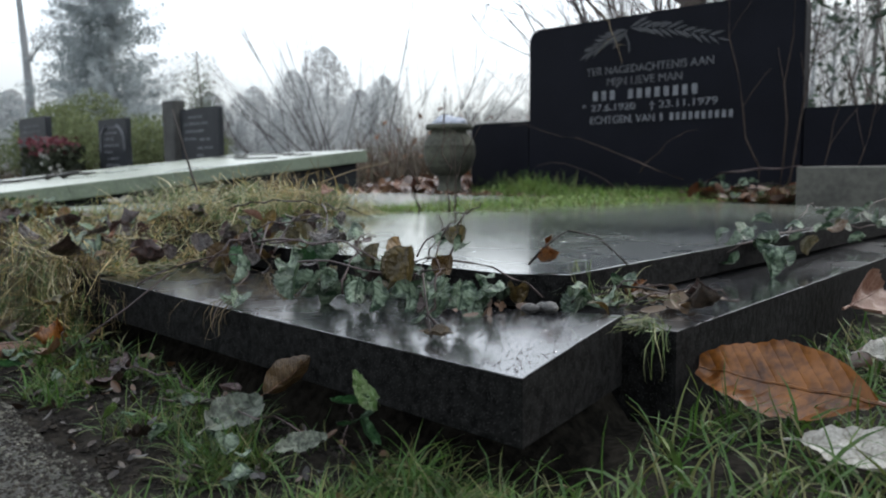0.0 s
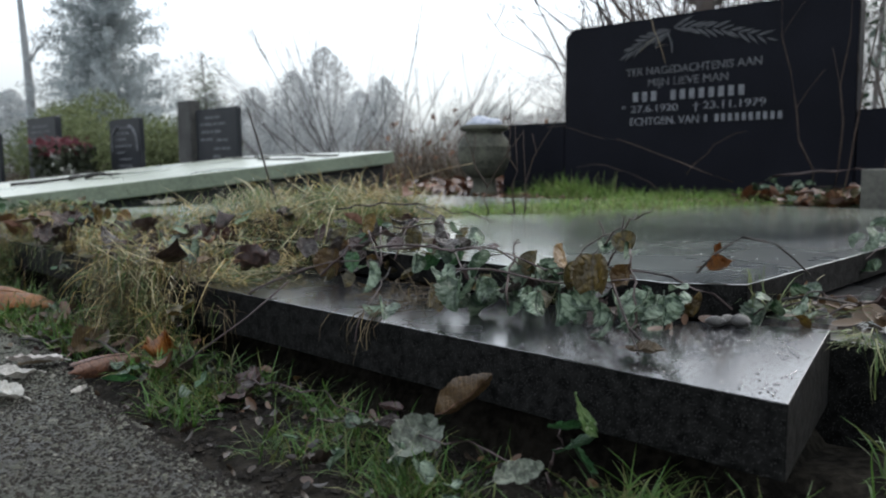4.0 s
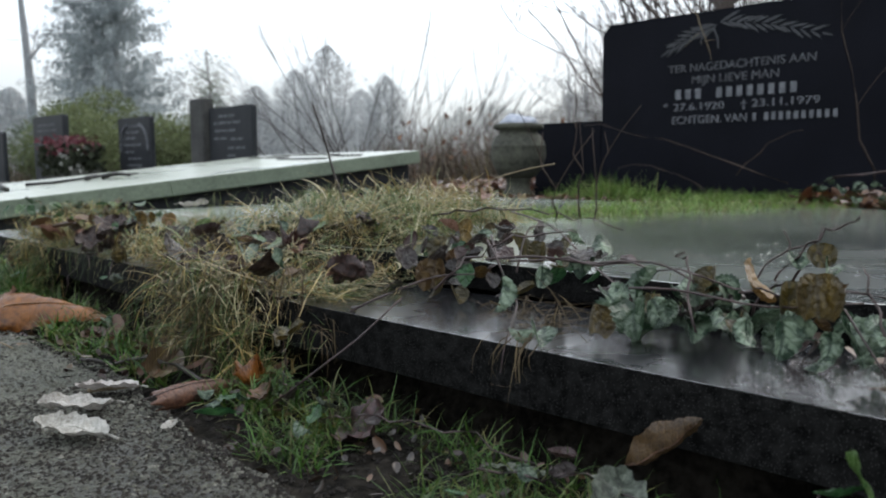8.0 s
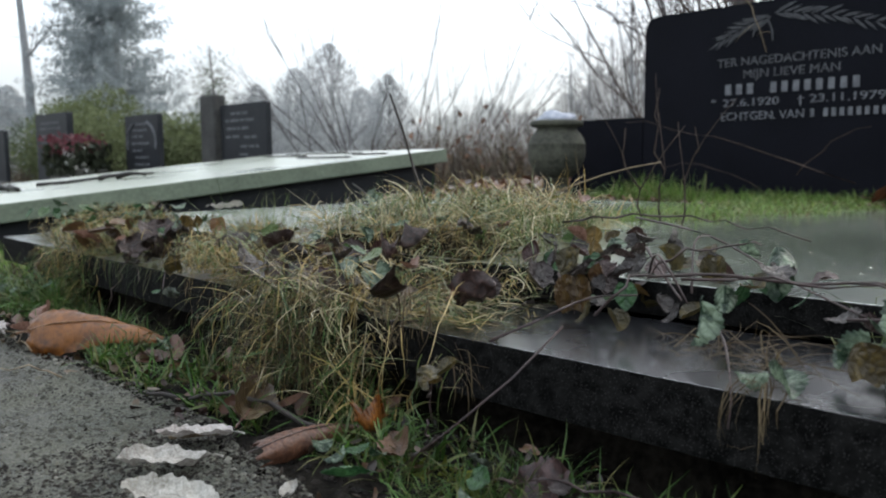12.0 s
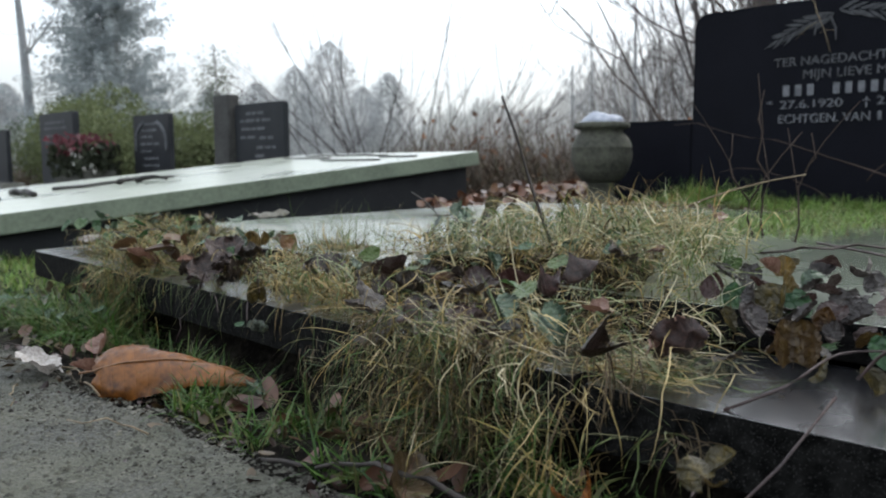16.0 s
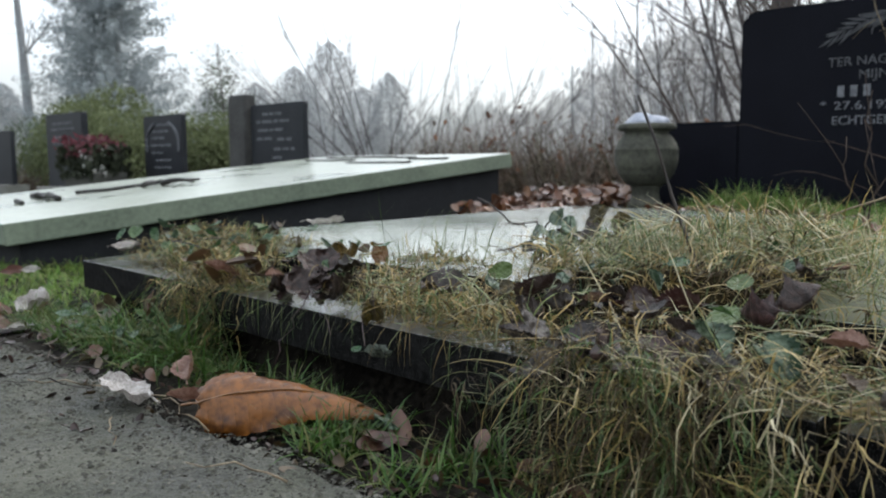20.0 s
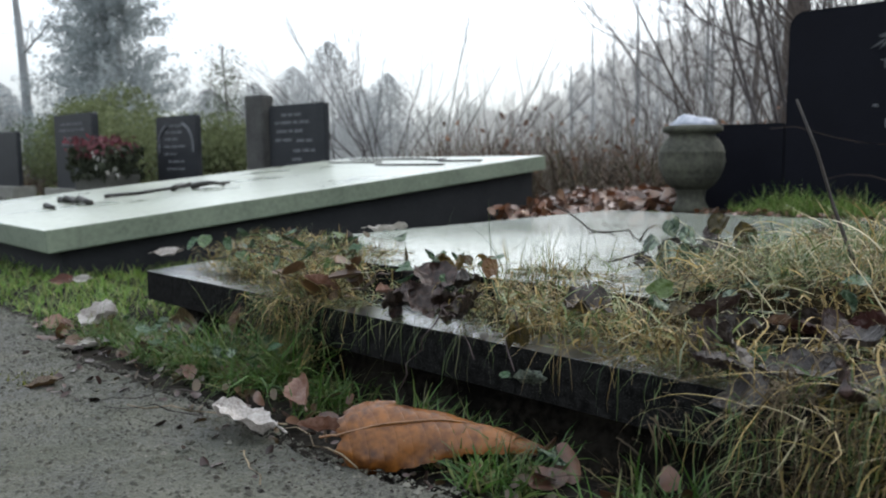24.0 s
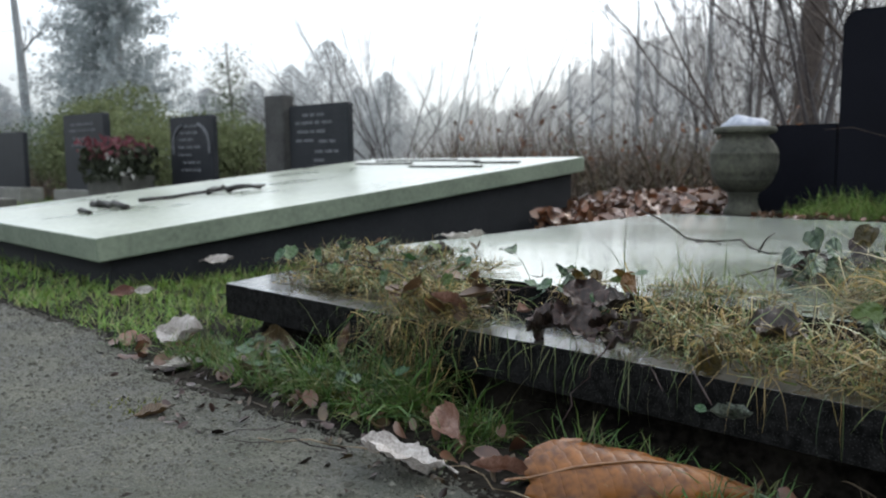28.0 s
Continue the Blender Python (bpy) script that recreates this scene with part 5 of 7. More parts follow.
creeper("pale creeping plant at the ledger's edge", (-0.11, 0.62, 0.10),
        [((-0.12, 0.48, 0.10), (-0.07, 1.0, 0.10), 0.02, 0.002), ((-0.10, 0.66, 0.11), (-0.15, 0.95, 0.12), 0.03, 0.002), ((-0.12, 0.9, 0.10), (-0.08, 1.35, 0.10), 0.05, 0.002)],
        [(-0.14, -0.05, 0.45, 0.66, 0.095, 0.13, 13, 15), (-0.15, -0.04, 0.66, 1.15, 0.095, 0.14, 20, 10)], 6, [IVY, IVY, BRONZE], (0.022, 0.034))
creeper("small creeping plant in the corner of the kerbs", (-0.06, 0.21, 0.085), [((-0.10, 0.19, 0.09), (-0.03, 0.26, 0.10), 0.01, 0.0015), ((-0.06, 0.2, 0.09), (0.0, 0.30, 0.09), 0.012, 0.0015)],
        [(-0.11, -0.03, 0.175, 0.24, 0.088, 0.11, 8, 15)], 7, [IVY, BRONZE], (0.02, 0.032))
creeper("dark green creeping plant on the wet slab", (-1.1, 0.38, 0.116), [((-1.18, 0.34, 0.12), (-0.98, 0.44, 0.13), 0.02, 0.002)],
        [(-1.13, -1.00, 0.34, 0.44, 0.120, 0.145, 22, 25)], 8, [PURPLE, IVY, BRONZE], (0.020, 0.030),
        [(IVY, -58, [(-1.115, 0.350, 0.150, 0.040), (-1.092, 0.340, 0.142, 0.036), (-1.075, 0.355, 0.158, 0.034), (-1.100, 0.370, 0.165, 0.032), (-1.070, 0.345, 0.134, 0.032)]),
         (IVY, -30, [(-0.990, 0.405, 0.160, 0.036), (-0.968, 0.415, 0.164, 0.034), (-1.012, 0.400, 0.150, 0.032)]), (PURPLE, -50, [(-1.050, 0.365, 0.142, 0.040), (-1.030, 0.375, 0.138, 0.040), (-1.060, 0.385, 0.156, 0.032)]),
         (BRONZE, 65, [(-1.052, 0.395, 0.170, 0.026), (-1.030, 0.400, 0.160, 0.032), (-0.950, 0.410, 0.160, 0.028)])])
creeper("low creeping plant along the overgrown kerb", (-1.3, 0.12, 0.09), [((-1.75, 0.14, 0.10), (-1.45, 0.18, 0.11), 0.02, 0.0018), ((-1.4, 0.13, 0.10), (-1.15, 0.10, 0.10), 0.02, 0.0018)],
        [(-1.30, -1.20, 0.08, 0.20, 0.11, 0.145, 14, 20), (-1.74, -1.40, 0.08, 0.22, 0.118, 0.15, 34, 20), (-0.98, -0.84, 0.05, 0.20, 0.10, 0.15, 12, 20), (-0.80, -0.66, 0.02, 0.30, 0.13, 0.16, 6, 15)], 9, [FRESH, IVY, BRONZE], (0.016, 0.027),
        [(FRESH + IVY, -30, [(-0.749, 0.053, 0.125, 0.036), (-0.698, 0.021, 0.110, 0.034), (-0.736, 0.011, 0.120, 0.030), (-0.806, 0.216, 0.150, 0.028), (-0.747, 0.190, 0.150, 0.026)])])
creeper("dark wet scalloped leaves lying on the kerb", (-0.82, 0.05, 0.084), [((-0.90, 0.05, 0.09), (-0.76, 0.06, 0.11), 0.01, 0.0016)],
        [(-0.92, -0.74, 0.012, 0.07, 0.095, 0.115, 12, 22), (-0.95, -0.78, 0.07, 0.17, 0.10, 0.12, 12, 15)], 16, [PURPLE], (0.034, 0.048))
creeper("low green herbs with small leaves at the kerb's foot", (-1.5, -0.02, 0.0), [((-1.60, -0.02, 0.0), (-1.42, -0.01, 0.02), 0.01, 0.0012)],
        [(-1.64, -1.38, -0.06, 0.03, 0.012, 0.045, 44, 15), (-1.80, -1.62, -0.02, 0.05, 0.01, 0.03, 16, 10)], 17, [FRESH, FRESH, IVY], (0.012, 0.021))
creeper("golden round leaves standing at the slab's edge", (-1.26, 0.11, 0.084), [((-1.26, 0.11, 0.085), (-1.25, 0.112, 0.128), 0.0, 0.0014), ((-1.24, 0.13, 0.085), (-1.225, 0.14, 0.130), 0.0, 0.0014)],
        [], 15, [GOLD], (0.017, 0.024),
        [(GOLD, 74, [(-1.285, 0.150, 0.126, 0.030), (-1.268, 0.158, 0.131, 0.022), (-1.245, 0.180, 0.132, 0.020), (-1.228, 0.176, 0.127, 0.026)]), (BRONZE, 78, [(-1.085, 0.030, 0.094, 0.023)]), (FRESH, -15, [(-1.33, 0.140, 0.118, 0.034), (-1.31, 0.120, 0.112, 0.030)])],
        [(0.0007, [(-1.100, 0.045, 0.110), (-1.085, 0.030, 0.112), (-1.078, 0.028, 0.090)])])
creeper("trailing plant with small leaves below the kerb", (-1.12, -0.01, 0.06), [((-1.13, 0.02, 0.125), (-1.20, -0.01, 0.02), 0.02, 0.0016), ((-1.16, 0.01, 0.11), (-1.10, -0.01, 0.075), 0.01, 0.0014)],
        [(-1.16, -1.0, -0.04, -0.01, 0.01, 0.03, 7, 20)], 10, [FRESH, IVY], (0.017, 0.026),
        [(FRESH, 20, [(-1.072, -0.002, 0.064, 0.012)])], [(0.0010, [(-1.100, 0.045, 0.084), (-1.088, 0.020, 0.086), (-1.065, 0.002, 0.068)])])
creeper("ground plant with variegated leaves at the path's edge", (-0.25, -0.08, 0.0), [((-0.34, -0.08, 0.01), (-0.14, -0.05, 0.02), 0.012, 0.0016), ((-0.5, -0.07, 0.01), (-0.3, -0.05, 0.02), 0.012, 0.0016)],
        [(-0.32, -0.12, -0.13, -0.03, 0.01, 0.03, 13, 10), (-0.62, -0.42, -0.11, -0.04, 0.01, 0.025, 8, 10)], 11, [IVY, FRESH, PURPLE], (0.014, 0.024))
creeper("two-leaved sprout on a thin stem", (-0.53, -0.08, 0.0), [((-0.55, -0.07, 0.01), (-0.528, -0.086, 0.075), 0.0, 0.0014)], [(-0.55, -0.505, -0.095, -0.075, 0.072, 0.08, 3, -10)], 12, [BRONZE], (0.016, 0.022))
creeper("fresh dandelion leaves before the kerb", (-0.13, -0.03, 0.0), [((-0.14, -0.03, 0.0), (-0.13, -0.03, 0.045), 0.0, 0.0015)], [(-0.15, -0.10, -0.045, -0.02, 0.02, 0.05, 4, -5)], 13, [FRESH], (0.022, 0.034))
creeper("ivy at the foot of the headstone", (-0.55, 1.7, 0.10), [((-0.72, 1.72, 0.11), (-0.4, 1.66, 0.13), 0.03, 0.002)], [(-0.72, -0.42, 1.60, 1.80, 0.11, 0.16, 40, 10)], 14, [IVY, IVY, BRONZE], (0.022, 0.034))

# ---- fallen leaves ----
fallen("orange", (-1.165, -0.098), (-1.020, -0.018), "large curled orange-brown leaf on the path's edge", 0.010)
fallen("pale", (-1.228, -0.129), (-1.318, -0.138), "bleached leaf lying on the path", 0.010, 12)
fallen("russet", (-1.172, -0.088), (-1.203, -0.127), "russet leaf with pale underside", 0.012, 25, 8)
fallen("russet", (-1.262, -0.070), (-1.312, -0.035), "curled leaf propped in the grass", 0.014, -38, 8)
fallen("pale", (-1.860, -0.022), (-1.755, -0.010), "pale and russet curled leaf", 0.018, 42, 6)
fallen("pale_oak", (-1.740, -0.112), (-1.700, -0.050), "tattered white leaf on the path")
fallen("decay", (-1.066, 0.002), (-1.034, 0.004), "mottled grey-green leaf hanging on a stem before the kerb", 0.062, -62, 4)
fallen("brown", (-1.568, -0.213), (-1.563, -0.170), "brown leaf beside a moss clump")
fallen("pale", (-2.349, 0.351), (-2.320, 0.411), "white leaf in the lawn", 0.045, 30)
fallen("brown", (-2.150, 0.044), (-2.119, 0.084), "brown leaf in the lawn", 0.035, 40)
fallen("pale", (-2.113, 0.070), (-2.093, 0.100), "white leaf in the lawn", 0.04, 50)
fallen("brown", (-1.698, 0.030), (-1.608, 0.030), "brown leaf under the kerb", 0.022, 55)
fallen("brown", (-1.513, 0.014), (-1.493, 0.054), "brown leaf leaning on the kerb", 0.03, 10, 70)
fallen("yellow", (-1.424, -0.013), (-1.349, -0.017), "yellowish green curled leaf", 0.015, 50)
fallen("pale_oak", (-0.694, -0.133), (-0.731, -0.176), "large bleached leaf on the path", 0.014, 10, -4)
fallen("pale_oak", (-0.596, -0.204), (-0.656, -0.235), "long bleached leaf lying flat on the path", 0.009)
fallen("pale", (-0.668, -0.167), (-0.704, -0.218), "bleached lobed leaf on the path", 0.008)
fallen("pale", (-0.584, -0.165), (-0.598, -0.145), "small bleached leaf on the path")
fallen("brown_tube", (-0.650, -0.140), (-0.636, -0.046), "long rolled dark brown leaf", 0.010)
fallen("amber_curl", (-0.620, -0.040), (-0.595, -0.090), "crumpled orange-brown leaf in the soil", 0.016, 25)
fallen("brown", (-0.584, -0.070), (-0.539, -0.100), "brown curled leaf in the soil", 0.02, 25)
fallen("brown", (-0.712, -0.116), (-0.760, -0.060), "brown leaf lying in the grass", 0.012, 30, 4)
fallen("yellow", (-0.560, -0.112), (-0.574, -0.143), "small green leaf on the soil", 0.012, 15)
fallen("brown", (-0.244, -0.030), (-0.190, -0.012), "dull brown leaf leaning on the kerb's face", 0.026, -55, 36)
fallen("decay", (-0.218, -0.095), (-0.244, -0.035), "mottled decaying leaf on the soil", 0.020, 25)
fallen("decay", (-0.136, -0.090), (-0.127, -0.054), "mottled decaying leaf in the grass", 0.024, 20)
fallen("dark", (-0.255, -0.119), (-0.260, -0.139), "purple decaying leaf on the soil", 0.015, 20)
fallen("chestnut", (0.128, 0.250), (-0.012, 0.236), "large orange-brown leaf lying beside the side kerb", 0.034, -48, 2)
fallen("pale_oak", (0.100, 0.182), (0.185, 0.176), "bleached leaf in the grass", 0.018, 20)
fallen("russet", (0.026, 0.508), (0.017, 0.618), "russet leaf beside the side kerb", 0.06, 60)
fallen("pale", (0.064, 0.418), (0.104, 0.468), "white leaf beside the side kerb", 0.03, 30)
fallen("brown", (-0.122, 0.032), (-0.092, 0.036), "small brown leaf on the kerb", 0.086, 10)
fallen("amber_curl", (-0.154, 0.207), (-0.125, 0.214), "dry curled leaf on the slab's corner", 0.121, 10)
fallen("amber_curl", (-0.147, 0.214), (-0.146, 0.230), "dry curled leaf on the slab's corner", 0.132, 40, 50)
fallen("dark_curl", (-0.043, 0.279), (-0.010, 0.288), "dead curled leaf on the side kerb", 0.088, 20)
fallen("amber_curl", (-0.082, 0.259), (-0.102, 0.284), "dead curled leaf on the side kerb", 0.092, 30)
fallen("dark_curl", (-0.019, 0.237), (0.010, 0.257), "dead curled leaf on the side kerb", 0.090)
fallen("pale", (-1.766, 0.474), (-1.696, 0.514), "white leaf on the wet slab", 0.122)
fallen("dark", (-1.586, 0.231), (-1.546, 0.261), "black leaf on the wet slab", 0.122)
for k, (x, y, z, kind) in enumerate(((-1.20, 0.055, 0.10, "dark"), (-1.235, 0.06, 0.10, "dark"), (-1.17, 0.075, 0.105, "dark"), (-1.21, 0.085, 0.115, "dark"), (-1.19, 0.04, 0.095, "dark"), (-1.25, 0.075, 0.11, "dark_curl"), (-1.26, 0.04, 0.085, "dark_curl"), (-1.36, 0.06, 0.10, "russet"), (-0.93, 0.05, 0.10, "dark"),
                                     (-0.703, 0.044, 0.135, "dark_curl"), (-0.657, 0.024, 0.108, "brown"), (-0.62, 0.03, 0.105, "russet"), (-1.03, 0.10, 0.11, "dark"), (-1.50, 0.08, 0.10, "brown"),
                                     (-0.74, 0.40, 0.165, "russet"), (-0.60, 0.20, 0.14, "russet"), (-0.33, -0.06, 0.012, "decay"), (-0.44, -0.06, 0.012, "dark"), (-0.52, -0.05, 0.012, "decay"), (-1.225, 0.045, 0.098, "dark"), (-1.245, 0.055, 0.102, "dark"), (-1.275, 0.06, 0.10, "dark"), (-1.215, 0.07, 0.112, "dark"), (-1.29, 0.075, 0.105, "russet"))):
    a = k * 2.4
    s = 0.030 + 0.016 * ((k * 7) % 5) / 4
    fallen(kind, (x, y), (x + s * math.cos(a), y + s * math.sin(a)), "damp dead leaf lodged in the grass", z, 30 * math.sin(k), 25 * math.cos(k * 1.7))

for k, (kind, x, y, z, size) in enumerate((
    ("dark_curl", -0.713, 0.057, 0.135, 0.038),
    ("russet", -0.644, 0.015, 0.130, 0.036),
    ("dark_curl", -0.622, -0.024, 0.115, 0.045),
    ("dark", -0.619, 0.034, 0.100, 0.040),
    ("dark", -0.778, 0.018, 0.100, 0.045),
    ("dark", -0.796, -0.000, 0.098, 0.042),
    ("dark", -0.909, 0.067, 0.110, 0.030),
    ("brown", -0.710, 0.220, 0.150, 0.030),
    ("dark", -0.735, 0.191, 0.140, 0.030),
    ("brown", -0.890, 0.095, 0.120, 0.028))):
    a = k * 2.1 + 0.5
    fallen(kind, (x, y), (x + size * math.cos(a), y + size * math.sin(a)), "dark damp dead leaf caught in the grass heap", z, -35 + 20 * math.sin(k * 1.9), 18 * math.cos(k * 2.3))


husk_mat = mat("grey_husk", (0.014, 0.013, 0.012), (0.075, 0.072, 0.068), 60, 0.5, 0.5, None, 300, span=0.1)


def husk(x, y, z, size, yaw):
    """A ribbed, pointed dry seed husk lying on its side."""
    bm = bmesh.new()
    rows = []
    for i in range(9):
        s = i / 8
        r = 0.34 * math.sin(math.pi * (0.04 + 0.92 * s)) ** 0.7
        rows.append([bm.verts.new((s - 0.5, r * (1 + 0.07 * math.cos(k * 2.513)) * math.cos(k * 0.4488), 0.8 * r * math.sin(k * 0.4488))) for k in range(14)])
    for a, b in zip(rows, rows[1:]):
        for k in range(14):
            bm.faces.new((a[k], a[(k + 1) % 14], b[(k + 1) % 14], b[k]))
    bm.faces.new(rows[0])
    bm.faces.new(list(reversed(rows[-1])))
    ob = mesh_object("seed_husk", bm, husk_mat, smooth=True)
    ob.matrix_world = pose(x, y, z + 0.27 * size, 0, 0, yaw) @ Matrix.Scale(size, 4)
    return tagged(ob, "dry grey ribbed seed husk on the black kerb", "seed husk", "seed husks on the kerb")


for x, y, size, yaw in ((-0.112, 0.148, 0.016, 20), (-0.094, 0.152, 0.019, -25), (-0.108, 0.160, 0.015, 80)):
    husk(x, y, KERB_TOP + 0.0005 + 0.085 * y * max(0.0, 1 + x / 0.18), size, yaw)


def litter(x0, x1, y0, y1, n, size, z, label, seed, pile=0.0, material=litter_mat):
    """Many small curled leaves lying over one another."""
    r = np.random.default_rng(seed)
    vs, fs = [], []
    for _ in range(n):
        x, y = r.uniform(x0, x1), r.uniform(y0, y1)
        zz = (ground_z(x, y) if z is None else z) + 0.004 + pile * r.random()
        m = pose(x, y, zz, r.normal(0, 32), r.normal(0, 32), r.uniform(0, 360)) @ Matrix.Scale(r.uniform(0.6, 1.3) * size, 4)
        b = len(vs)
        cup = r.uniform(-0.6, 0.9)
        for i in range(5):
            s = i / 4
            w = 0.3 * math.sin(math.pi * (0.08 + 0.86 * s)) ** 0.7
            for v in (-1, 0, 1):
                vs.append(tuple(m @ Vector((s - 0.5, v * w, cup * v * v * w + 0.25 * (s - 0.5) ** 2))))
        for i in range(4):
            for j in range(2):
                q = b + i * 3 + j
                fs.append((q, q + 3, q + 4, q + 1))
    return stuff("leaf_litter", vs, fs, material, label, "leaf litter", True)


litter(-2.28, -1.76, 1.42, 2.6, 1900, 0.042, None, "pile of wet russet leaves behind the slab", 1, 0.085)
litter(-3.2, -1.9, 2.2, 4.2, 1300, 0.062, None, "carpet of russet leaves behind the tomb", 2, 0.05)
litter(-1.60, -0.60, 1.45, 1.62, 240, 0.017, None, "crumbled brown leaves along the slab's edge", 14, 0.008)
litter(-0.75, -0.22, 1.60, 1.85, 260, 0.042, None, "dead leaves at the foot of the headstone", 3, 0.03)
litter(-0.66, -0.10, -0.15, 0.01, 220, 0.0085, None, "small dark leaf scraps on the soil", 4, 0.008, leaf_dark)
litter(-0.60, -0.05, -0.12, 0.0, 60, 0.011, None, "mouldering brown leaf scraps on the soil", 11, 0.008, leaf_brown)
litter(-1.50, -1.33, 0.03, 0.12, 18, 0.034, 0.085, "damp brown leaves lodged in the kerb grass", 10, 0.035, leaf_brown)
litter(-0.20, -0.115, 0.10, 0.165, 22, 0.012, 0.081, "crumbled brown leaf bits on the kerb", 8, 0.006, leaf_brown)
litter(-0.11, -0.015, 0.22, 0.31, 30, 0.021, 0.081, "crumbled dead leaf bits on the side kerb", 9, 0.008, leaf_brown)
litter(-1.75, -0.75, -0.20, -0.07, 150, 0.011, None, "dark leaf scraps along the path's edge", 16, 0.006, leaf_dark)
litter(-1.55, -0.85, -0.15, -0.05, 90, 0.014, None, "mouldering brown leaf scraps along the path's edge", 17, 0.006, leaf_brown)
litter(-1.9, -0.66, -0.09, 0.0, 80, 0.028, None, "small leaf scraps under the grass", 5, 0.01, leaf_brown)
litter(0.04, 0.5, 0.40, 1.2, 40, 0.035, None, "dead leaves in the grass", 6, 0.02)


# ---- pebbles and grit on the path ----
def grit(n, x0, x1, depth, s0, s1, material, label, seed):
    r = np.random.default_rng(seed)
    vs, fs = [], []
    octa = ((0, 1, 4), (1, 2, 4), (2, 3, 4), (3, 0, 4), (1, 0, 5), (2, 1, 5), (3, 2, 5), (0, 3, 5))
    for _ in range(n):
        x = r.uniform(x0, x1)
        y = path_edge(x) - depth * r.random() ** 1.3 + 0.01
        s = r.uniform(s0, s1) * (0.6 + r.random())
        z = path_z(x, y) + s * 0.05
        b = len(vs)
        j = r.uniform(0.6, 1.3, 6)
        a = r.uniform(0, 6.28)
        for k in range(4):
            vs.append((x + s * j[k] * math.cos(a + k * 1.571), y + s * j[k] * math.sin(a + k * 1.571), z))
        vs += [(x, y, z + s * 0.6 * j[4]), (x, y, z - s * 0.5)]
        fs += [tuple(b + q for q in f) for f in octa]
    return stuff("path_grit", vs, fs, material, label, "gravel")


def soil_crumbs(n, x0, x1, y0, y1, s0, s1, material, label, seed):
    """Loose crumbs of earth over a stretch of bare ground."""
    r = np.random.default_rng(seed)
    vs, fs = [], []
    for _ in range(n):
        x, y, s = r.uniform(x0, x1), r.uniform(y0, y1), r.uniform(s0, s1) * (0.5 + r.random() ** 3)
        z, a, j = ground_z(x, y), r.uniform(0, 6.28), r.uniform(0.6, 1.3, 5)
        b = len(vs)
        vs += [(x + s * j[k] * math.cos(a + k * 1.571), y + s * j[k] * math.sin(a + k * 1.571), z + s * 0.2 * j[(k + 1) % 4]) for k in range(4)]
        vs += [(x, y, z + s * 0.9 * j[4]), (x, y, z - s * 0.5)]
        fs += [(b + k, b + (k + 1) % 4, b + 4) for k in range(4)] + [(b + (k + 1) % 4, b + k, b + 5) for k in range(4)]
    return stuff("soil_crumbs", vs, fs, material, label, "soil")


grit_mat = ramp_mat("path_grit", [(0.030, 0.030, 0.024), (0.045, 0.045, 0.034), (0.070, 0.069, 0.054), (0.025, 0.024, 0.018), (0.115, 0.112, 0.094)], 0.85, 0.0)
crumb_mat = ramp_mat("soil_crumbs", [(0.0058, 0.0046, 0.0041), (0.0174, 0.0139, 0.0104), (0.0087, 0.007, 0.0058)], 0.95, 0.0)
grit(26000, -0.78, 0.15, 0.26, 0.0007, 0.0019, crumb_mat, "dark wet soil spilt over the path's edge", 6)
soil_crumbs(9000, -0.75, 0.02, -0.20, 0.02, 0.0008, 0.0030, crumb_mat, "crumbled damp soil before the kerb", 12)
grit(9000, -2.6, 0.0, 0.40, 0.0005, 0.0014, grit_mat, "fine grit set in the asphalt path", 1)
grit(2600, -0.85, 0.1, 0.14, 0.0009, 0.0022, grit_mat, "wet grit along the path's edge", 5)
grit(3000, -2.6, -0.8, 0.09, 0.0006, 0.0014, crumb_mat, "dark soil along the path's ragged edge", 9)
grit(26000, -2.6, 0.0, 0.42, 0.0006, 0.0015, grit_mat, "coarse grit set in the asphalt path", 7)
grit(7000, -2.6, -0.4, 0.42, 0.0014, 0.0028, grit_mat, "coarse stones set in the asphalt path", 8)
grit(60, -2.4, -0.1, 0.40, 0.0015, 0.0035, crumb_mat, "dark soil crumbs on the path", 2)


# ---- twigs and stalks ----
shoot_bark = mat("dull_shoot_bark", (0.018, 0.013, 0.011), (0.052, 0.038, 0.031), 40, 0.9, 0.3, None, 200, spec=0.15)

def stick(points, r0, r1, material, label, name="twig", side=()):
    ob = empty(name, *points[0])
    tagged(ob, label, "twig")
    o = Vector(points[0])
    bm = tube_bm([Vector(p) - o for p in points], r0, r1, 6)
    part("stalk", bm, material, ob, smooth=True)
    for a, b, r in side:
        part("shoot", tube_bm([Vector(q) - o for q in bent(a, b, 0.004, 4, 0.002, 1)], r, r * 0.5, 5), material, ob, smooth=True)
    return ob


stick([(-0.850, 0.265, 0.10), (-0.868, 0.258, 0.150), (-0.887, 0.252, 0.203), (-0.902, 0.246, 0.255), (-0.921, 0.242, 0.303)], 0.0023, 0.0014, twig_mat, "thin dark dead stalk rising from the straw", "dead_stalk")
stick(bent((-0.84, 0.40, 0.15), (-0.682, 0.496, 0.215), 0.01, 6), 0.0013, 0.0008, straw_stem, "pale bent straw stalk", "dead_stalk")
stick(bent((-1.36, 0.60, 0.135), (-1.06, 0.36, 0.135), 0.008, 9, 0.008, 4), 0.0022, 0.0012, twig_mat, "dark knotted twig lying on the wet slab", "twig",
      [((-1.20, 0.47, 0.135), (-1.19, 0.50, 0.16), 0.0016), ((-1.12, 0.41, 0.133), (-1.10, 0.45, 0.145), 0.0014), ((-1.28, 0.54, 0.135), (-1.30, 0.50, 0.14), 0.0014)])
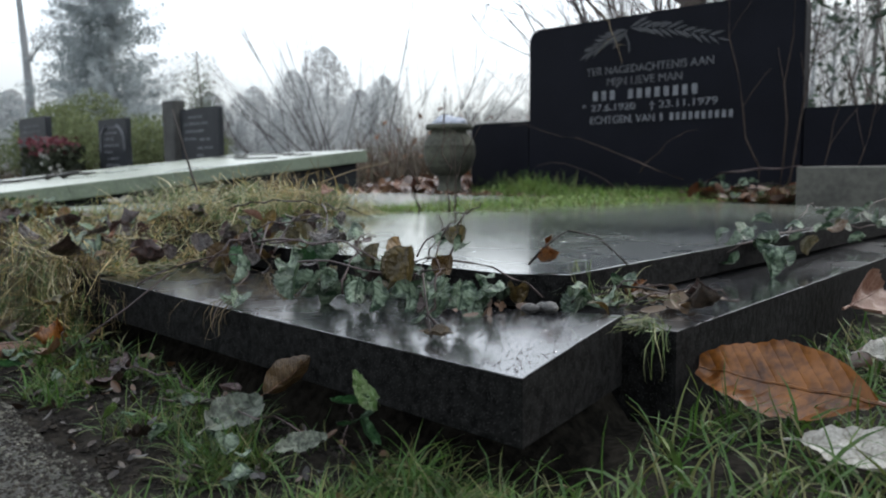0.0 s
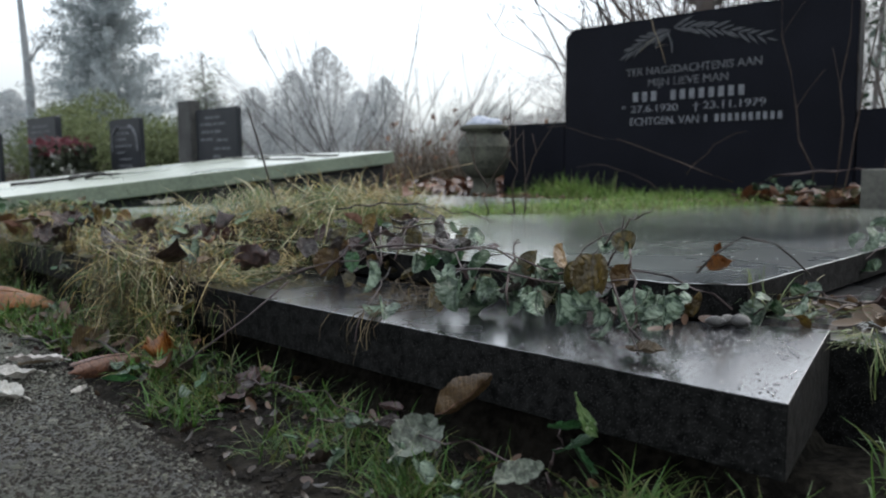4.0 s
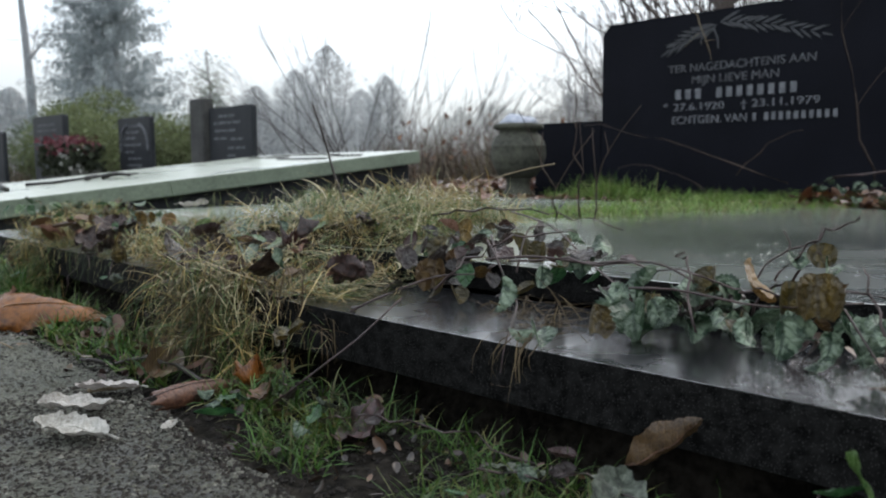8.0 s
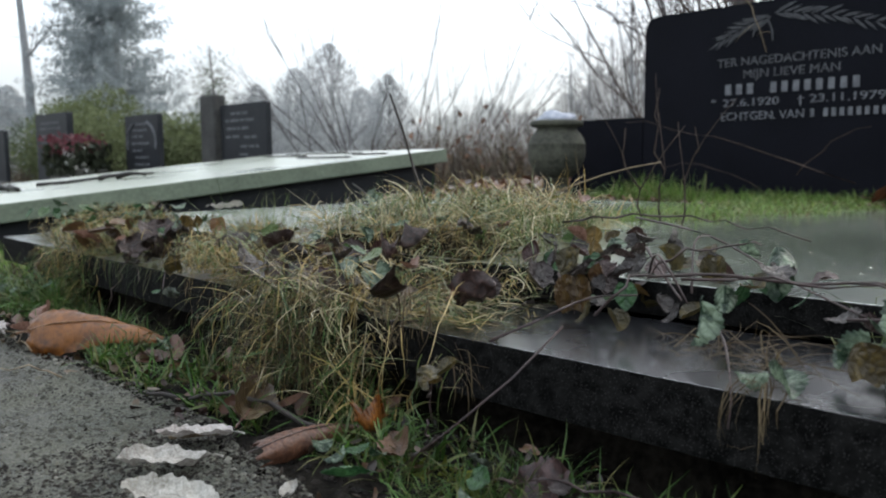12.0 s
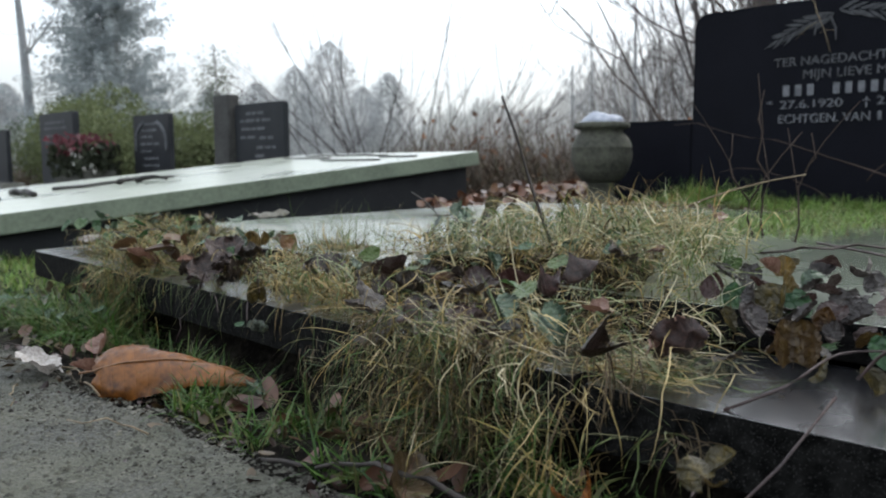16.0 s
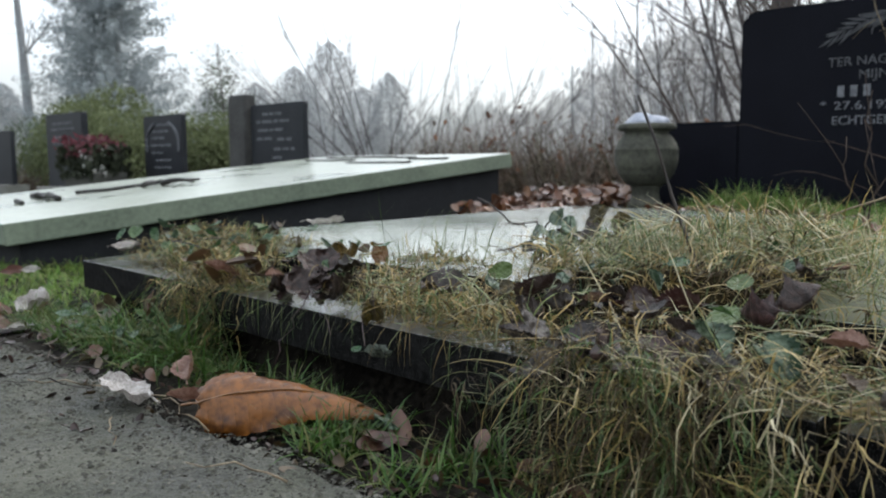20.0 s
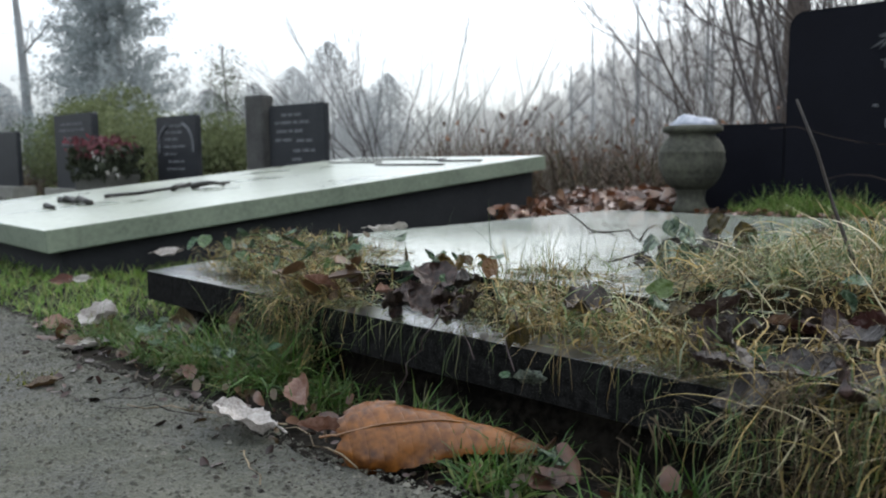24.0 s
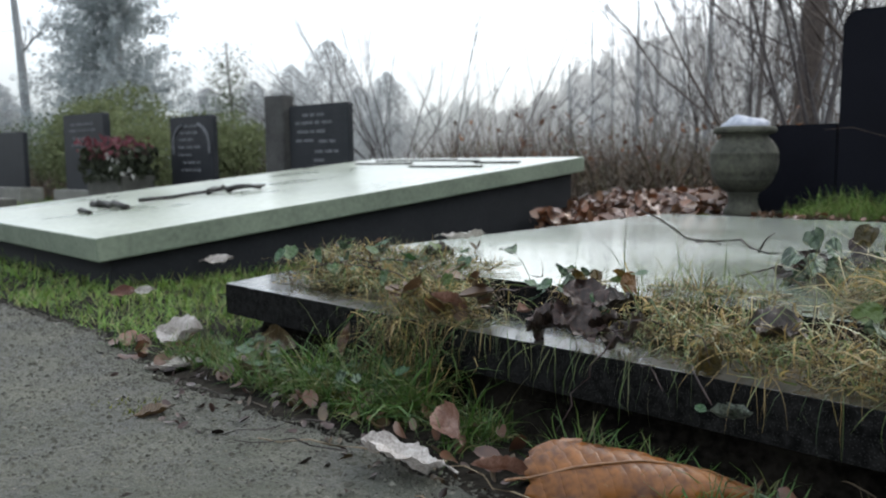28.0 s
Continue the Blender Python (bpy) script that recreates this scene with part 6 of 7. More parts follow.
stick(bent((-1.36, 0.60, 0.135), (-1.45, 0.62, 0.175), 0.004, 5, 0.003, 2), 0.0020, 0.0010, twig_mat, "dark end of a broken twig", "twig")
stick(bent((-1.35, 0.06, 0.088), (-1.60, 0.10, 0.125), 0.015, 8, 0.004, 6), 0.0014, 0.0008, twig_mat, "thin twig lying on the kerb")
stick([(-0.50, 0.02, 0.098), (-0.515, -0.02, 0.065), (-0.535, -0.06, 0.035), (-0.56, -0.09, 0.006)], 0.0009, 0.0007, stem_mat, "reddish stem hanging over the kerb")
stick(bent((-0.64, -0.075, 0.008), (-0.82, -0.10, 0.006), 0.012, 10, 0.006, 3), 0.0026, 0.0016, twig_mat, "crooked dark twig at the path's edge")
stick(bent((-0.74, -0.16, 0.006), (-0.70, -0.13, 0.012), 0.0, 4), 0.0022, 0.0018, straw_stem, "short pale twig on the path")
stick(bent((-0.80, -0.09, 0.008), (-0.86, -0.12, 0.008), 0.002, 5, 0.003, 8), 0.0020, 0.0014, twig_mat, "short dark twig on the path")
stick(bent((-1.25, -0.10, 0.006), (-1.42, -0.17, 0.006), 0.004, 8, 0.004, 9), 0.0010, 0.0006, straw_stem, "thin straw lying on the path")
for k, (x, y, dx, dy) in enumerate(((-1.33, -0.14, -0.10, -0.05), (-1.22, -0.17, 0.07, -0.03), (-1.40, -0.10, -0.05, -0.09), (-1.12, -0.13, -0.12, 0.02), (-1.62, -0.14, 0.08, 0.02), (-0.98, -0.15, -0.09, -0.03))):
    stick(bent((x, y, 0.007), (x + dx, y + dy, 0.007), 0.004, 7, 0.004, 60 + k), 0.0009, 0.0005, straw_stem if k % 2 else twig_mat, "thin dry stalk lying on the path")
stick(bent((-0.155, 0.20, 0.118), (-0.075, 0.24, 0.12), 0.03, 8, 0.002, 5), 0.0012, 0.0008, twig_mat, "thin arched dead stem on the slab's corner")
stick(bent((-0.09, 0.22, 0.10), (0.0, 0.30, 0.088), 0.006, 7, 0.004, 7), 0.0014, 0.0009, twig_mat, "dead stem lying on the side kerb")
stick(bent((0.12, 0.33, 0.02), (0.30, 0.28, 0.02), 0.004, 6, 0.004, 12), 0.004, 0.003, straw_stem, "pale dry stick in the grass")
for k, (x, y, h, lx, ly) in enumerate(((-0.826, 0.688, 0.17, -0.03, 0.01), (-0.844, 0.804, 0.24, -0.01, 0.0), (-0.794, 0.754, 0.17, 0.03, 0.0), (-0.60, 1.74, 0.62, -0.12, 0.02), (-0.56, 1.76, 0.75, 0.04, 0.0), (-0.53, 1.74, 0.70, 0.10, 0.05),
                                       (-0.44, 1.72, 0.34, 0.05, 0.0), (-0.36, 1.72, 0.30, 0.06, 0.02))):
    p = bent((x, y, 0.095), (x + lx, y + ly, 0.10 + h), 0.0, 8, 0.012, 20 + k)
    stick(p, 0.0034 if h > 0.5 else 0.0022, 0.0008, shoot_bark, "bare brown shoot growing before the headstone", "bare_shoot",
          [(p[3], p[3] + Vector((0.06 * math.cos(k * 2.1), 0.03, 0.10)), 0.0012), (p[5], p[5] + Vector((-0.07 * math.cos(k * 1.3), 0.02, 0.09)), 0.0010)])
stick(bent((-0.80, 1.70, 0.16), (-1.50, 1.78, 0.34), 0.03, 10, 0.012, 31), 0.0026, 0.0009, shoot_bark, "arching bare bramble before the headstone", "bramble")
stick(bent((-0.95, 1.72, 0.18), (-0.78, 1.74, 0.30), 0.02, 7, 0.008, 32), 0.0021, 0.0008, shoot_bark, "arching bare bramble before the headstone", "bramble")
stick(bent((-1.02, 1.72, 0.12), (-1.32, 1.70, 0.20), 0.03, 7, 0.01, 33), 0.0018, 0.0008, shoot_bark, "fallen bare twig before the headstone", "bramble")
stick(bent((-0.72, 1.66, 0.15), (-0.40, 1.62, 0.18), 0.03, 7, 0.01, 34), 0.004, 0.002, stem_mat, "arching brown stem in the ivy", "bramble")


# ---- water ----
water = bpy.data.materials.new("water_drop")
water.use_nodes = True
wp = water.node_tree.nodes["Principled BSDF"]
wp.inputs["Transmission Weight"].default_value, wp.inputs["Roughness"].default_value, wp.inputs["IOR"].default_value = 1.0, 0.03, 1.33


def drops(places, s0, s1, label, flat=0.45):
    vs, fs = [], []
    for x, y, z in places:
        b, s = len(vs), rng.uniform(s0, s1)
        for ring, h in ((1.0, 0.0), (0.75, 0.62)):
            vs += [(x + s * ring * math.cos(k * 1.0472), y + s * ring * math.sin(k * 1.0472), z + s * h * flat) for k in range(6)]
        vs.append((x, y, z + s * flat))
        for k in range(6):
            q = (k + 1) % 6
            fs += [(b + k, b + q, b + 6 + q, b + 6 + k), (b + 6 + k, b + 6 + q, b + 12)]
    return stuff("water_drops", vs, fs, water, label, "water", True)


n = 700
kx, ky = mix(n, -0.20, -0.006), mix(n, 0.006, 0.150)
kz = KERB_TOP + 0.0003 + 0.085 * ky * np.clip(1 + kx / 0.18, 0, 1)
drops([p for p in np.column_stack([kx, ky, kz]) if p[0] < -0.006 - 0.2 * p[1]], 0.0004, 0.0013, "rain drops standing on the polished kerb")
n = 80
drops(np.column_stack([mix(n, -0.5, -0.13), mix(n, 0.22, 0.6), np.full(n, SLAB_TOP + 0.0002)]), 0.0006, 0.002, "rain drops standing on the wet slab")
n = 420
r0 = heap_roots(n, -1.06, -0.60, 0.0, 0.58, 0.085)
drops(r0 + np.array((0, 0, 0.012)), 0.0004, 0.0009, "dew drops hanging in the grass", 1.2)

# ---- inscription and ornament on the headstone ----
def glyphs(text):
    cu = bpy.data.curves.new("letter", "FONT")
    cu.body, cu.extrude = text, 0.02
    tmp = bpy.data.objects.new("letter", cu)
    scene.collection.objects.link(tmp)
    bpy.context.view_layer.update()
    me = bpy.data.meshes.new_from_object(tmp)
    bpy.data.objects.remove(tmp)
    xs = [v.co.x for v in me.vertices]
    return me, min(xs), max(xs)


def written(text, x0, x1, zmid, height, material=letter_mat):
    """Raised letters on the headstone's face between x0 and x1, one piece each."""
    _, lo, hi = glyphs(text)
    sx, sz = (x1 - x0) / (hi - lo), height / 0.70
    for k, ch in enumerate(text):
        if ch == " ":
            continue
        end = glyphs(text[: k + 1])[2]
        me, a, b = glyphs(ch)
        for v in me.vertices:
            v.co = Vector((x0 + (v.co.x - b + end - lo) * sx, HS_Y - 0.0005 - (v.co.z + 0.02) * 0.05, zmid + (v.co.y - 0.35) * sz)) - headstone.location
        me.materials.append(material)
        new("letter", me).parent = tablet


def bars(x0, x1, zmid, height, count):
    """A name, as plain pale bars of its size."""
    step = (x1 - x0) / count
    for k in range(count):
        hs_part("lettering_bar", box_bm(x0 + k * step, x0 + (k + 0.52) * step, HS_Y - 0.003, HS_Y - 0.0005, zmid - height / 2, zmid + height / 2, 0), letter_mat, under=tablet)


written("TER NAGEDACHTENIS AAN", -1.245, -0.800, 0.507, 0.024, worn_letter)
written("MIJN LIEVE MAN", -1.165, -0.900, 0.470, 0.024, worn_letter)
bars(-1.218, -1.120, 0.427, 0.030, 3)
bars(-1.085, -0.835, 0.427, 0.030, 8)
written("*", -1.262, -1.245, 0.393, 0.016)
written("27.6.1920", -1.225, -1.060, 0.389, 0.022)
written("\u2020 23.11.1979", -1.010, -0.785, 0.389, 0.022)
written("ECHTGEN. VAN", -1.228, -0.990, 0.349, 0.024)
bars(-0.972, -0.955, 0.349, 0.022, 1)
bars(-0.938, -0.728, 0.349, 0.022, 10)


def frond(curve, count, name="leaf_spray"):
    """A carved spray of narrow leaves along a bowed stem on the headstone's face; curve: its start, middle and end as (x, z)."""
    bm = bmesh.new()
    p0, p1, p2 = (Vector((x, HS_Y - 0.0022, z)) for x, z in curve)

    def leaflet(o, ang, length):
        u, w = Vector((math.cos(ang), 0, math.sin(ang))), Vector((-math.sin(ang), 0, math.cos(ang)))
        ring = [o, o + u * length * 0.3 + w * length * 0.07, o + u * length * 0.65 + w * length * 0.075, o + u * length, o + u * length * 0.65 - w * length * 0.04, o + u * length * 0.3 - w * length * 0.06]
        front = [bm.verts.new(p) for p in ring]
        back = [bm.verts.new(p + Vector((0, 0.0018, 0))) for p in ring]
        bm.faces.new(front)
        for k in range(6):
            bm.faces.new((front[k], back[k], back[(k + 1) % 6], front[(k + 1) % 6]))
    for k in range(count):
        s = k / (count - 1)
        o = p0 * (1 - s) ** 2 + p1 * 2 * s * (1 - s) + p2 * s * s
        d = (p1 - p0) * (1 - s) + (p2 - p1) * s
        out = math.atan2(d.z, d.x)
        for sgn in ((1,) if k == count - 1 else (-1, 1)):
            leaflet(o, out + sgn * (0.40 + 0.09 * math.sin(k * 5.1 + sgn) if k < count - 1 else 0.0), 0.060 - 0.016 * s + 0.008 * math.sin(k * 3.7 + 2 * sgn))
    hs_part(name, bm, ornament_mat, "engraved grey leaf spray", under=tablet)


frond([(-1.090, 0.626), (-1.170, 0.610), (-1.235, 0.572)], 9)
frond([(-1.080, 0.634), (-0.950, 0.622), (-0.790, 0.568)], 12)
for dx, dz in ((-0.040, -0.045), (0.016, -0.062)):
    p0, p1 = Vector((-1.100, HS_Y - 0.002, 0.618)), Vector((-1.100 + dx, HS_Y - 0.002, 0.618 + dz))
    hs_part("ribbon", tube_bm([p0, p0.lerp(p1, 0.5) + Vector((dx * 0.4, 0, 0)), p1], 0.0035, 0.002, 5), ornament_mat, under=tablet)
stick(bent((-1.150, 1.80, 0.700), (-1.085, 1.83, 0.520), 0.010, 7, 0.006, 41), 0.0022, 0.0009, straw_stem, "pale twig hanging before the headstone", "dead_stalk",
      [((-1.120, 1.82, 0.600), (-1.175, 1.83, 0.560), 0.0010), ((-1.110, 1.82, 0.570), (-1.075, 1.83, 0.575), 0.0009)])


# ---- ornament and lettering on the sloping tomb ----
def tomb_part(name, bm, material, label):
    bm.transform(Matrix.Translation((-2.372, 0.126, 0.112)) @ Matrix.Rotation(radians(-4.2), 4, "Z") @ Matrix.Rotation(TOMB_A, 4, "X"))
    bmesh.ops.translate(bm, verts=bm.verts[:], vec=-tomb.location)
    part(name, bm, material, tomb_slab, label, True)


tomb_part("ornament_stem", tube_bm(bent((-0.62, 0.36, 0.008), (-0.53, 0.72, 0.008), 0.002, 9, 0.004, 3), 0.006, 0.004, 6), lead_mat, "tarnished bronze rose stem")
tomb_part("ornament_leaf", tube_bm(bent((-0.57, 0.55, 0.008), (-0.66, 0.66, 0.006), 0.006, 5, 0.004, 4), 0.010, 0.004, 6), lead_mat, "tarnished bronze leaf")
tomb_part("ornament_leaf", tube_bm(bent((-0.55, 0.60, 0.008), (-0.47, 0.67, 0.006), 0.006, 5, 0.004, 5), 0.010, 0.004, 6), lead_mat, "tarnished bronze leaf")
tomb_part("ornament_bloom", tube_bm(bent((-0.72, 0.27, 0.006), (-0.48, 0.27, 0.006), 0.004, 7, 0.010, 6), 0.012, 0.008, 6), lead_mat, "tarnished bronze bloom")
tomb_part("ornament_bloom", tube_bm(bent((-0.60, 0.19, 0.005), (-0.50, 0.18, 0.005), 0.002, 4, 0.006, 7), 0.008, 0.005, 6), lead_mat, "fragment of tarnished bronze")
for x0, x1, y in ((-0.95, -0.62, 1.41), (-0.96, -0.50, 1.53), (-0.46, -0.36, 1.50), (-0.32, -0.12, 1.44), (-0.52, -0.17, 1.31)):
    tomb_part("inscription", box_bm(x0, x1, y - 0.010, y + 0.010, 0.0005, 0.005, 0), lead_mat, "worn dark lettering")


# ---- lettering of the small headstones, plain bars ----
def stone_bars(ob, x0, x1, y, rows, arch=False):
    for z, a, b in rows:
        # words of uneven length along the line
        w, at = x1 - x0, a
        q = random.Random(int(z * 1000) + int(x0 * 100))
        while at < b - 0.03:
            to = min(b, at + q.uniform(0.06, 0.20))
            bm = box_bm(x0 + at * w, x0 + to * w, y - 0.003, y - 0.0005, z - 0.0065, z + 0.0065, 0)
            bmesh.ops.translate(bm, verts=bm.verts[:], vec=-ob.location)
            part("inscription", bm, worn_letters, bpy.data.objects[ob["face"]], "worn grey lettering")
            at = to + 0.035
    if arch:
        cx, r = (x0 + x1) / 2, (x1 - x0) * 0.42
        for sgn in (-1, 1):
            pts = [(cx + sgn * r * math.sin(q), y - 0.002, 0.36 + 0.115 * math.cos(q)) for q in np.linspace(0.45, 1.5, 7)] + [(cx + sgn * r, y - 0.002, 0.31)]
            bm = tube_bm(pts, 0.011, 0.007, 5)
            bmesh.ops.translate(bm, verts=bm.verts[:], vec=-ob.location)
            part("border", bm, worn_letters, bpy.data.objects[ob["face"]], "pale arched border")


worn_letters = mat("worn_letters", (0.0522, 0.0551, 0.0609), (0.1102, 0.116, 0.1247), 30, 0.8, 0.0)
stone_bars(stone_c, -3.850, -3.435, 1.75, ((0.475, 0.25, 0.6), (0.44, 0.12, 0.8), (0.40, 0.15, 0.62), (0.36, 0.12, 0.42), (0.355, 0.52, 0.85), (0.31, 0.45, 0.85), (0.27, 0.42, 0.6)))
stone_bars(stone_b, -4.800, -4.385, 1.68, ((0.455, 0.35, 0.65), (0.42, 0.25, 0.72), (0.385, 0.22, 0.6), (0.345, 0.2, 0.75), (0.305, 0.2, 0.5), (0.265, 0.3, 0.75), (0.225, 0.25, 0.7)), True)
stone_bars(stone_a, -5.705, -5.190, 1.50, ((0.49, 0.2, 0.75), (0.455, 0.15, 0.8), (0.41, 0.25, 0.6), (0.37, 0.2, 0.7)))

# ---- planter with red flowers ----
planter = empty("flower_planter", -4.90, 1.44, 0)
tagged(planter, "stone trough with red flowers among headstones", "planter")
part("trough", box_bm(-0.20, 0.20, -0.09, 0.09, -0.02, 0.20, 0.012), pale_dark, planter, "weathered dark stone trough")


def petal_cloud(n, x0, x1, y0, y1, z0, z1, size, seed):
    r = np.random.default_rng(seed)
    vs, fs = [], []
    for _ in range(n):
        m = pose(r.uniform(x0, x1), r.uniform(y0, y1), r.uniform(z0, z1), r.uniform(0, 360), r.uniform(0, 360), r.uniform(0, 360)) @ Matrix.Scale(size * r.uniform(0.6, 1.3), 4)
        b = len(vs)
        vs += [tuple(m @ Vector(q)) for q in ((-0.5, 0, 0), (0, -0.3, 0.1), (0.5, 0, 0), (0, 0.3, 0.1))]
        fs.append((b, b + 1, b + 2, b + 3))
    me = bpy.data.meshes.new("petals")
    me.from_pydata(vs, [], fs)
    return me


for nm, me, mt, lb in (("foliage", petal_cloud(900, -0.21, 0.21, -0.12, 0.12, 0.17, 0.34, 0.05, 1), ramp_mat("pot_foliage", [(0.0116, 0.0174, 0.0087), (0.029, 0.0348, 0.0174), (0.0174, 0.0232, 0.0116)], 0.7, 0.2), "dark green foliage"),
                       ("blossoms", petal_cloud(330, -0.24, 0.18, -0.13, 0.10, 0.29, 0.40, 0.035, 2), ramp_mat("red_blossom", [(0.0754, 0.0174, 0.0232), (0.116, 0.029, 0.0377), (0.0464, 0.0145, 0.0174)], 0.6, 0.3), "deep red blossoms"),
                       ("pale_blossoms", petal_cloud(26, 0.06, 0.24, -0.14, -0.02, 0.16, 0.32, 0.04, 3), ramp_mat("white_blossom", [(0.348, 0.348, 0.3248), (0.435, 0.435, 0.406)], 0.6, 0.3), "small white blossoms")):
    me.materials.append(mt)
    o = new(nm, me)
    o.parent = planter
    o["label"] = lb

# low grave borders behind the tomb
for x0, x1, y0, y1, z1, lb in ((-5.75, -4.85, 0.75, 0.90, 0.10, "low pale kerb of a far grave"), (-6.9, -5.95, 0.95, 1.10, 0.12, "low mossy kerb of a far grave"), (-4.75, -4.3, 1.45, 1.60, 0.14, "low stone step before a headstone")):
    tagged(mesh_object("low_kerb", box_bm(x0, x1, y0, y1, -0.03, z1, 0.01), pale_dark), lb, "grave kerb", "far grave kerbs")


# ---- shrubs and trees ----
def fast_tubes(lines, seg=4):
    """Raw vertices and faces of tapered tubes: lines of (points, thick end, thin end)."""
    vs, fs = [], []
    for pts, r0, r1 in lines:
        n = len(pts)
        b = len(vs)
        d = (pts[-1] - pts[0]).normalized()
        u = d.orthogonal().normalized()
        v = d.cross(u)
        for k, p in enumerate(pts):
            r = r0 + (r1 - r0) * k / (n - 1)
            for j in range(seg):
                a = 6.2832 * j / seg
                vs.append(tuple(p + u * (r * math.cos(a)) + v * (r * math.sin(a))))
        for k in range(n - 1):
            for j in range(seg):
                fs.append((b + k * seg + j, b + k * seg + (j + 1) % seg, b + (k + 1) * seg + (j + 1) % seg, b + (k + 1) * seg + j))
    return vs, fs


def grow(base, way, length, thick, depth, r, out, spread=0.6, up=0.15, kids=5, wob=0.12):
    pts = [base.copy()]
    d = way.normalized()
    n = 6 if depth > 0 else 4
    for _ in range(n):
        d = (d + Vector((r.gauss(0, wob), r.gauss(0, wob), r.gauss(0, wob) + up * 0.3))).normalized()
        pts.append(pts[-1] + d * (length / n))
    out.append((pts, thick, thick * 0.22))
    if depth:
        for k in range(kids):
            s = r.uniform(0.25, 1.0)
            i = min(n - 1, int(s * n))
            side = Vector((r.gauss(0, 1), r.gauss(0, 1), r.gauss(0.2, 0.6))).normalized()
            grow(pts[i].lerp(pts[i + 1], s * n - i), d * (1 - spread) + side * spread, length * r.uniform(0.3, 0.6), thick * (1 - 0.6 * s) * 0.6, depth - 1, r, out, spread, up, kids, wob)


def leaf_cloud(n, shape, size, seed):
    """Small leaves through a crown; shape(r) gives a place in it."""
    r = np.random.default_rng(seed)
    vs, fs = [], []
    for _ in range(n):
        m = Matrix.Translation(shape(r)) @ pose(0, 0, 0, r.uniform(0, 360), r.uniform(-60, 60), r.uniform(0, 360)) @ Matrix.Scale(size * r.uniform(0.6, 1.4), 4)
        b = len(vs)
        vs += [tuple(m @ Vector(q)) for q in ((-0.5, 0, 0), (0, -0.24, 0.08), (0.5, 0, 0), (0, 0.24, 0.08))]
        fs.append((b, b + 1, b + 2, b + 3))
    return vs, fs


def raw_part(name, vs, fs, material, parent, label=""):
    me = bpy.data.meshes.new(name)
    me.from_pydata(vs, [], fs)
    me.materials.append(material)
    o = new(name, me)
    o.parent = parent
    if label:
        o["label"] = label
    return o


def shrub(x, y, height, stems, lean, material, label, seed, thick=0.012, depth=2, kids=5, tilt=(0, 0), name="bare_shrub", z=0.0, wob=0.12):
    ob = empty(name, x, y, z)
    tagged(ob, label, "shrub" if name == "bare_shrub" else "tree", "bare shrubs behind the graves" if name == "bare_shrub" else "")
    r = random.Random(seed)
    for k in range(stems):
        out = []
        a = 6.2832 * k / stems + r.uniform(-0.4, 0.4)
        way = Vector((math.cos(a) * lean * r.uniform(0.4, 1.2) + tilt[0], math.sin(a) * lean * r.uniform(0.4, 1.2) + tilt[1], 1))
        grow(Vector((0.05 * math.cos(a), 0.05 * math.sin(a), -0.03)), way, height * r.uniform(0.65, 1.1), thick * r.uniform(0.7, 1.2), depth, r, out, 0.42, 0.12, kids, wob)
        vs, fs = fast_tubes(out)
        raw_part("stem", vs, fs, material, ob)
    return ob


def far(deg, dist):
    return -0.28 - dist * math.sin(radians(deg)), -0.44 + dist * math.cos(radians(deg))


shrub_bark = mat("grey_shrub_bark", (0.055, 0.050, 0.048), (0.12, 0.11, 0.106), 20, 0.9, 0.3)
near_bark = mat("brown_bark", (0.0377, 0.029, 0.0244), (0.0812, 0.0638, 0.0534), 14, 0.9, 0.6)
# far trees: the mist's haze is put into these pale colours
misty_twig = ramp_mat("hazed_twigs", [(0.37, 0.388, 0.39), (0.46, 0.478, 0.48), (0.42, 0.436, 0.438)], 0.95, 0.5, 0.1)
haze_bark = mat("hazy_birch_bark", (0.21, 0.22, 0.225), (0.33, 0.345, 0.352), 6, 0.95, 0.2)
misty_bark = mat("hazed_bark", (0.16, 0.168, 0.172), (0.25, 0.262, 0.268), 6, 0.95, 0.2)
for k, (deg, dist, h, n) in enumerate(((58.0, 8.5, 0.8, 6), (44.0, 9.5, 0.8, 7), (38.5, 7.8, 0.75, 6), (35.5, 6.8, 0.7, 6), (32.5, 6.5, 0.75, 5), (29.5, 7.0, 1.0, 5), (26.0, 7.5, 1.3, 5))):
    x, y = far(deg, dist)
    shrub(x, y, h, n, 0.5 if deg > 37 else 0.25, shrub_bark, "leafless grey-brown shrub with fanning stems", 100 + k, 0.007, 2, 5)


def fan_shrub(x, y, tips, label, seed, thick=0.0066, kids=5, wob=0.05):
    """A leafless shrub whose straight stems fan out from one foot; tips: how far each leans to the side and rises."""
    ob = empty("bare_shrub", x, y, 0.0)
    tagged(ob, label, "shrub", "bare shrubs behind the graves")
    r = random.Random(seed)
    for lean, rise in tips:
        out = []
        way = Vector((0.75 * lean + r.gauss(0, 0.12), 0.66 * lean + r.gauss(0, 0.12), rise))
        grow(Vector((r.gauss(0, 0.06), r.gauss(0, 0.06), -0.03)), way, way.length * 1.08, thick, 2, r, out, 0.34 if wob < 0.08 else 0.5, 0.05, kids, wob)
        vs, fs = fast_tubes(out)
        raw_part("stem", vs, fs, fan_bark, ob)
    return ob


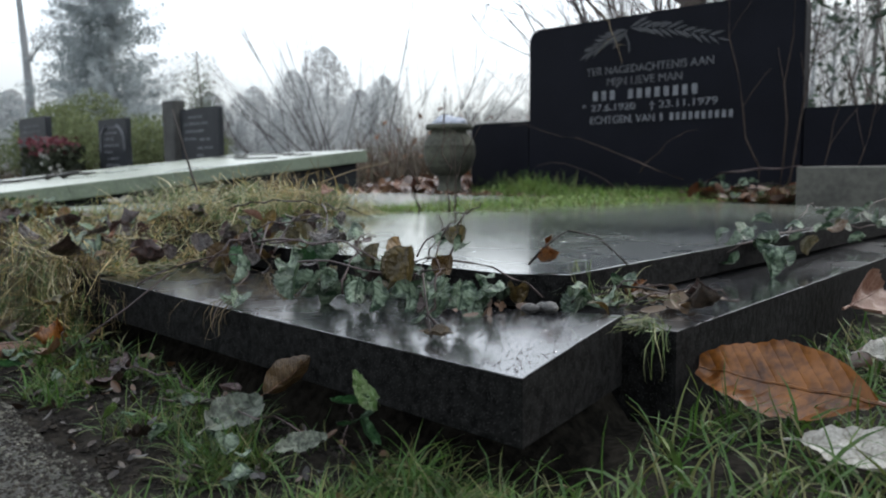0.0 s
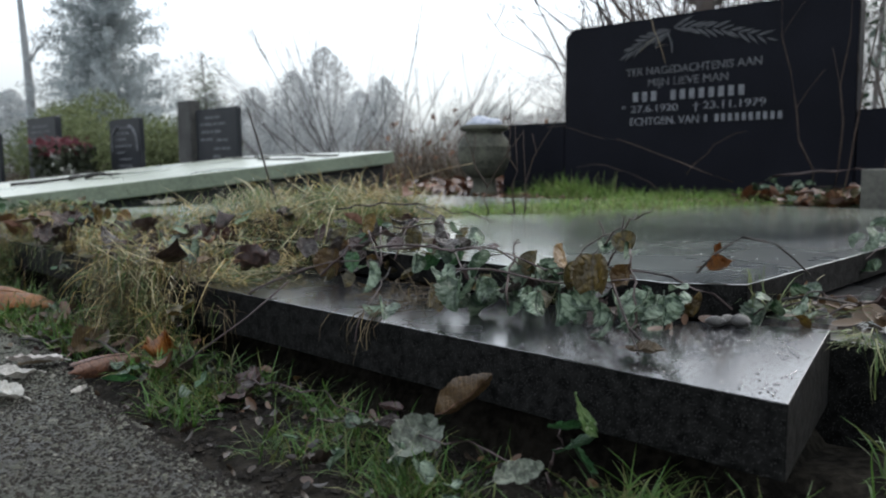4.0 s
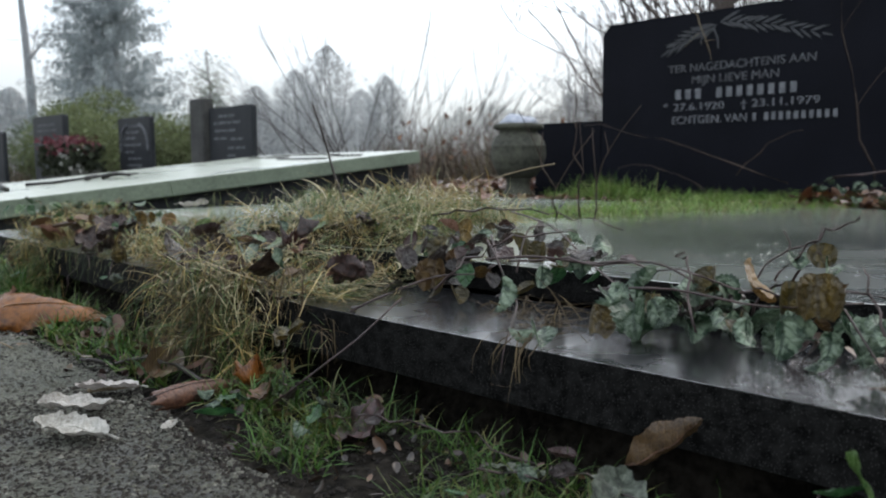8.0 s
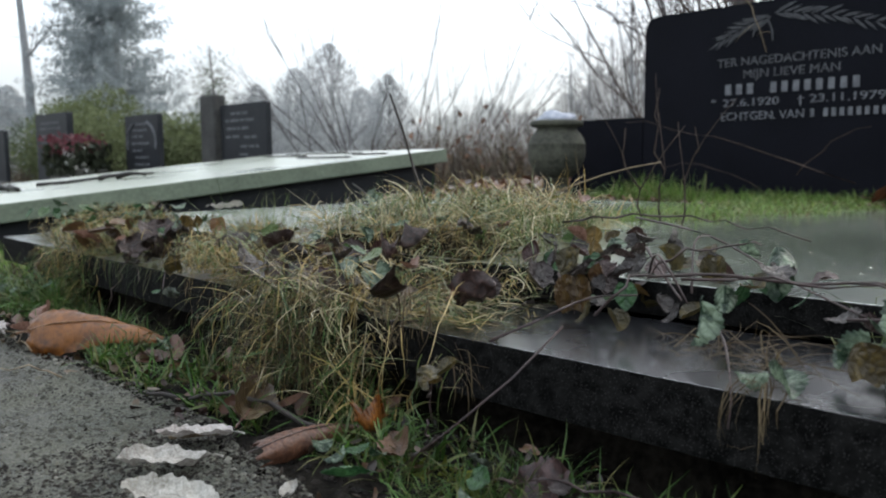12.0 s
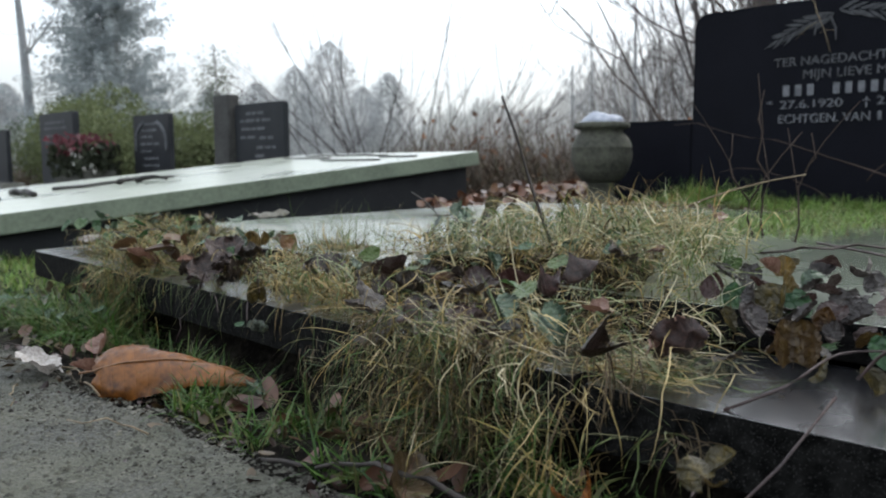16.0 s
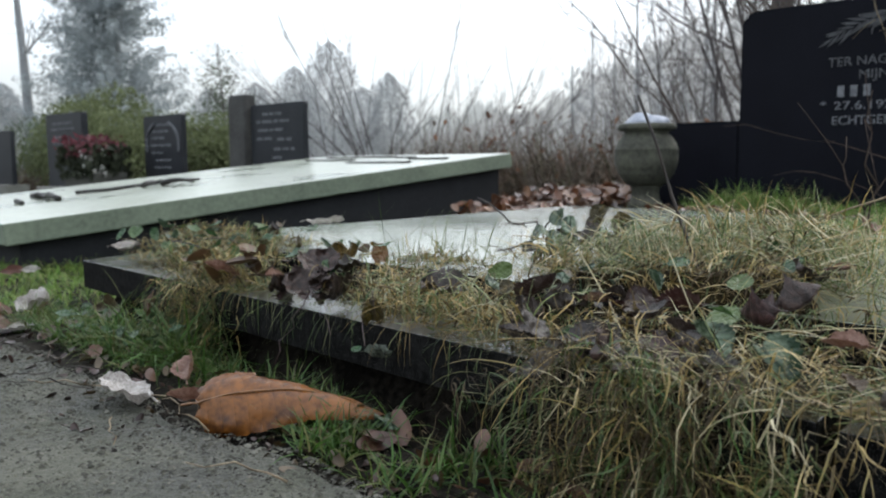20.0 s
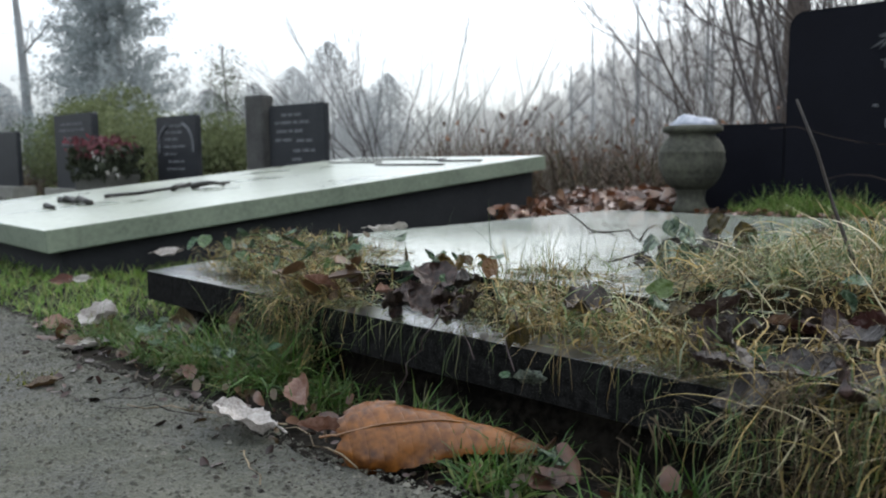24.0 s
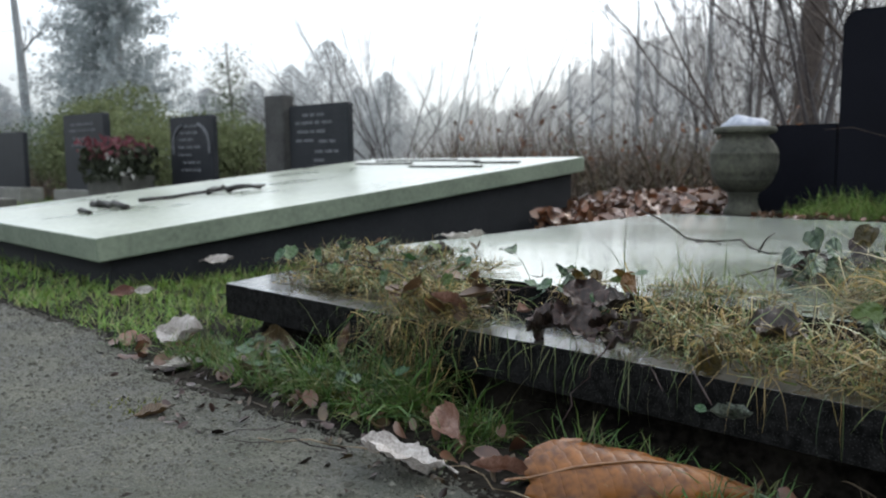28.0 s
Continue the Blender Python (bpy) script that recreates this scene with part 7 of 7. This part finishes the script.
withered = ramp_mat("withered_leaf", [(0.10, 0.045, 0.025), (0.16, 0.085, 0.05), (0.07, 0.04, 0.03), (0.22, 0.10, 0.045)], 0.8, 0.2)
fan_bark = mat("dark_shrub_bark", (0.030, 0.026, 0.026), (0.075, 0.066, 0.066), 20, 0.9, 0.3)
fan_shrub(-5.38, 4.04, [(-0.74, 1.36), (-0.66, 1.20), (-0.56, 1.15), (-0.34, 1.18), (-0.12, 1.35), (0.05, 0.95), (0.30, 0.85), (-1.10, 0.95), (-0.95, 0.70), (-0.2, 0.75)], "leafless shrub with straight fanning dark stems", 400)
fan_shrub(-5.05, 4.35, [(0.25, 1.55), (0.44, 1.08), (0.10, 0.9), (0.75, 0.75), (-0.25, 0.8)], "leafless shrub with a tall whip-like stem", 401)
fan_shrub(-4.75, 4.6, [(0.62, 1.38), (0.45, 0.9), (0.8, 0.95), (0.2, 0.75), (-0.2, 0.7)], "leafless shrub leaning aslant", 402)
fan_shrub(-5.9, 3.9, [(-0.8, 0.9), (-0.5, 1.0), (-0.2, 0.8), (0.2, 0.7), (-1.0, 0.6)], "leafless shrub behind the headstones", 403)
for k, (deg, dist, h) in enumerate(((17, 5.8, 1.6), (20.5, 6.4, 1.9), (24, 6.0, 1.5), (27.5, 7.2, 1.7), (31, 7.8, 1.4), (22, 8.5, 2.4), (15, 9.0, 2.6))):
    x, y = far(deg, dist)
    shrub(x, y, h, 6, 0.22, shrub_bark if dist > 6.2 else near_bark, "leafless saplings with thin upright stems", 120 + k, 0.008, 2, 6, wob=0.15)
for k, (deg, dist, h) in enumerate(((15.5, 5.4, 2.0), (18, 4.8, 2.4), (21.5, 5.4, 2.3), (25.5, 5.8, 2.0), (29, 6.2, 1.6))):
    x, y = far(deg, dist)
    shrub(x, y, h, 4, 0.4, near_bark if k % 2 else shrub_bark, "leafless brown shrub with wandering twigs", 340 + k, 0.009, 3, 5, (-0.1, 0.0), wob=0.2)
# the many-stemmed shrub and the trunk behind the headstone
fan_shrub(-1.93, 3.55, [(-0.72, 1.45), (-0.42, 1.7), (-0.12, 1.7), (0.2, 1.7)], "tall leafless shrub with slanting dark brown stems", 405, 0.013, 5, 0.09)
fan_shrub(-2.6, 4.5, [(-0.45, 1.75), (0.05, 1.7), (0.5, 1.5)], "tall leafless shrub with long grey-brown stems", 406, 0.009, 6, 0.1)
shrub(-2.20, 3.95, 2.2, 4, 0.4, near_bark, "tall leafless shrub with arching brown stems", 140, 0.012, 3, 6, (-0.05, -0.05), wob=0.17)
shrub(-1.75, 3.7, 2.4, 4, 0.35, near_bark, "tall leafless shrub behind the headstone", 141, 0.011, 3, 6, (0.1, 0.0), wob=0.17)


def tree(x, y, height, thick, material, label, seed, kids=7, depth=3, z=0.0, lean=0.03, limb=0.45):
    ob = empty("bare_tree", x, y, z)
    tagged(ob, label, "tree")
    r = random.Random(seed)
    trunk = [Vector((lean * height * s + 0.03 * math.sin(s * 5), 0.02 * math.sin(s * 4), height * s - 0.05)) for s in np.linspace(0, 1, 10)]
    vs, fs = fast_tubes([(trunk, thick, thick * 0.25)], 10)
    raw_part("trunk", vs, fs, material, ob)
    for k in range(kids):
        out = []
        s = r.uniform(0.2, 0.98)
        p = trunk[min(8, int(s * 9))]
        a = r.uniform(0, 6.28)
        grow(p.copy(), Vector((math.cos(a), math.sin(a), 0.7)), height * limb * r.uniform(0.5, 1.0) * (1.15 - s * 0.6), thick * 0.35 * (1.1 - s * 0.7), depth - 1, r, out, 0.5, 0.2, 6)
        vs, fs = fast_tubes(out, 3)
        raw_part("limb", vs, fs, material, ob)
    return ob


tree(-2.55, 4.9, 6.0, 0.085, near_bark, "brown tree trunk with bare limbs", 150, 8)
for k, (deg, dist, h) in enumerate(((14, 11, 6.0), (19, 12, 5.5), (23.5, 10, 4.5), (26, 13, 4.2), (17, 15, 4.5), (21.5, 14, 4.0))):
    x, y = far(deg, dist)
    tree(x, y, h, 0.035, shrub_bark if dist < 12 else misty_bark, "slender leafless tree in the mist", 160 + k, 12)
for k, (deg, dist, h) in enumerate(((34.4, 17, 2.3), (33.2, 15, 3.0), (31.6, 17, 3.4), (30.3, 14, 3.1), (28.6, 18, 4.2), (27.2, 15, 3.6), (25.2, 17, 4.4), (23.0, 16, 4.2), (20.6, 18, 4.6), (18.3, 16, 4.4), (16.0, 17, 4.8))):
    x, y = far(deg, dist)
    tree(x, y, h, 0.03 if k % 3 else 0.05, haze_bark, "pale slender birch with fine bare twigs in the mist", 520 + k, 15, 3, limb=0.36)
def crown_place(r, h, wide):
    """A place in a domed, lumpy crown."""
    a, u = float(r.uniform(0, 6.283)), float(r.beta(1.5, 1.6))
    rad = wide * h * (1.0 - u ** 2.8) ** 0.7 * (0.86 + 0.22 * math.sin(a * 3 + u * 9) + 0.16 * math.sin(a * 7 - u * 17)) * float(r.uniform(0.1, 1.0)) ** 0.45
    return Vector((rad * math.cos(a), rad * math.sin(a), h * (0.05 + 0.98 * u)))


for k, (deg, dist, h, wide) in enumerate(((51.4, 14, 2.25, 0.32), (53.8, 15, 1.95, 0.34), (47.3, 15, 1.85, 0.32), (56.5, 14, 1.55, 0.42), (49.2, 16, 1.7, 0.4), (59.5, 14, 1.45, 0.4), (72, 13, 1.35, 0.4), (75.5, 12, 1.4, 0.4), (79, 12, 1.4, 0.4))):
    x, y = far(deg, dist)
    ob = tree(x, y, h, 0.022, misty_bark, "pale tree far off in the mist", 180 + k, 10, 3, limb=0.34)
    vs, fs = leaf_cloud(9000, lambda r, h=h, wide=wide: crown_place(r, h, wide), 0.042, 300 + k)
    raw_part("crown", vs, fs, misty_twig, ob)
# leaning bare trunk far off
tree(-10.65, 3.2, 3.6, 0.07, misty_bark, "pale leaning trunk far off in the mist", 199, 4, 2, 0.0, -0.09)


def bush(x, y, w, d, h, n, size, material, label, seed, name="green_bush", lumps=9):
    ob = empty(name, x, y, 0)
    tagged(ob, label, "bush")
    q = random.Random(seed)
    blobs = [(Vector((q.uniform(-w, w) * 0.7, q.uniform(-d, d) * 0.7, h * q.uniform(0.25, 0.72))), q.uniform(0.22, 0.36) * h + 0.08 * w) for _ in range(lumps)]

    def place(r):
        c, rad = blobs[int(r.integers(len(blobs)))]
        v = Vector(r.normal(size=3)).normalized() * rad * float(r.uniform(0.45, 1.06)) ** 0.6
        p = c + v
        p.z = max(p.z, 0.01)
        return p
    vs, fs = leaf_cloud(n, place, size, seed)
    raw_part("foliage", vs, fs, material, ob)
    out = []
    for c, rad in blobs:
        grow(Vector((c.x * 0.2, c.y * 0.2, -0.03)), c, c.length * 1.05, 0.015, 1, q, out, 0.5, 0.1, 4)
    vs, fs = fast_tubes(out)
    raw_part("branch", vs, fs, near_bark, ob)
    return ob


# hedge greens lightened and muted: painted haze
hedge_leaf = ramp_mat("hedge_leaf", [(0.080, 0.098, 0.052), (0.145, 0.168, 0.082), (0.115, 0.135, 0.068), (0.18, 0.20, 0.11)], 0.85, 0.4, 0.08)
holly_leaf = ramp_mat("holly_leaf", [(0.016, 0.034, 0.020), (0.034, 0.056, 0.032), (0.024, 0.042, 0.026), (0.080, 0.105, 0.090)], 0.35, 0.15)
# conifer needles paled, with the haze before them put into the colour
misty_leaf = ramp_mat("hazed_needles", [(0.26, 0.295, 0.30), (0.36, 0.395, 0.40), (0.31, 0.345, 0.35)], 0.9, 0.45, 0.1)
sapling_leaf = ramp_mat("sapling_leaf", [(0.0754, 0.0986, 0.058), (0.116, 0.145, 0.0928), (0.0928, 0.116, 0.0754)], 0.7, 0.3)
for k, (deg, dist, w, h, n) in enumerate(((64.8, 6.5, 0.62, 0.86, 15000), (59.9, 6.4, 0.42, 0.66, 8000), (71.0, 8.2, 0.7, 0.62, 8000), (76.5, 9.0, 0.8, 0.78, 6000), (67.5, 9.2, 0.9, 0.85, 8000))):
    x, y = far(deg, dist)
    bush(x, y, w, w, h, n, 0.034, hedge_leaf if k < 3 else sapling_leaf, "rounded green bush behind the headstones", 200 + k)
bush(-0.80, 3.7, 0.42, 0.4, 1.45, 1000, 0.045, holly_leaf, "dark glossy evergreen bush behind the headstone", 210, "evergreen_bush", 11)
# this one stands out of view, added to shade and darken the kerb's reflections
bush(0.55, 4.3, 0.8, 0.5, 1.2, 1700, 0.055, holly_leaf, "unseen dark evergreen bush, added to darken the grave's reflections", 211, "evergreen_bush", 12)
x, y = -7.41, 3.79
ob = tree(x, y, 1.45, 0.02, shrub_bark, "young green-leaved tree behind the headstones", 215, 8, 2)
vs, fs = leaf_cloud(3200, lambda r: Vector((float(r.normal(0, 0.10)), float(r.normal(0, 0.10)), 0.25 + 1.15 * float(r.beta(1.2, 1.8)))), 0.026, 9)
raw_part("crown", vs, fs, sapling_leaf, ob)


def conifer(x, y, height, width, seed, label):
    ob = empty("conifer", x, y, 0)
    tagged(ob, label, "tree")
    q = random.Random(seed)
    vs, fs = fast_tubes([([Vector((0, 0, height * s)) for s in np.linspace(-0.01, 1, 6)], 0.16, 0.02)], 8)
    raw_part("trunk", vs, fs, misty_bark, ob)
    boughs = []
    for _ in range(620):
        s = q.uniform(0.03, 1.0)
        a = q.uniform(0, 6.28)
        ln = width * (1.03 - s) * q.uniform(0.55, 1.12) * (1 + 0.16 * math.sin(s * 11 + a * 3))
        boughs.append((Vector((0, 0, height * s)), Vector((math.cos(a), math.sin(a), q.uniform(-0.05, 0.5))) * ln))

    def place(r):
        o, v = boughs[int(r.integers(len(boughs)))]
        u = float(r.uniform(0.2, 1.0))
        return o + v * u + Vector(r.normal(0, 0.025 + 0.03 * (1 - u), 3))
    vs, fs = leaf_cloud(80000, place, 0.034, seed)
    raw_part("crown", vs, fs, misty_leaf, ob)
    return ob


conifer(-9.67, 3.79, 3.75, 1.22, 220, "large pale conifer in the mist")


# ---- thicket of dry stems behind the leaves ----
thicket_mat = ramp_mat("thicket", [(0.058, 0.0435, 0.0319), (0.0928, 0.0754, 0.058), (0.0464, 0.0406, 0.0319), (0.0812, 0.0464, 0.029), (0.0638, 0.0696, 0.0348)], 0.85, 0.1)
# the taller, further stems get a paler copy with haze in its colour
tall_thicket = ramp_mat("tall_thicket", [(0.15, 0.135, 0.122), (0.20, 0.178, 0.16), (0.12, 0.108, 0.096), (0.17, 0.125, 0.10), (0.14, 0.142, 0.10)], 0.9, 0.1)
for deg0, deg1, d0, d1, n, h in ((14, 48, 4.6, 6.5, 7000, 0.42), (14, 46, 5.6, 7.6, 5000, 0.72), (44, 62, 6.0, 7.5, 3500, 0.30), (60, 80, 7.0, 9.5, 3000, 0.30)):
    dg, ds = np.radians(mix(n, deg0, deg1)), mix(n, d0, d1)
    r0 = np.column_stack([-0.28 - ds * np.sin(dg), -0.44 + ds * np.cos(dg), np.zeros(n)])
    blades("thicket", r0, mix(n, 0, 6.283), mix(n, 0.7, 1.5), mix(n, 0, 0.8), mix(n, h * 0.4, h * 1.25), mix(n, 0.003, 0.007 if h > 0.5 else 0.011), tall_thicket if h > 0.5 else thicket_mat, "low thicket of dry brown stems", "undergrowth", steps=4, swerve=0.5, rng=rng, rest=False, kink=0.2)


def thicket_place(r):
    a, d = float(r.uniform(0.26, 0.80)), float(r.uniform(4.7, 6.6))
    return Vector((-0.28 - d * math.sin(a), -0.44 + d * math.cos(a), 0.05 + 0.55 * float(r.beta(1.2, 2.0))))


vs, fs = leaf_cloud(500, thicket_place, 0.05, 610)
tagged(raw_part("withered_leaves", vs, fs, withered, None), "withered rust-brown leaves caught in the thicket", "leaves", kind="stuff")


# ---- misty woods on the horizon ----
def backdrop(dist, height, rough, colour_low, colour_top, seed, name, deg0=-40, deg1=130, fade=6):
    m = bpy.data.materials.new(name)
    m.use_nodes = True
    n, l = m.node_tree.nodes, m.node_tree.links
    n.remove(n["Principled BSDF"])
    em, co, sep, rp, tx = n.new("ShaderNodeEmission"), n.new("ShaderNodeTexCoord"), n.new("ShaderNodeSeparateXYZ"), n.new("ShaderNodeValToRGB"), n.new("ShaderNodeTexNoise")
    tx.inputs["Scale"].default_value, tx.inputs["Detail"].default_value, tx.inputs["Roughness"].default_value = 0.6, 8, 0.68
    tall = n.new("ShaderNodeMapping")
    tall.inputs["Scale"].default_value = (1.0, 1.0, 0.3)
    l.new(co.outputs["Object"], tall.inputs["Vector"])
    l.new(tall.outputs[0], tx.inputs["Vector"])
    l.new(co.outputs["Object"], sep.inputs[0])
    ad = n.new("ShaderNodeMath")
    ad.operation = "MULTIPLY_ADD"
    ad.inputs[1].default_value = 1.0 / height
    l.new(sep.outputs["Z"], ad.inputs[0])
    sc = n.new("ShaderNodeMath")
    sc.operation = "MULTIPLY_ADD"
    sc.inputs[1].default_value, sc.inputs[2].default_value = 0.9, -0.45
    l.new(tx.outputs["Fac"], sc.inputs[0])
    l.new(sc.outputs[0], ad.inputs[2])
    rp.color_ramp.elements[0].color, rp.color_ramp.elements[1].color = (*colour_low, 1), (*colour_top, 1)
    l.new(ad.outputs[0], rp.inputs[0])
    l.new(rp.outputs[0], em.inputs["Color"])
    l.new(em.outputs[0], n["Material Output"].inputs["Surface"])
    vs, fs = [], []
    degs = np.arange(deg0, deg1, 0.05)
    for k, dg in enumerate(degs):
        x, y = far(float(dg), dist)
        h = height * (lambda u: 0.12 + 0.88 * u * u * (3 - 2 * u))(min(1.0, min(dg - deg0, deg1 - dg) / fade)) * (0.75 + rough * noise.noise(Vector((dg * 0.16, seed, 0))) + 0.4 * rough * noise.noise(Vector((dg * 0.9, seed, 3))) + 0.22 * rough * noise.noise(Vector((dg * 4.0, seed, 5))) + 0.20 * rough * noise.noise(Vector((dg * 13.0, seed, 7))))
        vs += [(x, y, -1.0), (x, y, h)]
        if k:
            b = 2 * k
            fs.append((b - 2, b, b + 1, b - 1))
    me = bpy.data.meshes.new(name)
    me.from_pydata(vs, [], fs)
    me.materials.append(m)
    return tagged(new(name, me), "pale misty woods on the horizon", "backdrop", kind="structure")


# glowing strips: the haze is painted into their colour, paler towards the top
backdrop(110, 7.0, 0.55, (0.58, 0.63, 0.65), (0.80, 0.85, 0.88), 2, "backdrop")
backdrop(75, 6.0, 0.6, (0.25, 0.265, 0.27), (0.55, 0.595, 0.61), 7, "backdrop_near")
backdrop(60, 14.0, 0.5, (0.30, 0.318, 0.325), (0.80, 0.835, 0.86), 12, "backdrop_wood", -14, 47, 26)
